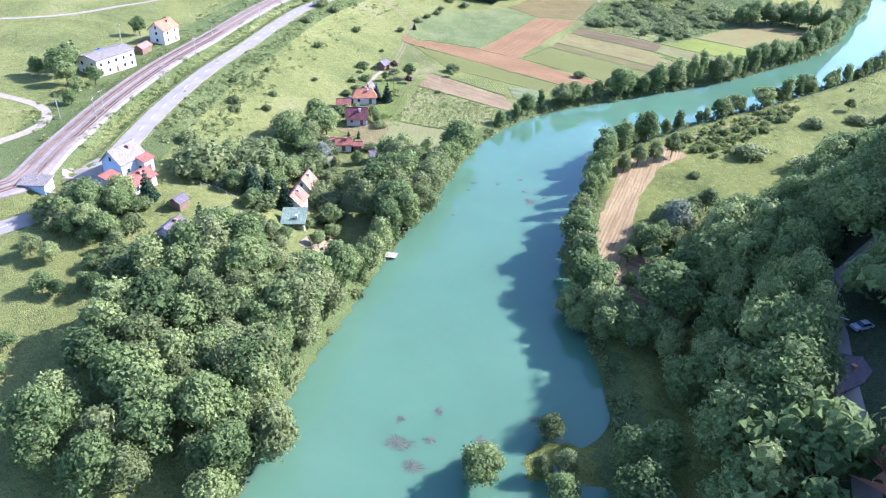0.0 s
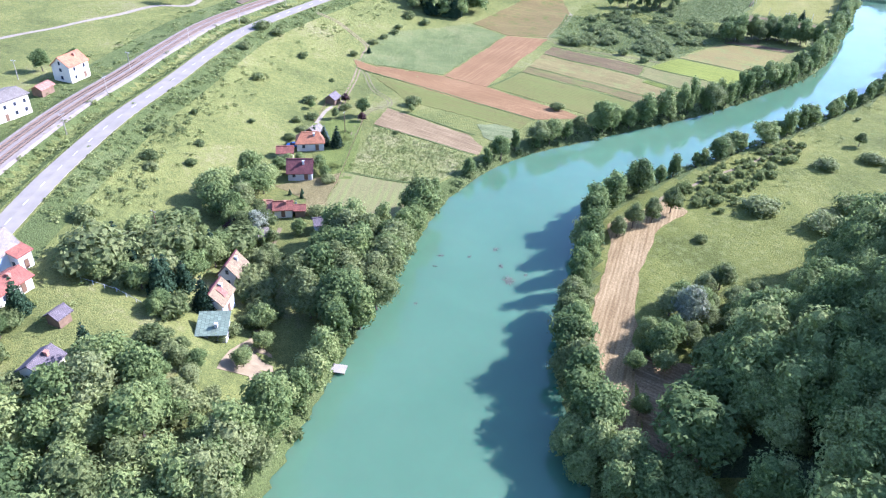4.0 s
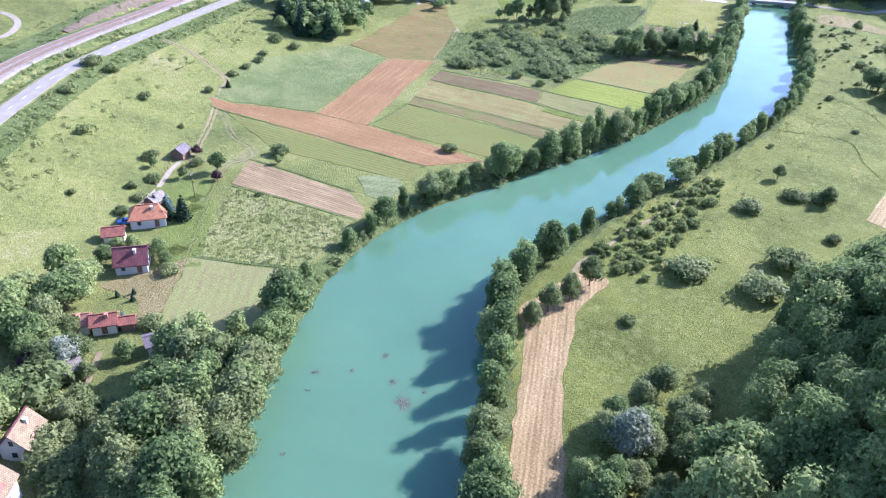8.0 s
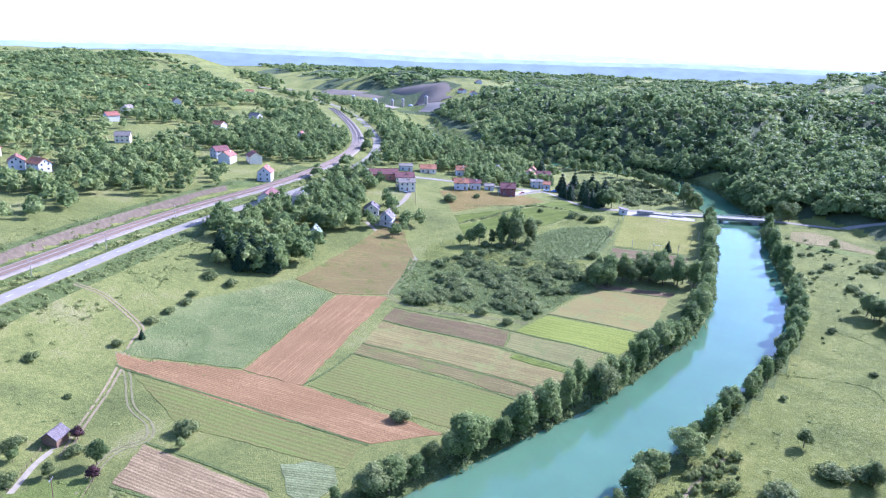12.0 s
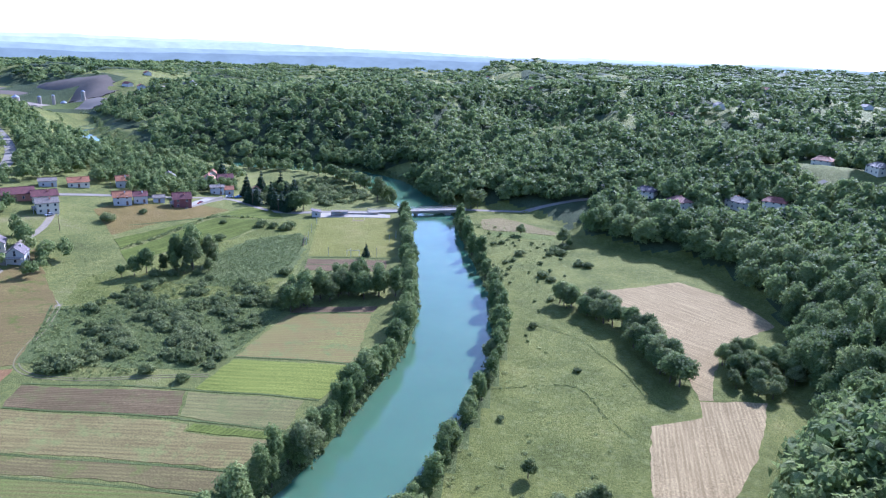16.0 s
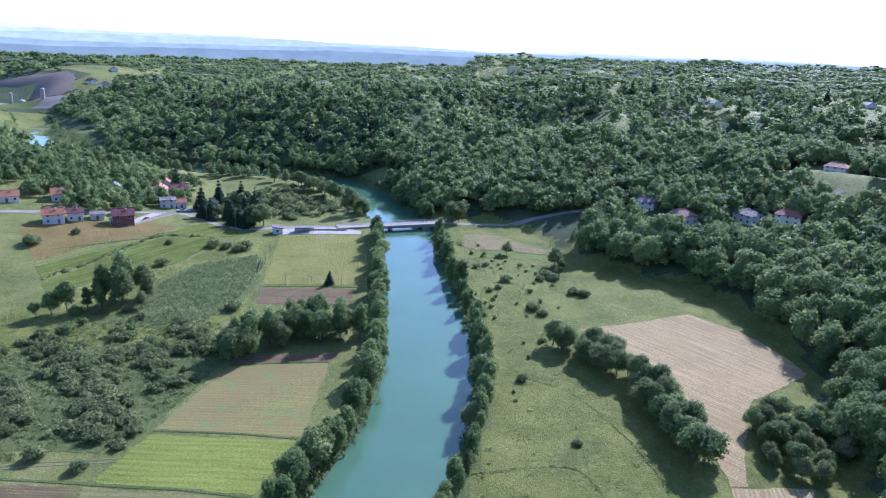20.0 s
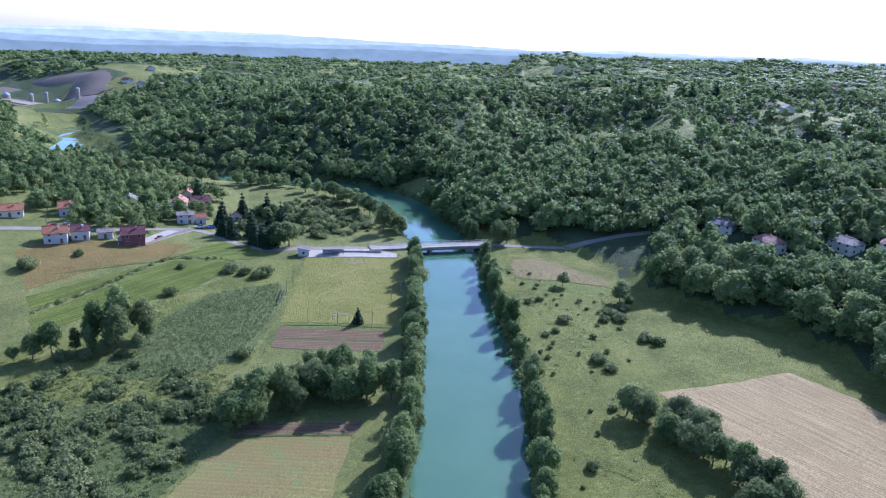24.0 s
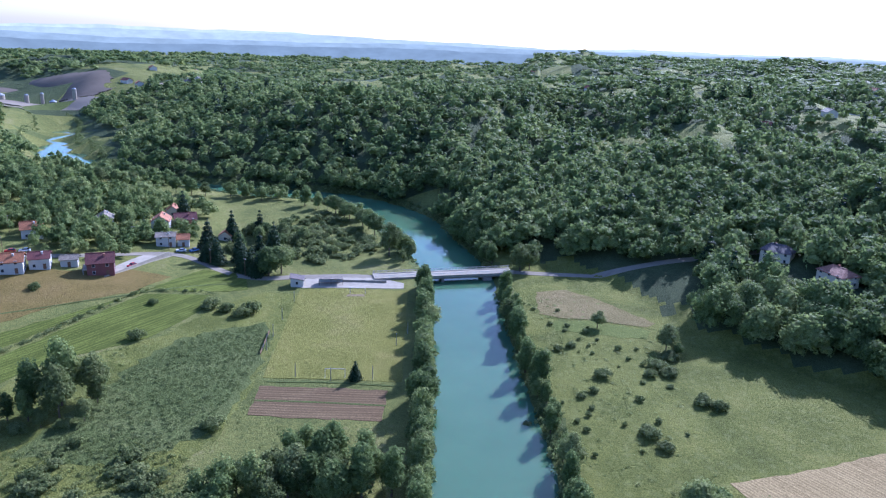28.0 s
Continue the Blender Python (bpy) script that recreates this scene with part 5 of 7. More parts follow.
# ---- fields ----
def field(name, poly, mat, label, lift=0.07, ragged=0.5, cat="field"):
    """A worked field: a sheet of its own soil or crop on the ground, with an uneven edge and a thickness."""
    r = random.Random(int(abs(poly[0][0] * 7 + poly[0][1])))
    edge = []
    for (ax, ay), (bx, by) in zip(poly, poly[1:] + poly[:1]):
        n = max(1, int(math.hypot(bx - ax, by - ay) / 3.0))
        for i in range(n):
            j = ragged if i else 0
            edge.append((ax + (bx - ax) * i / n + r.uniform(-j, j), ay + (by - ay) * i / n + r.uniform(-j, j)))
    bm = bmesh.new()
    bm.faces.new([bm.verts.new((x, y, 0)) for x, y in edge])
    xs, ys = [p[0] for p in edge], [p[1] for p in edge]
    for lo, hi, co, no in ((min(xs), max(xs), 0, (1, 0, 0)), (min(ys), max(ys), 1, (0, 1, 0))):
        k = math.ceil(lo / 4.4) * 4.4
        while k < hi:
            pt = [0, 0, 0]
            pt[co] = k
            bmesh.ops.bisect_plane(bm, geom=bm.verts[:] + bm.edges[:] + bm.faces[:], plane_co=pt, plane_no=no)
            k += 4.4
    bmesh.ops.triangulate(bm, faces=[f for f in bm.faces if len(f.verts) > 4])
    bm.normal_update()
    if sum(f.normal.z * f.calc_area() for f in bm.faces) < 0:
        bmesh.ops.reverse_faces(bm, faces=bm.faces[:])
    rim = [e for e in bm.edges if len(e.link_faces) == 1]
    ex = bmesh.ops.extrude_edge_only(bm, edges=rim)["geom"]
    low = {v for v in ex if isinstance(v, bmesh.types.BMVert)}
    vs = bm.verts[:]
    zz = height(np.array([v.co.x for v in vs]), np.array([v.co.y for v in vs]))
    for v, z in zip(vs, zz):
        v.co.z = z + (lift if v not in low else -0.3)
    me = bpy.data.meshes.new(name)
    bm.to_mesh(me)
    bm.free()
    me.materials.append(mat)
    return tagged(new(name, me), label, cat, kind="structure")


field("field_red_strip", [(-260.1, 253.5), (-219.9, 267.8), (-197.8, 269.6), (-148.4, 268.4), (-162.3, 253.9), (-180.4, 252.1), (-203.6, 250.3), (-254, 249.6)], M_RED, "bare reddish-brown ploughed strip of field")
field("field_red_stem", [(-219.9, 268.2), (-237.9, 340.3), (-218.8, 348.9), (-197.8, 270.1)], M_RED2, "bare reddish-brown harrowed field")
field("field_fallow", [(-279, 451.9), (-238.6, 403.1), (-219.9, 351.8), (-237.9, 341.3), (-264.1, 345.2), (-269.7, 389.7)], M_FALLOW, "brown fallow field with thin grass")
field("field_leafy", [(-275.7, 293.1), (-265.1, 344.3), (-238.9, 339.3), (-220.9, 268.7), (-259.1, 255.4)], M_POTATO, "field of pale green leafy crop")
field("field_strip_1", [(-196.8, 271), (-198.5, 296), (-167, 297.8), (-136, 295.6), (-131, 288), (-146.4, 271.3)], M_GREENROW, "strip of field with green crop rows")
field("field_strip_2", [(-198.7, 297.2), (-200.6, 304.5), (-168.8, 306.5), (-134.5, 305.6), (-135.4, 297.2), (-167.3, 299.2)], M_WEEDROW, "narrow strip of brownish weedy stubble")
field("field_strip_3", [(-200.8, 305.8), (-206.3, 326), (-177.7, 326.2), (-154, 325.6), (-153.6, 321.6), (-129.8, 321), (-133.5, 307.2), (-168.8, 308)], M_TANROW, "broad strip of tan mown hay")
field("field_strip_dark", [(-153, 322.4), (-152.6, 326.2), (-128.5, 325.2), (-129.7, 321.8)], M_VINE, "short strip of dark green crop", 0.09)
field("field_strip_4", [(-206.8, 327.4), (-209.9, 339.6), (-184.9, 340.8), (-162.5, 343.8), (-158.5, 329.5), (-177.7, 327.8)], M_OLIVE, "strip of brown tilled soil with thin weeds")
field("field_strip_5", [(-161.5, 343.3), (-127.3, 343), (-127.9, 327), (-157.6, 329.2)], M_PALE, "strip of pale mown grass")
field("field_bright", [(-160.5, 345.6), (-156.9, 366.4), (-119, 367.6), (-122.8, 344.6)], M_YELLOW, "bright yellow-green crop strip")
field("field_vegetables", [(-157, 369), (-150.8, 407.2), (-120.6, 414), (-117.7, 369.6)], M_PINK, "field of mixed vegetable rows on reddish soil")
field("field_tilled", [(-150.8, 408.7), (-149.8, 414.3), (-119.5, 422.1), (-120.1, 415.5)], M_BED, "narrow strip of brown tilled soil")
field("field_triangle", [(-210.3, 223.3), (-203.1, 208.7), (-158.8, 213.4), (-161.9, 220.1), (-173.1, 225)], M_BROWN, "brown ploughed field with furrows")
field("field_rows", [(-245.9, 248.1), (-163.3, 252.5), (-161.2, 241.4), (-210.5, 234.9)], M_GREENROW, "field of green crop in long rows")
field("field_weedy", [(-201.1, 206.8), (-159.8, 211.9), (-154.5, 186.3), (-181.6, 174.8)], M_WEEDY, "weedy yellow-green fallow field")
field("field_young", [(-181.6, 173.4), (-154.5, 184.4), (-148.1, 158.2), (-165.1, 147.7)], M_CROP, "young green crop in rows on pale soil")
field("garden_lawn", [(-219.1, 193.4), (-207.1, 206.8), (-182.6, 174.8), (-183.5, 165.2), (-196.7, 176.8)], M_LAWN, "mown green garden lawn", cat="lawn")
field("field_straw", [(-97.5, 227.5), (-103.3, 201.5), (-96.6, 190.8), (-81.5, 151.2), (-69.2, 133.7), (-59.1, 125.9), (-60.2, 136.6), (-69.4, 151.1), (-84.9, 184), (-91.2, 208.2), (-89.4, 224.6)], M_STRAW, "narrow curving field of straw-covered soil")
field("field_tan", [(-35.9, 454.7), (-17.8, 462.7), (9.4, 476.6), (24, 462), (31, 446), (34.4, 427.4), (8.2, 404.3), (-2, 378.9), (-7.1, 361.2), (-11.4, 361.2), (-11.1, 372.9), (-11.9, 410.6)], M_TAN, "harvested grain field of pale tan stubble")
field("field_tan_low", [(-7.1, 360.4), (9, 362), (-4, 331), (-15, 313), (-24, 302), (-28, 297), (-37, 300), (-33.5, 321), (-29.3, 342.6), (-13.2, 350.5), (-11.4, 360.4)], M_TAN2, "lower harvested field of pale tan stubble")
field("field_cabbage", [(-175.7, 234.8), (-171.1, 239.3), (-163.7, 240.5), (-159.2, 235.9), (-159.8, 227.1), (-166.4, 226.4)], M_CABBAGE, "small patch of pale grey-green cabbage", 0.09, 0.9)
field("football_pitch", [(-163.6, 483.8), (-122.3, 489.4), (-135.1, 568), (-177.4, 559.3)], M_PITCH, "mown yellow-green village football pitch", cat="football pitch", ragged=0.2)
field("field_bed", [(-159.6, 462.3), (-162.6, 478.7), (-125.3, 483.3), (-123.4, 466)], M_BED, "bare brown soil with curved furrows")
field("field_crop_a", [(-249, 469.5), (-257, 478), (-229.5, 531), (-222, 567), (-206, 573), (-197, 554), (-216, 540), (-229, 537), (-233, 526)], M_VINE, "sloping mown field of green crop")
field("field_crop_b", [(-238, 455), (-247.5, 466), (-239.5, 489), (-231.5, 521), (-228, 531.5), (-207, 542), (-204, 532), (-211, 503), (-229, 481)], M_VINE, "sloping field of green crop rows")
field("field_dry", [(-260, 482), (-286, 512), (-279, 533), (-262, 538), (-246, 551), (-228, 552), (-232, 532), (-250, 508)], M_DRY, "dry brownish pasture below the houses")
field("rough_meadow", [(-236, 402), (-246, 432), (-235.5, 454), (-226, 481), (-208, 504), (-201, 534), (-190, 552), (-171.3, 556), (-165, 480.7), (-162.7, 454.2), (-165.8, 428.8)], M_EASTGRASS, "rough ungrazed grass beside the football pitch", 0.05, 1.0, "meadow")
field("reed_meadow", [(-206, 432), (-205, 480), (-200, 506), (-178, 524), (-170.5, 511), (-165.5, 480), (-166, 451), (-177, 434)], M_REED, "damp grey-green reed meadow", 0.09, 1.6, "meadow")
field("scrub_floor", [(-220.9, 352.8), (-236.5, 399.2), (-166.8, 427.8), (-152.8, 415.4), (-158, 369.6), (-165.1, 356.4)], M_REED, "damp scrubby grass under willow bushes", cat="meadow")

# ---- buildings ----
def box(bm, x0, x1, y0, y1, z0, z1):
    v = [bm.verts.new(p) for p in ((x0, y0, z0), (x1, y0, z0), (x1, y1, z0), (x0, y1, z0), (x0, y0, z1), (x1, y0, z1), (x1, y1, z1), (x0, y1, z1))]
    for q in ((0, 3, 2, 1), (4, 5, 6, 7), (0, 1, 5, 4), (1, 2, 6, 5), (2, 3, 7, 6), (3, 0, 4, 7)):
        bm.faces.new([v[i] for i in q])


def boxes(*rows):
    bm = bmesh.new()
    for r in rows:
        box(bm, *r)
    return bm


def mesh_of(name, bm, mat):
    me = bpy.data.meshes.new(name)
    bm.to_mesh(me)
    bm.free()
    me.materials.append(mat)
    return me


ME_FRAME = mesh_of("window", boxes((-0.56, 0.56, -0.1, 0.06, -0.68, 0.68)), M_WHITE)
ME_PANE = mesh_of("pane", boxes((-0.46, 0.46, -0.125, -0.06, -0.57, 0.57)), M_GLASSD)
ME_DOOR = mesh_of("door", boxes((-0.55, 0.55, -0.08, 0.06, 0, 2.1)), M_DOOR)


def window(parent, x, y, z, rot, w=1.0):
    ob = new("window", ME_FRAME)
    ob.parent = parent
    ob.matrix_basis = pose(x, y, z, 0, 0, rot) @ Matrix.Diagonal((w, 1, 1, 1))
    pn = new("pane", ME_PANE)
    pn.parent = ob


def slab(bm, pts, thick):
    """A roof slope: a quad with thickness, below the points given."""
    up = [bm.verts.new(p) for p in pts]
    dn = [bm.verts.new((p[0], p[1], p[2] - thick)) for p in pts]
    bm.faces.new(up)
    bm.faces.new(dn[::-1])
    n = len(pts)
    for i in range(n):
        bm.faces.new((up[i], dn[i], dn[(i + 1) % n], up[(i + 1) % n]))


def house(x, y, rot, w, l, eave, rise, wall, roof, label, hip=0.0, name="house", chimney=True, win=True, over=0.5, roof2=None, balcony=False, mono=False, cat="house", sink=0.0, dorm=None):
    """A house whose ridge runs along its own y: walls, roof slopes, chimney, windows and door."""
    root = new(name)
    zs = [hz(x + dx, y + dy) for dx in (-w / 3, w / 3) for dy in (-l / 3, l / 3)]
    root.matrix_basis = pose(x, y, min(zs) + 0.25 - sink, 0, 0, rot)
    a, b = w / 2, l / 2
    bm = bmesh.new()
    base = -1.6
    lowr = [bm.verts.new(p) for p in ((-a, -b, base), (a, -b, base), (a, b, base), (-a, b, base))]
    he = (eave + rise, eave) if mono else (eave, eave)
    top = [bm.verts.new(p) for p in ((-a, -b, he[0]), (a, -b, he[1]), (a, b, he[1]), (-a, b, he[0]))]
    for i in range(4):
        bm.faces.new((lowr[i], lowr[(i + 1) % 4], top[(i + 1) % 4], top[i]))
    if not mono and hip == 0:
        for s, (i, j) in ((-b, (0, 1)), (b, (2, 3))):
            k = bm.verts.new((0, s, eave + rise))
            bm.faces.new((top[i], top[j], k))
    else:
        bm.faces.new(top)
    part("wall", bm, wall, root)
    o, t = over, 0.22
    d = o * rise / a if not mono else o * rise / w
    zr = eave + rise + 0.22
    if mono:
        bm = bmesh.new()
        slab(bm, [(-a - o, -b - o, zr + d), (a + o, -b - o, eave + 0.22 - d), (a + o, b + o, eave + 0.22 - d), (-a - o, b + o, zr + d)], t)
        part("roof", bm, roof, root)
    else:
        yr = b + o - hip * (b + o)
        for s, mt in ((-1, roof), (1, roof2 or roof)):
            bm = bmesh.new()
            q = [(s * (a + o), -b - o, eave + 0.22 - d), (s * (a + o), b + o, eave + 0.22 - d), (0, yr, zr), (0, -yr, zr)]
            slab(bm, q if s > 0 else q[::-1], t)
            part("roof_slope", bm, mt, root)
        if hip:
            for s in (-1, 1):
                bm = bmesh.new()
                q = [(-s * (a + o), s * (b + o), eave + 0.22 - d), (s * (a + o), s * (b + o), eave + 0.22 - d), (0, s * yr, zr)]
                slab(bm, q[::-1], t)
                part("roof_slope", bm, roof, root)
        part("ridge_cap", boxes((-0.16, 0.16, -yr, yr, zr - 0.05, zr + 0.09)), roof, root)
    if chimney:
        cz = eave + rise + 0.9
        c = part("chimney", boxes((-0.35, 0.35, -0.3, 0.3, -1.8, 0.0), (-0.42, 0.42, -0.37, 0.37, 0.0, 0.14)), M_BRICK if wall is not M_WHITE else M_WHITE, root)
        c.location = (a * 0.35, b * 0.3, cz - (0.35 * rise if not mono else 0.6 * rise))
    if win:
        floors = 2 if eave > 4.4 else 1
        for f in range(floors):
            z = 1.55 + 2.7 * f
            n = max(1, int(l / 3.2))
            for s, r in ((-1, -90), (1, 90)):
                for i in range(n):
                    yy = -b + l * (i + 0.5) / n
                    if not (f == 0 and s == 1 and i == n // 2):
                        window(root, s * (a + 0.01), yy, z, r)
            m = max(1, int(w / 3.6))
            for s, r in ((-1, 0), (1, 180)):
                for i in range(m):
                    window(root, -a + w * (i + 0.5) / m, s * (b + 0.01), z, r)
        if rise > 2.4 and not hip and not mono:
            for s, r in ((-1, 0), (1, 180)):
                window(root, 0, s * (b + 0.01), eave + 0.9, r, 0.8)
        dr = new("door", ME_DOOR)
        dr.parent = root
        dr.matrix_basis = pose(a + 0.01, -b + l * (max(1, int(l / 3.2)) // 2 + 0.5) / max(1, int(l / 3.2)), 0.05, 0, 0, 90)
    if balcony:
        z = 2.75 if eave > 4.4 else 0.35
        bl = part("balcony", boxes((-a * 0.9, a * 0.9, -b - 1.6, -b + 0.02, z - 0.18, z)), M_CONCRETE, root)
        rl = [(-a * 0.9, a * 0.9, -b - 1.6, -b - 1.54, z + 0.9, z + 0.98)]
        rl += [(-a * 0.9 + i * a * 0.2 - 0.02, -a * 0.9 + i * a * 0.2 + 0.02, -b - 1.59, -b - 1.55, z, z + 0.9) for i in range(10)]
        part("railing", boxes(*rl), M_WOOD, bl)
        part("post", boxes((-a * 0.88, -a * 0.88 + 0.18, -b - 1.55, -b - 1.37, base, z - 0.18)), M_WHITE, root)
        part("post", boxes((a * 0.88 - 0.18, a * 0.88, -b - 1.55, -b - 1.37, base, z - 0.18)), M_WHITE, root)
    if dorm:
        bm = bmesh.new()
        slab(bm, [(a * 0.25, -0.9, zr - rise * 0.2 + 0.12), (a * 0.95, -0.9, eave + 0.5), (a * 0.95, 0.9, eave + 0.5), (a * 0.25, 0.9, zr - rise * 0.2 + 0.12)], 0.15)
        part("roof_patch", bm, dorm, root, "patch of newer red tiles")
    return tagged(root, label, cat, "village houses" if cat == "house" else "outbuildings")


# summer houses near the river
house(-189, 162.5, -45, 5.8, 7.2, 2.6, 3.0, M_WHITE, R_MAROON, "white cottage with a steep maroon roof and terrace", balcony=False)
house(-204, 179.5, -42, 6.8, 8.8, 2.8, 2.3, M_WHITE, R_ORANGE, "white bungalow with an orange hipped tile roof", hip=0.42)
house(-203, 168, -42, 3.8, 4.8, 2.4, 1.3, M_CREAM, R_RED, "small annex with a reddish roof beside the garden", chimney=False)
house(-209.9, 186.6, 10, 4, 4.5, 2.3, 1.2, M_WOOD, R_GREY, "garden hut with a grey roof under trees", name="garden_hut", chimney=False, win=False, cat="hut")
house(-229.4, 212.7, 20, 4, 4.5, 2.3, 1.4, M_WOOD, R_DARK, "dark wooden garden hut beside a purple tree", name="garden_hut", chimney=False, win=False, cat="hut")
house(-178.5, 140, -42, 3.8, 4.8, 2.4, 1.4, M_CREAM, R_BROWN, "low cottage with a brown tile roof among trees")
house(-174, 143.5, -42, 3.8, 4.8, 2.5, 1.4, M_CREAM, R_RED, "low cottage wing with a red tile roof")
house(-170.5, 146.5, -42, 2.6, 2.6, 2.1, 0.8, M_WOOD, R_RED, "small porch hut with a bright red roof", name="garden_hut", chimney=False, win=False, cat="hut")
house(-160.1, 145.7, -30, 4, 4.5, 2.4, 1.0, M_GREY, R_DARK, "small shed with a dark grey roof under trees", name="shed", chimney=False, win=False, cat="shed")
house(-167, 130.3, -20, 2.6, 4, 2.2, 0.7, M_WHITE, R_GREY, "small whitish shed with a pale flat roof", name="shed", chimney=False, win=False, cat="shed", mono=True)
house(-157.3, 114.6, 33, 4.8, 6.2, 3.4, 2.8, M_WHITE, R_MAROON, "white cottage with a faded cream and dark red roof", roof2=R_CREAM)
house(-148.2, 104, 33, 5.2, 6.2, 4.0, 2.6, M_WHITE, R_MAROON, "white two-storey cottage with cream tiles and balcony", roof2=R_CREAM, balcony=True, dorm=R_RED)
house(-139, 97, -45, 5.4, 5.6, 2.6, 1.3, M_WHITE, R_GREEN, "white cottage with a pale green sheet roof and terrace", mono=True, balcony=True)
house(-142.8, 65.6, 28, 4.6, 5.5, 3.8, 1.4, M_CREAM, R_DARK, "narrow cottage with a dark grey roof among spruces", balcony=True)
house(-156, 74.5, 20, 3, 3, 2.2, 0.9, M_WOOD, R_DARK, "tiny wooden hut on the grass", name="garden_hut", chimney=False, win=False, cat="hut")
house(-182, 73.5, 20, 6.6, 8.6, 4.2, 3.2, M_BLUE, R_GREY, "pale blue gabled house with a grey roof by the road")
house(-178.8, 77.7, 20, 3, 3.4, 3.6, 0.9, M_WHITE, R_RED, "small red-roofed annex behind the blue house", chimney=False, mono=True)
house(-171.2, 70.8, 20, 6.0, 9.0, 2.7, 1.4, M_CREAM, R_RED, "low annex with a broad bright red roof")
house(-175.3, 66.6, 20, 3, 3.8, 2.5, 0.7, M_WHITE, R_RED, "red lean-to roof beside the house", chimney=False, mono=True, win=False)
house(-186, 52, -50, 4.4, 6.4, 2.4, 0.5, M_BLUE, R_GREY, "flat-roofed grey shed beside the road", name="shed", chimney=False, win=False, cat="shed", mono=True)
house(-262, 107, 17, 9.6, 17, 6.0, 1.1, M_CREAM, R_GREY, "large cream warehouse with a grey roof and small windows", name="warehouse", chimney=False, cat="warehouse")
house(-281.5, 140, 25, 7, 9.4, 5.6, 2.8, M_CREAM, R_ORANGE, "cream railway house with a red tile roof")
house(-272.7, 126, 30, 3.5, 6, 2.4, 1.0, M_WOOD, R_BROWN, "rusty brown shed beside the railway", name="shed", chimney=False, win=False, cat="shed")
# village above the bridge
house(-252, 543, -60, 8.5, 9.5, 5.2, 2.8, M_MAROON, R_MAROON, "maroon two-storey house with a dark red roof", balcony=True)
house(-279.1, 529, -60, 8, 9, 4.6, 2.4, M_WHITE, R_ORANGE, "white two-storey house with an orange roof")
house(-273, 537, -60, 7, 7, 4.2, 1.8, M_WHITE, R_MAROON, "white house with a dark red roof")
house(-265.9, 544.1, -60, 6, 6, 3.0, 1.0, M_WHITE, R_GREY, "white garage with a grey roof", chimney=False)
house(-249.7, 588.7, -65, 8, 8, 4.6, 0.9, M_WHITE, R_GREY, "white house with a nearly flat grey roof")
house(-243.6, 592.7, -65, 6, 5, 3.6, 1.6, M_WHITE, R_ORANGE, "white annex with an orange roof", chimney=False)
house(-264.7, 612.4, 20, 8, 9, 4.5, 2.6, M_WHITE, R_ORANGE, "white house with an orange tile roof among trees")
house(-257.6, 622.5, -60, 8, 10, 4.5, 2.6, M_BRICK, R_MAROON, "red brick house with a dark red roof")
house(-284.8, 598.3, 30, 7, 8, 5.0, 2.2, M_WHITE, R_GREY, "white house with a grey roof among trees")
house(-233.5, 616.1, 10, 6, 7, 3.0, 2.0, M_CREAM, R_ORANGE, "small house with an orange roof behind spruces")
house(-272.6, 638.9, 20, 6, 7, 3.4, 2.2, M_CREAM, R_ORANGE, "orange-roofed house hidden in trees")
# farmstead and houses by the main road
house(-334.4, 407.4, 28, 8, 15, 3.6, 2.2, M_CREAM, R_MAROON, "long farm building with a dark red roof", chimney=False)
house(-319.2, 415.5, 28, 7.5, 7.5, 7.2, 1.4, M_WHITE, R_GREY, "tall white house with a grey hipped roof", hip=0.8)
house(-367, 441, 30, 8, 9, 5.6, 3.2, M_WHITE, R_RED, "white house with a steep red roof beside the road")
house(-325.4, 507.1, -50, 10, 18, 3.6, 2.6, M_BRICK, R_MAROON, "long low building with a brown-red roof", chimney=False)
house(-312.4, 512, -50, 9, 12, 3.6, 2.4, M_CREAM, R_MAROON, "low building with a brown-red roof")
house(-301.3, 496.6, -50, 9, 10, 5.4, 1.8, M_CREAM, R_GREY, "cream two-storey house with a grey roof", balcony=True)
house(-318.2, 552.9, -55, 8, 11, 3.2, 2.2, M_CREAM, R_ORANGE, "low house with an orange-red roof")
house(-330.3, 542.8, -55, 7, 9, 3.4, 1.2, M_WHITE, R_GREY, "white outbuilding with a pale roof", chimney=False)
house(-299.1, 567.9, -55, 7, 8, 4.4, 2.4, M_WHITE, R_ORANGE, "white house with an orange roof by the village road")
house(-291.2, 443.4, 30, 8, 9, 3.4, 3.0, M_CREAM, R_DARK, "house with a dark roof at the field's edge")
house(-276.1, 436.1, 20, 7, 8, 4.6, 2.8, M_WHITE, R_DARK, "white house with a dark roof at the field's corner", balcony=True)
house(-288.8, 389.8, 30, 6, 7, 3.4, 3.2, M_WHITE, R_GREEN, "cottage with a dark green roof under spruces")
house(-294.8, 383.1, 30, 4, 4, 2.4, 0.8, M_WOOD, R_GREY, "small shed with a pale roof", name="shed", chimney=False, win=False, cat="shed")
house(-468, 642, 30, 8, 8, 6, 2, M_GREY, R_GREY, "grey house beside the railway curve")
house(-448, 572, 30, 7, 9, 4.6, 2.6, M_WHITE, R_RED, "white house with a red roof in a clearing")
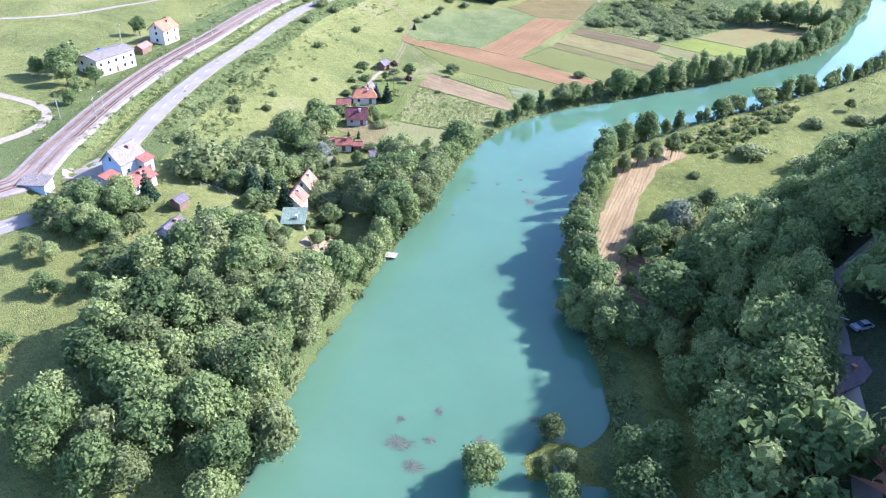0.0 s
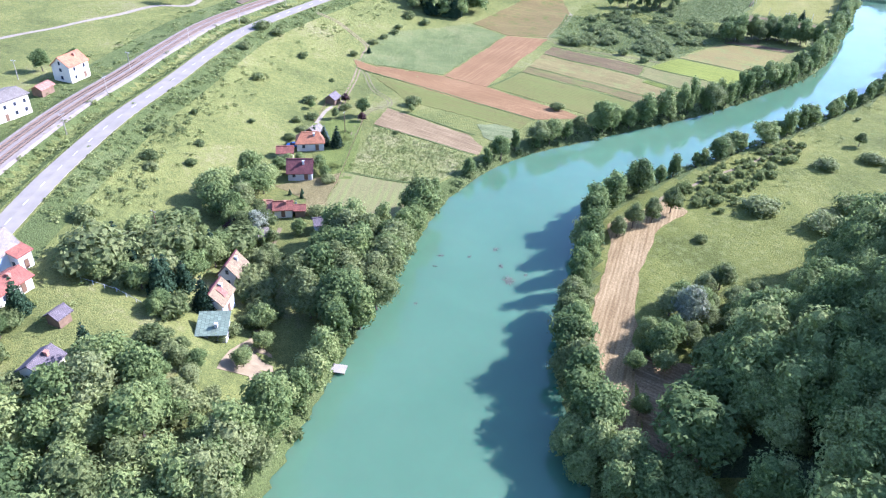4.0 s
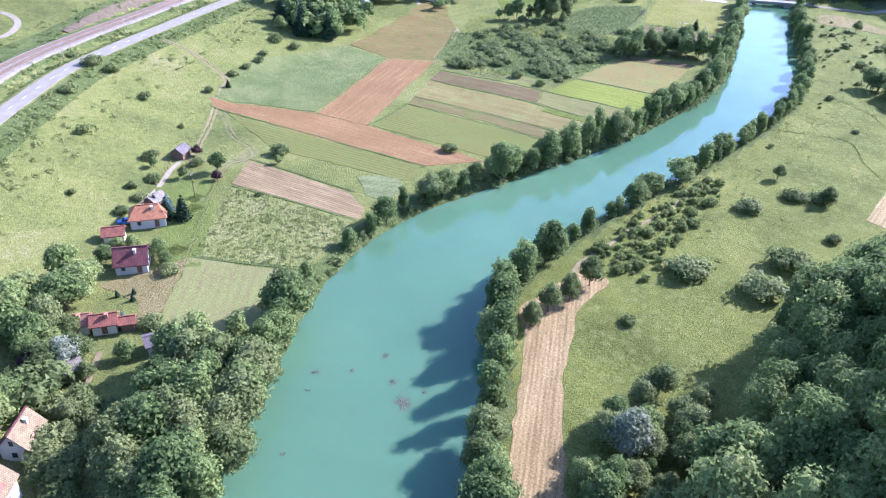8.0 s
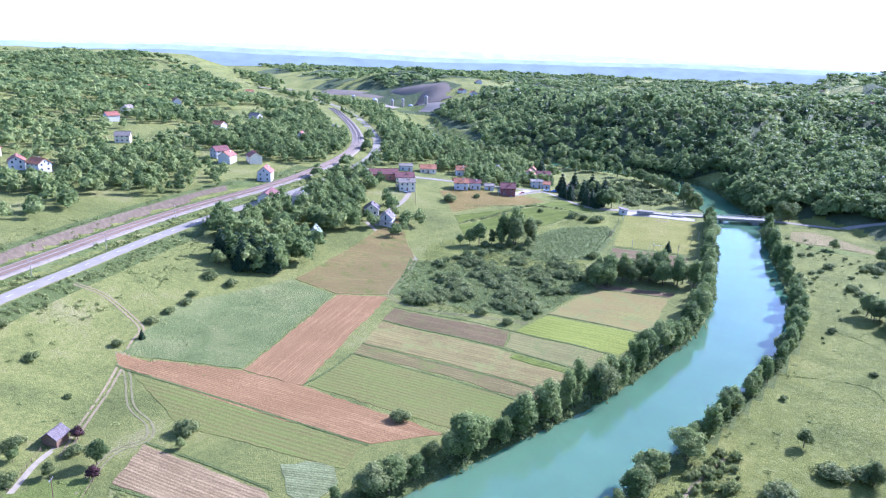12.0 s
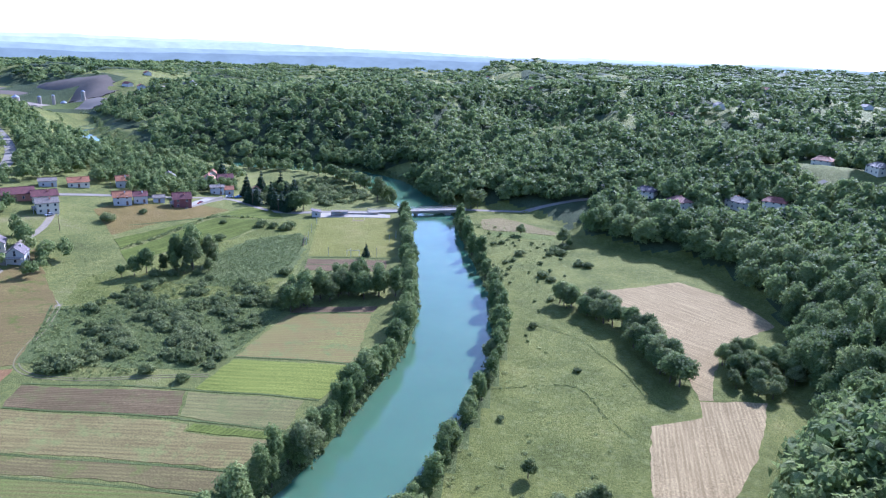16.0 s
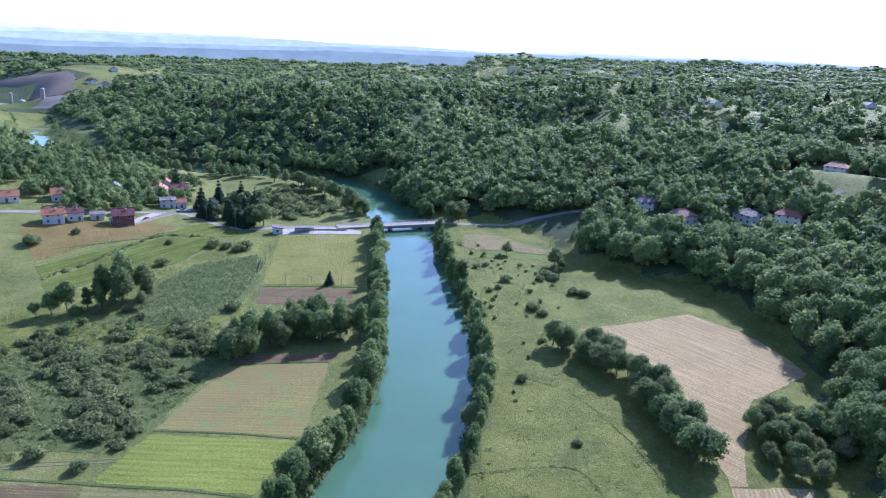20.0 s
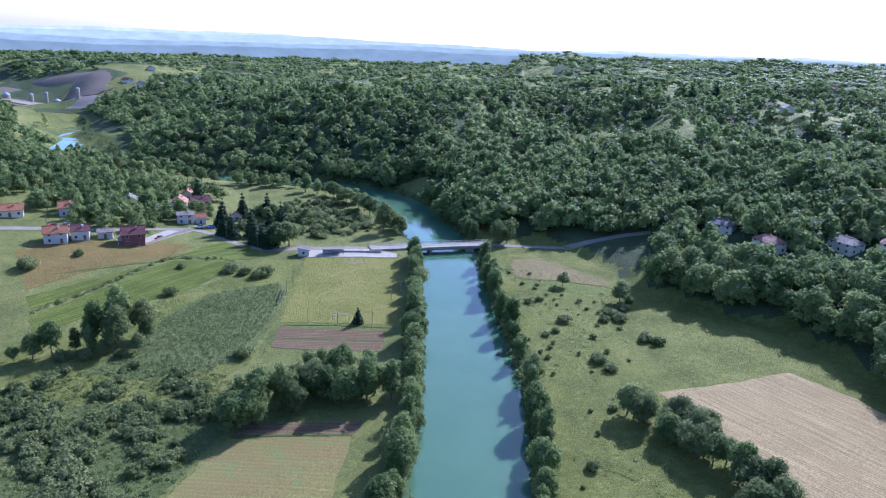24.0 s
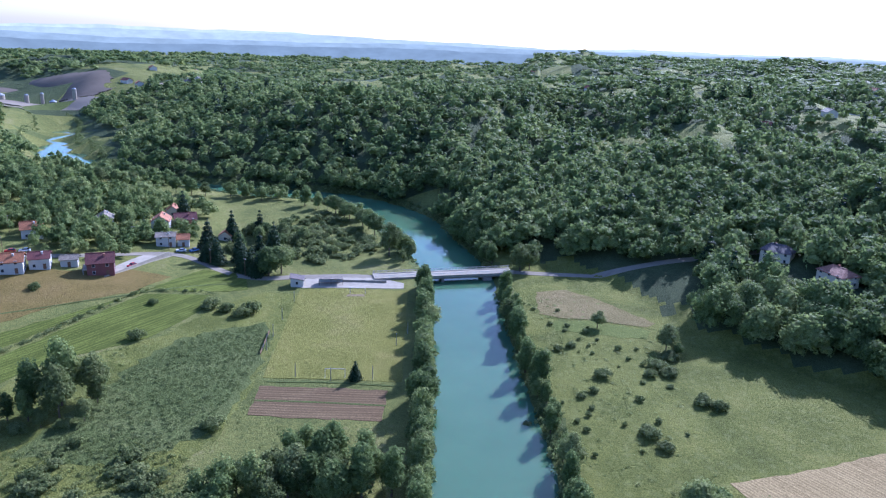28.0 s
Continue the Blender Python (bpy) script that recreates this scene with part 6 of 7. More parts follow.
for i, (x, y, r_) in enumerate(zip(*zip(*WEST_HOMES), (R_ORANGE, R_RED, R_ORANGE, R_GREY, R_MAROON, R_RED, R_RED, R_ORANGE, R_RED, R_ORANGE, R_RED, R_RED, R_MAROON, R_ORANGE, R_RED, R_GREY, R_RED, R_GREY))):
    house(x, y, 20 + 37 * (i % 5), 8, 10, 4.8, 2.6, M_WHITE if i % 3 else M_CREAM, r_, ("white", "cream")[i % 3 == 0] + " house with a tile roof on the western upland", win=i < 5)
# houses on the eastern slope
for x, y, r_, m_, q in ((32, 579.3, 25, R_BROWN, 3.0), (18, 606.9, 60, R_DARK, 3.4), (66, 582, 30, R_GREY, 3.0), (84, 575, 60, R_RED, 3.2), (150, 600, 10, R_GREY, 3), (135, 640, 50, R_ORANGE, 3)):
    house(x, y, r_, 9, 12, q + 1.6, 2.2, M_CREAM, m_, "house with a weathered hipped roof among trees on the slope", hip=0.5)
house(-11.6, 120.9, -20, 6, 9, 3.0, 1.6, M_CREAM, R_DARK, "roadside house in the shade of the eastern wood", sink=0.5)
house(0.7, 103.4, -20, 7, 8, 3.4, 1.8, M_BRICK, R_RED, "brick house with a red roof in deep shade")
for i, (x, y) in enumerate(((200, 1010), (230, 1060), (93.6, 909.7), (150, 930), (260, 1120), (-30, 1150), (320, 980), (-560, 1110), (-600, 1150), (-505, 1150), (-620, 1250), (-420, 1380), (-360, 1420), (-500, 1500), (-300, 1600), (-240, 1560), (-560, 1650), (-100, 1700), (60, 1750), (-680, 1500), (360, 800), (410, 860))):
    house(x, y, 31 * i % 90, 9, 12, 4.6, 2.6, M_WHITE, (R_GREY, R_ORANGE, R_RED)[i % 3], "far white house among the wooded hills", win=False, chimney=False)

# ---- roads, tracks and railway ----
def edge_of(line, lo, hi):
    return line[(line[:, 1] > lo) & (line[:, 1] < hi)]


for off, wd in ((8.2, 7.2), (-8.5, 8.0), (27, 12)):
    ribbon("verge", edge_of(near_road, 60, 500), off, wd, 0.05, M_REED, "overgrown verge of tall grass and brambles", "verge")
rd = edge_of(near_road, -60, 520)
seg = []
for i in range(0, len(rd) - 4, 3):
    seg.append(rd[i:i + 2])
bmk = bmesh.new()
for s in seg:
    d = (s[1] - s[0])[:2]
    d = d / np.linalg.norm(d)
    n_ = np.array([-d[1], d[0]]) * 0.07
    a, b = s[0][:2], s[0][:2] + d * 3.0
    za, zb = hz(*a) + 0.17, hz(*b) + 0.17
    bmk.faces.new([bmk.verts.new((*p, z)) for p, z in ((a - n_, za), (b - n_, zb), (b + n_, zb), (a + n_, za))])
tagged(new("road_centre_dashes", mesh_of("road_centre_dashes", bmk, M_MARK)), "broken white line along the middle of the road", "road marking", kind="structure")
field("forecourt", [(-192.4, 60.9), (-194.5, 71.5), (-189.5, 73.4), (-175.3, 66.6), (-171.1, 53.1), (-175.2, 57), (-184.3, 62.8), (-188.3, 59)], M_GRAVEL, "pale paved forecourt beside the road", 0.16, 0.1, "forecourt")
field("garden_yard", [(-128.1, 90), (-132.8, 96.2), (-135.7, 103.7), (-128.9, 103.3), (-119.8, 97.5), (-115.3, 99.3), (-111.3, 88.6), (-110, 83.7), (-116.2, 91), (-124.3, 94.4)], M_TRACK, "bare earth yard beside the river", 0.08, 0.4, "yard")
field("garden_yard", [(-190, 153), (-188, 158), (-184.5, 165), (-182, 172.6), (-180, 170), (-166.5, 149), (-169.5, 147), (-177, 154)], M_DRYGRASS, "thin dry grass and trodden earth beside the cottage", 0.08, 0.4, "yard")
field("mown_lawn", [(-219, 199), (-208.5, 208), (-192, 190), (-176.5, 172), (-184.5, 166), (-192, 173), (-199, 187), (-209, 193)], M_LAWN, "smooth bright green mown lawn beside the bungalow", 0.07, 0.4, "lawn")
field("shaded_clearing", [(-59, 125.9), (-47, 133), (-49, 149), (-58, 160), (-70, 157), (-71.5, 155), (-69, 151), (-60, 137)], M_BROWN, "bare brown ploughed soil at the foot of the wood", 0.06, 0.6, "field")


def weed_row(knots):
    """A dark line of rushes and weeds in a shallow ditch."""
    r = random.Random(int(abs(knots[0][0] * 10)))
    pts = [(x + r.uniform(-0.35, 0.35), y + r.uniform(-0.35, 0.35)) for x, y in curve_through(knots, 0.7)[:, :2]]
    wood("ditch_weeds", pts, 0.25, 0.6, HERBS, M_BUSH, "dark line of rushes along a shallow meadow ditch", "weeds", 104, (1.0, 1.7))


def path(knots, width, mat, label, lift=0.06, name="track", cat="track"):
    return ribbon(name, curve_through(knots, 2.5), 0, width, lift, mat, label, cat)


path([(-98, 221), (-99, 228), (-96, 239), (-94, 251), (-90, 264), (-86, 282), (-82, 296)], 1.0, M_TRACK, "reddish earth track along the river bank")
for off in (-0.75, 0.75):
    l = curve_through([(-222.3, 209.8), (-231.5, 221.4), (-242.8, 237), (-255, 252.5), (-262.2, 262.2), (-268.3, 269.9), (-290.6, 273.9), (-302.6, 270.1)], 2.5)
    ribbon("wheel_track", l, off, 0.65, 0.07, M_TRACK, "pale trodden wheel track across the meadow", "track")
    l = curve_through([(-260.1, 254.4), (-245.9, 246.6), (-229.6, 235), (-217.5, 231), (-211.4, 225.2), (-213.3, 217.5), (-209.2, 207.8), (-201, 196.2)], 2.5)
    ribbon("wheel_track", l, off, 0.5, 0.07, M_FAINT, "faint wheel track along the field's edge", "track")
    l = curve_through([(-237.6, 403.1), (-229.3, 381.8), (-218.9, 350.8), (-196.6, 345.9), (-160.1, 354.3)], 2.5)
    ribbon("wheel_track", l, off, 0.45, 0.07, M_FAINT, "faint wheel track along the field's edge", "track")
path([(-285.1, 429.2), (-274.7, 423.5), (-247.8, 409.9), (-236.6, 400.2)], 2.4, M_GRAVEL, "narrow pale gravel lane at the field's edge")
path([(-300.3, 501.7), (-290.4, 476.1), (-284.4, 441.9), (-278, 429.1)], 3.0, M_GRAVEL, "narrow pale gravel lane between houses")
path([(-169.1, 138.1), (-157.8, 124.5), (-150.7, 116.7), (-141.5, 110.9), (-135.4, 103.1)], 1.1, M_TRACK, "narrow earth path between the cottages")
path([(-211.9, 180.8), (-217.1, 192.4), (-224.2, 204), (-227.4, 211.8)], 1.4, M_GRAVEL, "narrow pale garden path")
path([(-218.5, 53.3), (-222.7, 64.9), (-228.8, 71.7), (-239.9, 73.7), (-255.9, 67)], 3.0, M_GRAVEL, "pale gravel lane beyond the railway")
path([(-344.9, 92.6), (-336.1, 115.7), (-336.5, 148.6), (-342, 187.2), (-346.3, 210.4), (-340.4, 225.8), (-356.7, 241.4), (-390, 240)], 2.6, M_GRAVEL, "pale gravel lane on the upland")
ribbon("lane", LANE_E, 0, 3.6, 0.1, M_ASPHALT, "narrow asphalt lane through the eastern wood", "lane")
path([(-366, 520), (-330.4, 519.4), (-300.2, 537.4), (-279, 548.3), (-267.9, 557.4), (-250.8, 571.4), (-239.7, 577.4), (-229.6, 576.3), (-213.5, 570), (-197.4, 567.7), (-183.3, 573.7), (-169.2, 577.6), (-150.1, 581.4)], 4.6, M_ASPHALT, "narrow asphalt village road leading to the bridge", 0.1, "village_road", "road")
path([(-96.7, 602.2), (-71.5, 603.9), (-34.3, 608.6), (-11.1, 612.4), (22.1, 617.1), (62.2, 594.2), (122.6, 603.7)], 4.6, M_ASPHALT, "narrow asphalt road beyond the bridge", 0.1, "village_road", "road")
field("parking", [(-247.9, 537.8), (-239.7, 574.4), (-249.8, 569.4), (-251.9, 547)], M_CONCRETE, "pale concrete parking place beside the maroon house", 0.12, 0.05, "parking place")
field("clubhouse_yard", [(-182.4, 562.5), (-179.3, 572.6), (-149.1, 580.4), (-138.1, 576.2), (-137.1, 570.1), (-159.2, 564.2), (-177.3, 561.4)], M_CONCRETE, "grey paved yard behind the football pitch", 0.1, 0.1, "yard")
field("dry_patch", [(-83.3, 579), (-71.1, 584), (-59.5, 577), (-38.6, 555), (-42, 551), (-61, 553.4), (-73.9, 551.8), (-81.8, 554.5)], M_DRYGRASS, "dry pale patch of cut grass beside a ditch", 0.06, 0.6, "meadow")
field("green_patch", [(-78.9, 544.2), (-74, 549.5), (-62, 551.5), (-50.4, 550.6), (-41.3, 547), (-43.9, 539), (-61.9, 538), (-75.6, 538.5)], M_LAWN, "smooth bright green grass below a ditch", 0.06, 1.0, "meadow")
weed_row([(-79, 550.8), (-75.2, 551), (-61, 552.7), (-50.2, 551.4), (-40.1, 548.5), (-35, 545)])
weed_row([(-85.6, 353.4), (-68.5, 360.3), (-48.3, 363.2), (-41.4, 345.8), (-35.4, 334.5)])
weed_row([(-59.2, 412.2), (-45.2, 403.9), (-33.2, 381.3), (-27.2, 360.9)])
for a, b in (((-254, 248.6), (-162.3, 253)), ((-197.8, 270.5), (-198.6, 296.6)), ((-198.6, 296.7), (-135.6, 296.5)), ((-200.7, 305.2), (-134.3, 306.4)), ((-206.5, 326.8), (-157, 328)), ((-157, 327.6), (-128, 326)), ((-210.5, 340.8), (-161.5, 344.6)), ((-161.5, 344.5), (-123, 343.8)), ((-157, 368.5), (-118.7, 369.1)), ((-150.8, 408.2), (-120.6, 415)), ((-181.6, 173.9), (-154.5, 185.3)), ((-210.4, 224.2), (-170.1, 226)), ((-260.1, 498.2), (-205.5, 558.7)), ((-202.1, 207.8), (-159.8, 212.4)), ((-239.6, 401.2), (-219.9, 352.8)), ((-161.6, 481.7), (-124.3, 486.4)), ((-160.5, 470), (-124, 474.5))):
    m_ = ((a[0] + b[0]) / 2 + 0.8, (a[1] + b[1]) / 2 + 0.6)
    path([a, m_, b], 0.9, M_REED, "narrow strip of unmown grass between two fields", 0.1, "grass_strip", "grass strip")

bed = edge_of(near_road, -60, 860)
ribbon("railway_bed", bed, 16.8, 9.0, 0.12, M_BALLAST, "brown ballast bed of the railway", "railway bed")
ribbon("cutting_face", edge_of(near_road, 252, 405), 25.3, 3.0, 0.5, M_CUTTING, "reddish rock face of the railway cutting", "rock face")
ribbon("service_path", bed, 11.9, 0.8, 0.1, M_BALLAST, "pale gravel strip beside the railway", "path")
railway = tagged(new("railway_track"), "double railway track with rusty rails on wooden sleepers", "railway")
for off in (14.1, 15.55, 18.0, 19.45):
    ribbon("rail", bed, off, 0.12, 0.5, M_RAIL, "", "", parent=railway)
ME_SLEEPER = mesh_of("sleeper", boxes((-1.25, 1.25, -0.13, 0.13, 0, 0.2)), M_SLEEPER)
rest = bmesh.new()
lt = curve_through(bed[::3, :2], 0.8)
tg = np.gradient(lt, axis=0)
tg /= np.linalg.norm(tg, axis=1)[:, None]
for off in (14.8, 18.7):
    c = lt + np.stack([-tg[:, 1], tg[:, 0]], -1) * off
    zc = height(c[:, 0], c[:, 1]) + 0.07
    for p, d, z in zip(c, tg, zc):
        turn = pose(p[0], p[1], z, 0, 0, math.degrees(math.atan2(d[1], d[0])) + 90)
        if 72 < p[1] < 165:
            o_ = new("sleeper", ME_SLEEPER)
            o_.parent = railway
            o_.matrix_basis = turn
        elif 55 < p[1] < 300:
            q = [turn @ Vector(k) for k in ((-1.25, -0.13, 0.2), (1.25, -0.13, 0.2), (1.25, 0.13, 0.2), (-1.25, 0.13, 0.2))]
            rest.faces.new([rest.verts.new(k) for k in q])
slp = part("sleeper_run", rest, M_SLEEPER, railway)
slp["kind"] = "stuff"


def pole(x, y, h, label, arm=True, mat=M_CONCRETE, cat="pole", name="utility_pole"):
    root = new(name)
    root.matrix_basis = pose(x, y, hz(x, y) - 0.1, 0, 0, rt.uniform(0, 180))
    bm = bmesh.new()
    tube(bm, (0, 0, 0), (0, 0, h), 0.14, 0.08, 8)
    part("shaft", bm, mat, root)
    if arm:
        part("crossarm", boxes((-0.9, 0.9, -0.05, 0.05, h - 0.5, h - 0.38)), M_METAL, root)
        for dx in (-0.75, 0.0, 0.75):
            part("insulator", boxes((dx - 0.05, dx + 0.05, -0.05, 0.05, h - 0.38, h - 0.18)), M_WHITE, root)
    return tagged(root, label, cat, name + " rows")


for x, y in ((-225.8, 74.6), (-217.8, 82.3), (-222.9, 87.1), (-240.4, 117.2), (-258.8, 140.4), (-275.1, 157.9), (-291.6, 192.8), (-306.2, 227.6), (-318.7, 264.4), (-329.2, 303.1), (-288.9, 125.1), (-342.8, 351.4)):
    pole(x, y, 7.0, "slender pale concrete pole beside the railway")
for x, y in ((-261.8, 582.8), (-244.7, 581.5), (-221.6, 573.1), (-292.1, 541.4), (-204.5, 568.8), (-282.3, 476), (-310.1, 568.1), (-305.3, 512), (-179.8, 109.1), (-205, 196.2)):
    pole(x, y, 8.0, "wooden utility pole beside the houses", mat=M_WOOD)
lamp = pole(-16.2, 128.6, 7.5, "leaning street lamp beside the lane", False, M_METAL, "street lamp", "street_lamp")
part("lamp_arm", boxes((0, 1.6, -0.05, 0.05, 7.35, 7.45), (1.2, 1.8, -0.12, 0.12, 7.3, 7.42)), M_METAL, lamp)

# ---- bridge ----
br = new("bridge")
br.matrix_basis = pose(-123.4, 591.8, 0, 0, 0, 21.5)
part("deck", boxes((-31, 31, -3.4, 3.4, -0.35, 0.55), (-31, 31, -2.6, 2.6, 0.55, 0.6)), M_CONCRETE, br)
part("kerb", boxes((-31, 31, -3.5, -2.6, 0.55, 0.75)), M_CONCRETE, br)
part("kerb", boxes((-31, 31, 2.6, 3.5, 0.55, 0.75)), M_CONCRETE, br)
for s in (-1, 1):
    part("handrail", boxes((-31, 31, s * 3.35 - 0.05, s * 3.35 + 0.05, 1.65, 1.78), (-31, 31, s * 3.35 - 0.03, s * 3.35 + 0.03, 1.2, 1.27)), M_METAL, br)
    for i in range(22):
        part("rail_post", boxes((-30.6 + i * 2.9, -30.5 + i * 2.9, s * 3.35 - 0.05, s * 3.35 + 0.05, 0.75, 1.65)), M_METAL, br)
    part("girder", boxes((-30, 30, s * 2.2 - 0.35, s * 2.2 + 0.35, -1.15, -0.35)), M_CONCRETE, br)
for x in (-1.0,):
    part("pier", boxes((x - 0.6, x + 0.6, -2.8, 2.8, -5.5, -1.15)), M_CONCRETE, br)
for s in (-1, 1):
    part("abutment", boxes((s * 19 - 2, s * 19 + 2, -3.4, 3.4, -4.5, -1.15)), M_STONE, br)
tagged(br, "pale concrete road bridge with metal railings over the river", "bridge")

# ---- football ground ----
def goal(x, y, rot):
    g = new("football_goal")
    g.matrix_basis = pose(x, y, hz(x, y) + 0.06, 0, 0, rot)
    for px in (-3.0, 3.0):
        part("goalpost", boxes((px - 0.07, px + 0.07, -0.07, 0.07, 0, 2.3)), M_WHITE, g)
        part("brace", boxes((px - 0.04, px + 0.04, 0.07, 1.5, 0.0, 0.06)), M_WHITE, g)
    part("crossbar", boxes((-3.07, 3.07, -0.07, 0.07, 2.3, 2.44)), M_WHITE, g)
    tagged(g, "white metal football goal on the village pitch", "football goal", "football goals")


goal(-142.9, 489.1, 190)
goal(-153.7, 559.1, 10)
field("worn_goalmouth", [(-157.3, 555), (-150.2, 556.5), (-151.2, 559), (-157.2, 557.6)], M_TRACK, "worn bare earth before the goal", 0.085, 0.4, "pitch wear")
for x, y in ((-154.5, 486.7), (-131.4, 489.5), (-143.4, 486.1), (-129.2, 514.9), (-127.2, 525.1), (-169.5, 502.2), (-171.5, 513.4), (-173.5, 527.7), (-175.4, 546.1)):
    pole(x, y, 4.5, "thin metal post of the ball-stop fence", False, M_METAL, "post", "fence_post")
for i in range(5):
    b_ = new("advert_board")
    b_.matrix_basis = pose(-170.5 - 0.75 * i, 500 + 3.6 * i, hz(-170.5, 510.3) + 0.1, 0, 0, 102)
    part("board", boxes((-1.6, 1.6, -0.05, 0.05, 0.2, 1.2)), M_DARK if i % 2 else M_WOOD, b_)
    part("leg", boxes((-1.4, -1.3, -0.05, 0.05, 0, 0.2)), M_METAL, b_)
    part("leg", boxes((1.3, 1.4, -0.05, 0.05, 0, 0.2)), M_METAL, b_)
    tagged(b_, "low dark board beside the football pitch", "board", "pitch boards")
house(-180.4, 564.5, 15, 5, 5, 2.8, 0.9, M_WHITE, R_DARK, "small white clubhouse with a dark roof by the pitch", name="clubhouse", chimney=False, cat="hut", mono=True)
sh = new("shelter")
sh.matrix_basis = pose(-167.3, 568.4, hz(-167.3, 568.4), 0, 0, 15)
part("roof", boxes((-5, 5, -2, 2, 2.5, 2.66)), R_GREY, sh)
part("back_wall", boxes((-4.9, 4.9, 1.7, 1.9, 0, 2.5)), M_GREY, sh)
for px in (-4.8, 0, 4.8):
    part("post", boxes((px - 0.08, px + 0.08, -1.9, -1.74, 0, 2.5)), M_WOOD, sh)
tagged(sh, "long open shelter with a grey flat roof", "shelter")
bw = new("low_wall", mesh_of("low_wall", boxes((-9, 9, -0.2, 0.2, 0, 0.9)), M_CONCRETE))
bw.matrix_basis = pose(-154.2, 573.3, hz(-154.2, 573.3), 0, 0, 12)
tagged(bw, "low pale concrete wall beside the yard", "wall")
pw = new("garden_wall", mesh_of("garden_wall", boxes((-18, 18, -0.15, 0.15, -1, 0.9)), M_CONCRETE))
pw.matrix_basis = pose(-244.3, 556.1, hz(-243.8, 556.1) + 0.3, 0, 0, 78)
tagged(pw, "pale concrete wall along the parking place", "wall")

# ---- vehicles and small things ----
def car(x, y, rot, paint, label):
    c = new("car")
    c.matrix_basis = pose(x, y, hz(x, y) + 0.15, 0, 0, rot)
    bm = bmesh.new()
    prof = [(-2.1, 0.35), (-2.1, 0.85), (-1.9, 0.95), (-0.9, 1.0), (1.6, 1.0), (2.05, 0.9), (2.1, 0.35)]
    sides = [[bm.verts.new((px, s * 0.85, pz)) for px, pz in prof] for s in (-1, 1)]
    for i in range(len(prof)):
        j = (i + 1) % len(prof)
        bm.faces.new((sides[0][i], sides[0][j], sides[1][j], sides[1][i]))
    bm.faces.new(sides[0][::-1])
    bm.faces.new(sides[1])
    body = part("body", bm, paint, c)
    bm = bmesh.new()
    prof = [(-0.95, 1.0), (-0.35, 1.48), (1.1, 1.48), (1.65, 1.0)]
    sides = [[bm.verts.new((px, s * (0.8 if pz < 1.2 else 0.62), pz)) for px, pz in prof] for s in (-1, 1)]
    for i in range(3):
        bm.faces.new((sides[0][i], sides[0][i + 1], sides[1][i + 1], sides[1][i]))
    bm.faces.new(sides[0][::-1])
    bm.faces.new(sides[1])
    part("cabin", bm, M_GLASSD, c)
    part("roof_panel", boxes((-0.3, 1.05, -0.6, 0.6, 1.48, 1.52)), paint, c)
    for px in (-1.3, 1.3):
        for s in (-1, 1):
            bm = bmesh.new()
            tube(bm, (px, s * 0.72, 0.32), (px, s * 0.9, 0.32), 0.32, 0.32, 12)
            part("wheel", bm, M_DARK, c)
    tagged(c, label, "car", "parked cars")


P_WHITE, P_BLUE, P_RED, P_SILVER = (plain("car_paint_" + n, col, 0.25, 0.0, 0.05) for n, col in (("white", (0.75, 0.75, 0.75)), ("blue", (0.1, 0.2, 0.45)), ("red", (0.4, 0.04, 0.03)), ("silver", (0.45, 0.46, 0.48))))
car(-12.8, 135.4, 60, P_SILVER, "silver car parked beside the shaded lane")
car(-207.8, 175, 45, P_BLUE, "blue car parked beside the bungalow")
car(-245.8, 554, 75, P_RED, "dark red car on the parking place")
car(-239.6, 582.5, 20, P_WHITE, "white car on the village road")
car(-288.1, 548.4, 30, P_WHITE, "white car parked beside the village road")
car(-292.1, 545.4, 30, P_RED, "red car parked beside the village road")
car(-235.6, 586.5, 60, P_BLUE, "blue car beside the white house")
car(-279.6, 112.5, 20, P_BLUE, "dark blue car on the grass behind the warehouse")
car(-334.6, 484.8, 100, P_WHITE, "white car on the main road")
car(-296.3, 490.4, 60, P_SILVER, "silver car beside the house")
# landing stages, boat, weeds and stones
for x, y, r_ in ((-116.8, 111.2, -60), (-128.1, 128.7, -60)):
    j = new("landing_stage")
    j.matrix_basis = pose(x, y, WATER, 0, 0, r_)
    for i in range(8):
        part("plank", boxes((-1.3, 1.3, -1.6 + i * 0.4, -1.24 + i * 0.4, 0.5, 0.56)), M_CONCRETE, j)
    for px in (-1.1, 1.1):
        for py in (-1.4, 1.4):
            part("post", boxes((px - 0.08, px + 0.08, py - 0.08, py + 0.08, -1.8, 0.5)), M_WOOD, j)
    tagged(j, "small pale plank landing stage at the water's edge", "landing stage", "landing stages")
bt = new("rowing_boat")
bt.matrix_basis = pose(-138.5, 150, WATER + 0.05, 0, 0, -30)
bm = bmesh.new()
ring = [(-1.9, 0, 0.5), (-1.2, 0.5, 0.4), (0.5, 0.6, 0.36), (1.7, 0.45, 0.4), (1.7, -0.45, 0.4), (0.5, -0.6, 0.36), (-1.2, -0.5, 0.4)]
up = [bm.verts.new(p) for p in ring]
dn = [bm.verts.new((p[0] * 0.85, p[1] * 0.7, 0.0)) for p in ring]
ins = [bm.verts.new((p[0] * 0.8, p[1] * 0.6, 0.06)) for p in ring]
bm.faces.new(dn[::-1])
bm.faces.new(ins)
for i in range(7):
    k = (i + 1) % 7
    bm.faces.new((dn[i], dn[k], up[k], up[i]))
    bm.faces.new((up[i], up[k], ins[k], ins[i]))
part("hull", bm, plain("turquoise_boat_paint", (0.1, 0.45, 0.42), 0.5), bt)
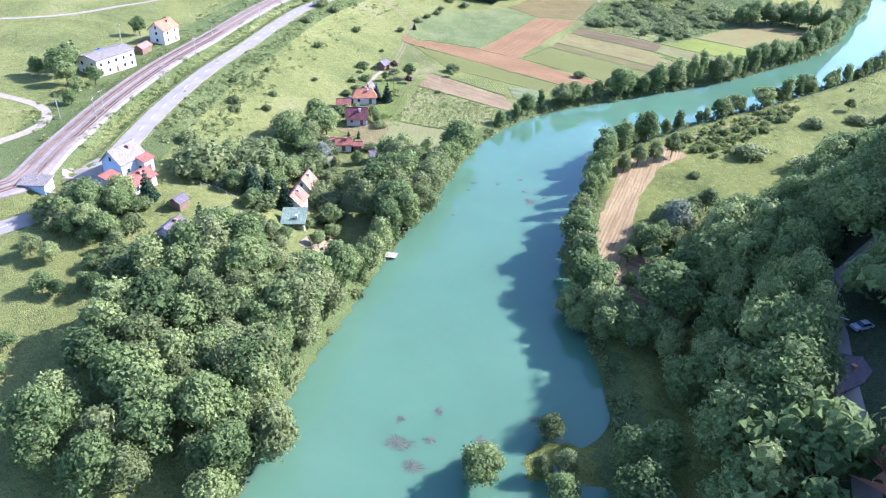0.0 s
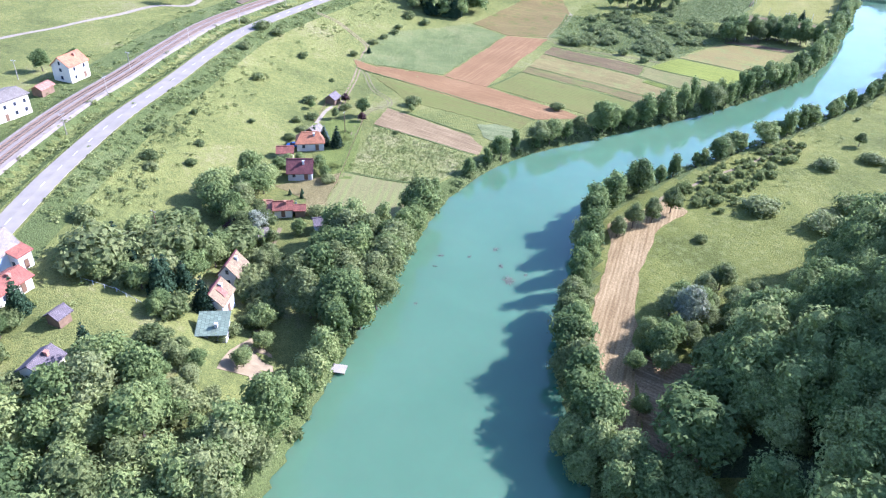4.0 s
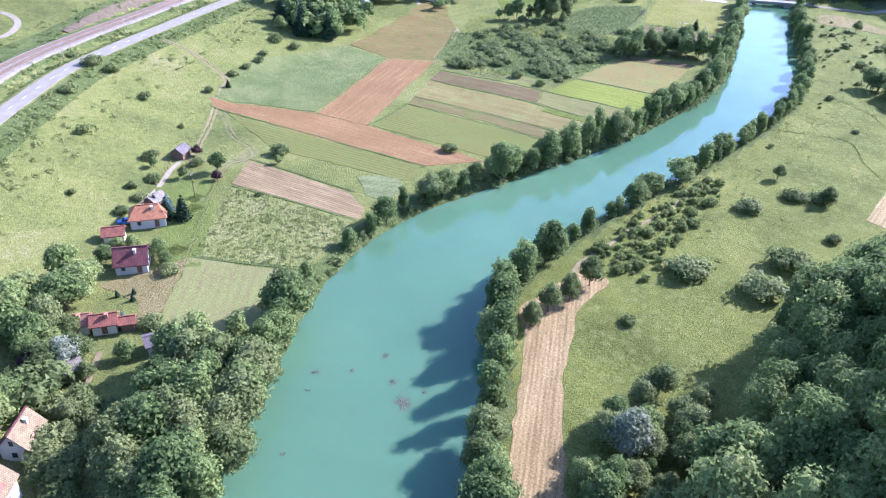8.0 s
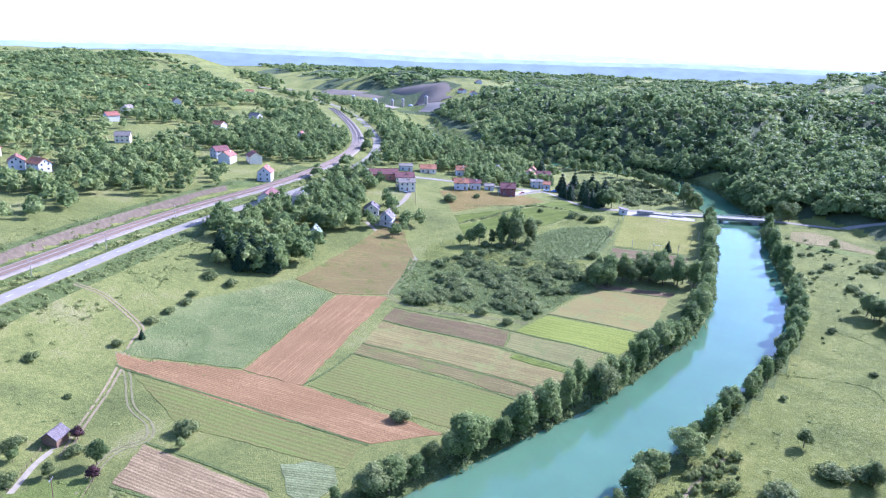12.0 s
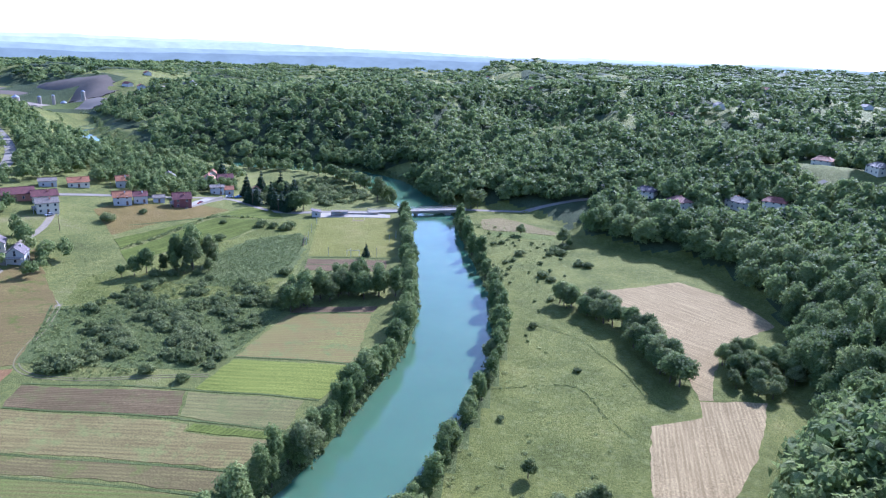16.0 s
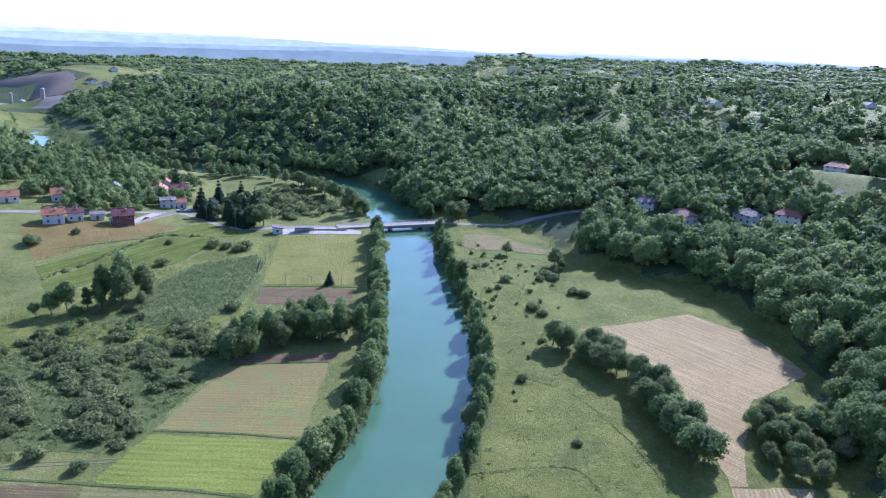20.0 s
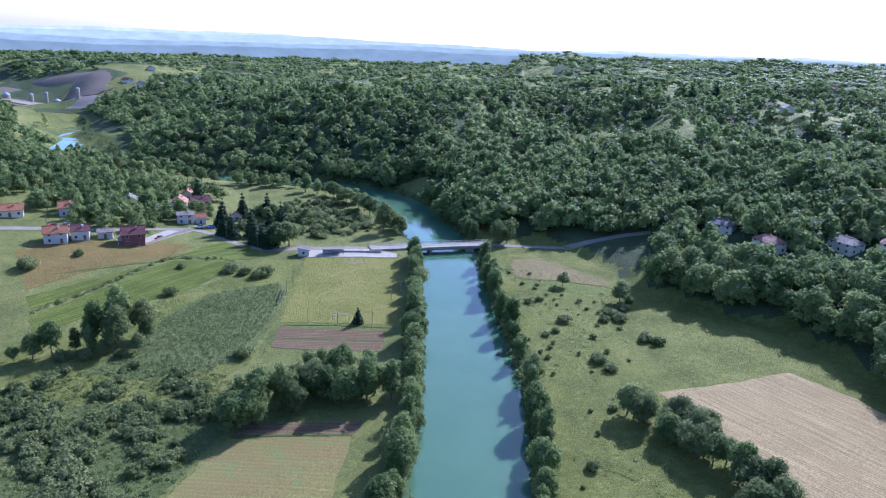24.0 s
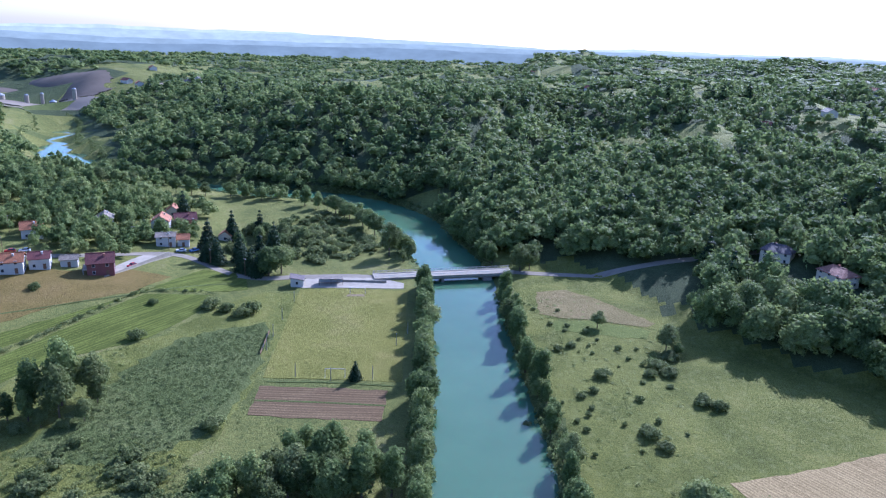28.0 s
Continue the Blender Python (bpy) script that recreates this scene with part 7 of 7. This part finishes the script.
part("thwart", boxes((-0.1, 0.15, -0.45, 0.45, 0.25, 0.3)), M_WOOD, bt)
part("thwart", boxes((0.9, 1.15, -0.42, 0.42, 0.25, 0.3)), M_WOOD, bt)
tagged(bt, "small turquoise rowing boat moored under trees", "boat")


def weed(x, y, r0, seed, mat=M_WEED, label="brown mat of water weed just breaking the river surface"):
    r = random.Random(seed)
    bm = bmesh.new()
    c = bm.verts.new((0, 0, 0.05))
    rim = []
    for k in range(44):
        q = r0 * r.uniform(0.45, 1.1) * (1 if k % 2 else 0.6)
        rim.append(bm.verts.new((q * math.cos(k * 0.1428), q * math.sin(k * 0.1428) * 0.7, r.uniform(-0.04, 0.03))))
    for k in range(44):
        bm.faces.new((c, rim[k], rim[(k + 1) % 44]))
    ob = new("weed_mat", mesh_of("weed_mat", bm, mat))
    ob.matrix_basis = pose(x, y, WATER + 0.01, 0, 0, r.uniform(0.9, 360.5))
    tagged(ob, label, "water weed", "weed mats")


for i, (x, y, s) in enumerate(((-109.9, 162.9, 2.2), (-121.1, 172.6, 1.2), (-130, 160.1, 1.0), (-120.7, 139.8, 0.7), (-124, 164.9, 0.8), (-115, 166.8, 1.2), (-68.6, 78.6, 1.3), (-64.5, 71.9, 1.6), (-68.5, 67.1, 3.2), (-62.4, 65.1, 2.6), (-53.6, 90.2, 1.5), (-127.9, 155.2, 0.7), (-107.9, 167.7, 0.9), (-72.6, 71.9, 1.2), (-57.5, 78.6, 1.8))):
    weed(x, y, s * 1.35, i)
lg = new("log_pile")
lg.matrix_basis = pose(-179.2, 54.1, hz(-179.2, 54.1), 0, 0, 35)
for k in range(12):
    bm = bmesh.new()
    tube(bm, (-2.2, (k % 6) * 0.42 - 1.1, 0.2 + 0.36 * (k // 6)), (2.2, (k % 6) * 0.42 - 1.1, 0.2 + 0.36 * (k // 6)), 0.2, 0.19, 8)
    part("log", bm, plain("cut_logs", (0.45, 0.3, 0.18), 0.9) if k == 0 else bpy.data.materials["cut_logs"], lg)
tagged(lg, "low pile of pale cut logs on the grass", "log pile")


def fence(points, label, mat=M_WOOD, gap=2.2, h=1.1):
    f = new("garden_fence")
    x0, y0 = points[0]
    f.matrix_basis = pose(x0, y0, 0)
    for (ax, ay), (bx, by) in zip(points, points[1:]):
        n = max(1, int(math.hypot(bx - ax, by - ay) / gap))
        for i in range(n):
            px, py = ax + (bx - ax) * i / n, ay + (by - ay) * i / n
            qx, qy = ax + (bx - ax) * (i + 1) / n, ay + (by - ay) * (i + 1) / n
            za, zb = hz(px, py), hz(qx, qy)
            bm = bmesh.new()
            tube(bm, (px - x0, py - y0, za - 0.2), (px - x0, py - y0, za + h), 0.07, 0.06, 5)
            part("post", bm, mat, f)
            bm = bmesh.new()
            tube(bm, (px - x0, py - y0, za + h * 0.8), (qx - x0, qy - y0, zb + h * 0.8), 0.04, 0.04, 4)
            part("rail", bm, mat, f)
    tagged(f, label, "fence")


fence([(-166.4, 84), (-159.4, 87.8), (-151.4, 89.7), (-145.4, 92.5)], "pale wooden garden fence on the grass", M_WHITE)
fence([(-207.1, 206.8), (-194.9, 190.4), (-182.6, 173.9), (-176.4, 165.1)], "thin garden fence along the lawn")
fence([(-219.1, 194.3), (-229.3, 209.8)], "weathered fence along the garden path")

# ---- quarry in the distance ----
field("quarry_floor", [(-860, 1030), (-600, 1030), (-570, 1060), (-610, 1092), (-860, 1092)], M_PALEGROUND, "pale dusty floor of a distant quarry", 0.6, 3, "quarry")
field("quarry_slope", [(-880, 1094), (-612, 1094), (-600, 1130), (-640, 1172), (-880, 1178)], M_QUARRY, "grey-brown cut slope of a distant quarry", 0.6, 3, "quarry")
path([(-560, 1075), (-530, 1110), (-500, 1180), (-450, 1230)], 9, M_PALEGROUND, "pale curving quarry road", 0.8, "quarry_road", "road")
path([(-900, 1012), (-760, 1014), (-640, 1008), (-590, 1004)], 8, M_GRAVEL, "far pale road below the quarry", 0.8, "far_road", "road")
for i, (x, y, w_, h_) in enumerate(((-690, 1085, 5, 9), (-672, 1088, 4, 13), (-655, 1083, 8, 6), (-630, 1088, 5, 12), (-720, 1080, 10, 5), (-760, 1078, 7, 6))):
    s_ = new("silo")
    s_.matrix_basis = pose(x, y, hz(x, y) + 0.5)
    bm = bmesh.new()
    tube(bm, (0, 0, 0), (0, 0, h_), w_ / 2, w_ / 2, 14)
    part("shell", bm, M_CONCRETE, s_)
    bm = bmesh.new()
    tube(bm, (0, 0, h_), (0, 0, h_ + w_ * 0.3), w_ / 2 + 0.2, 0.4, 14)
    part("cap", bm, M_METAL, s_)
    tagged(s_, "pale cylindrical silo standing in a quarry", "silo", "quarry silos")

# ---- far hills, morning haze painted into their glow ----
# painted haze: tone is an emission colour, paler on each farther ridge
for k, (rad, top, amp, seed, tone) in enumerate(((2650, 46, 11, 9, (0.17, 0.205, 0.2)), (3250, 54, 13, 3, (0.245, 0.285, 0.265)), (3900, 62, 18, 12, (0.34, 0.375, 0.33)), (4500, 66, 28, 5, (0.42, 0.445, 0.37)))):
    mh, nt_, p_ = node_mat("haze_glow_hills")
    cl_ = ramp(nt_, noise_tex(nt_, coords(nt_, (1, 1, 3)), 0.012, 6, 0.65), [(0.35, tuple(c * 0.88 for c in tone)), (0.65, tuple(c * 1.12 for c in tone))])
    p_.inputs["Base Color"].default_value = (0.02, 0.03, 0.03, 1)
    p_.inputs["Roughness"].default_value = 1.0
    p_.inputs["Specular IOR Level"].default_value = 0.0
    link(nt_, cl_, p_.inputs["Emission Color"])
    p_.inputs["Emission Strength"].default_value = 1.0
    v, f = [], []
    n = 420
    for i in range(n):
        a = radians(-60 + 165 * i / (n - 1))
        x, y = -80 - rad * math.sin(a), 250 + rad * math.cos(a)
        z = top + amp * (0.55 * math.sin(a * 4.1 + seed) + 0.3 * math.sin(a * 10.3 + 2 * seed) + 0.16 * math.sin(a * 27 + seed) + 0.06 * math.sin(a * 83 + seed) + 0.05 * math.sin(a * 141 + seed))
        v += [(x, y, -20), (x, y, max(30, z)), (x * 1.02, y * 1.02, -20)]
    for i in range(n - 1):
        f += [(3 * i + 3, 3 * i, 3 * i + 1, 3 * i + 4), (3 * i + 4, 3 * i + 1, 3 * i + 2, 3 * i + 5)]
    tagged(new("backdrop_hills", mesh_from("backdrop_hills", v, f, mh, True)), "pale blue wooded ridges near the horizon, haze painted into their glow", "hills", kind="structure")
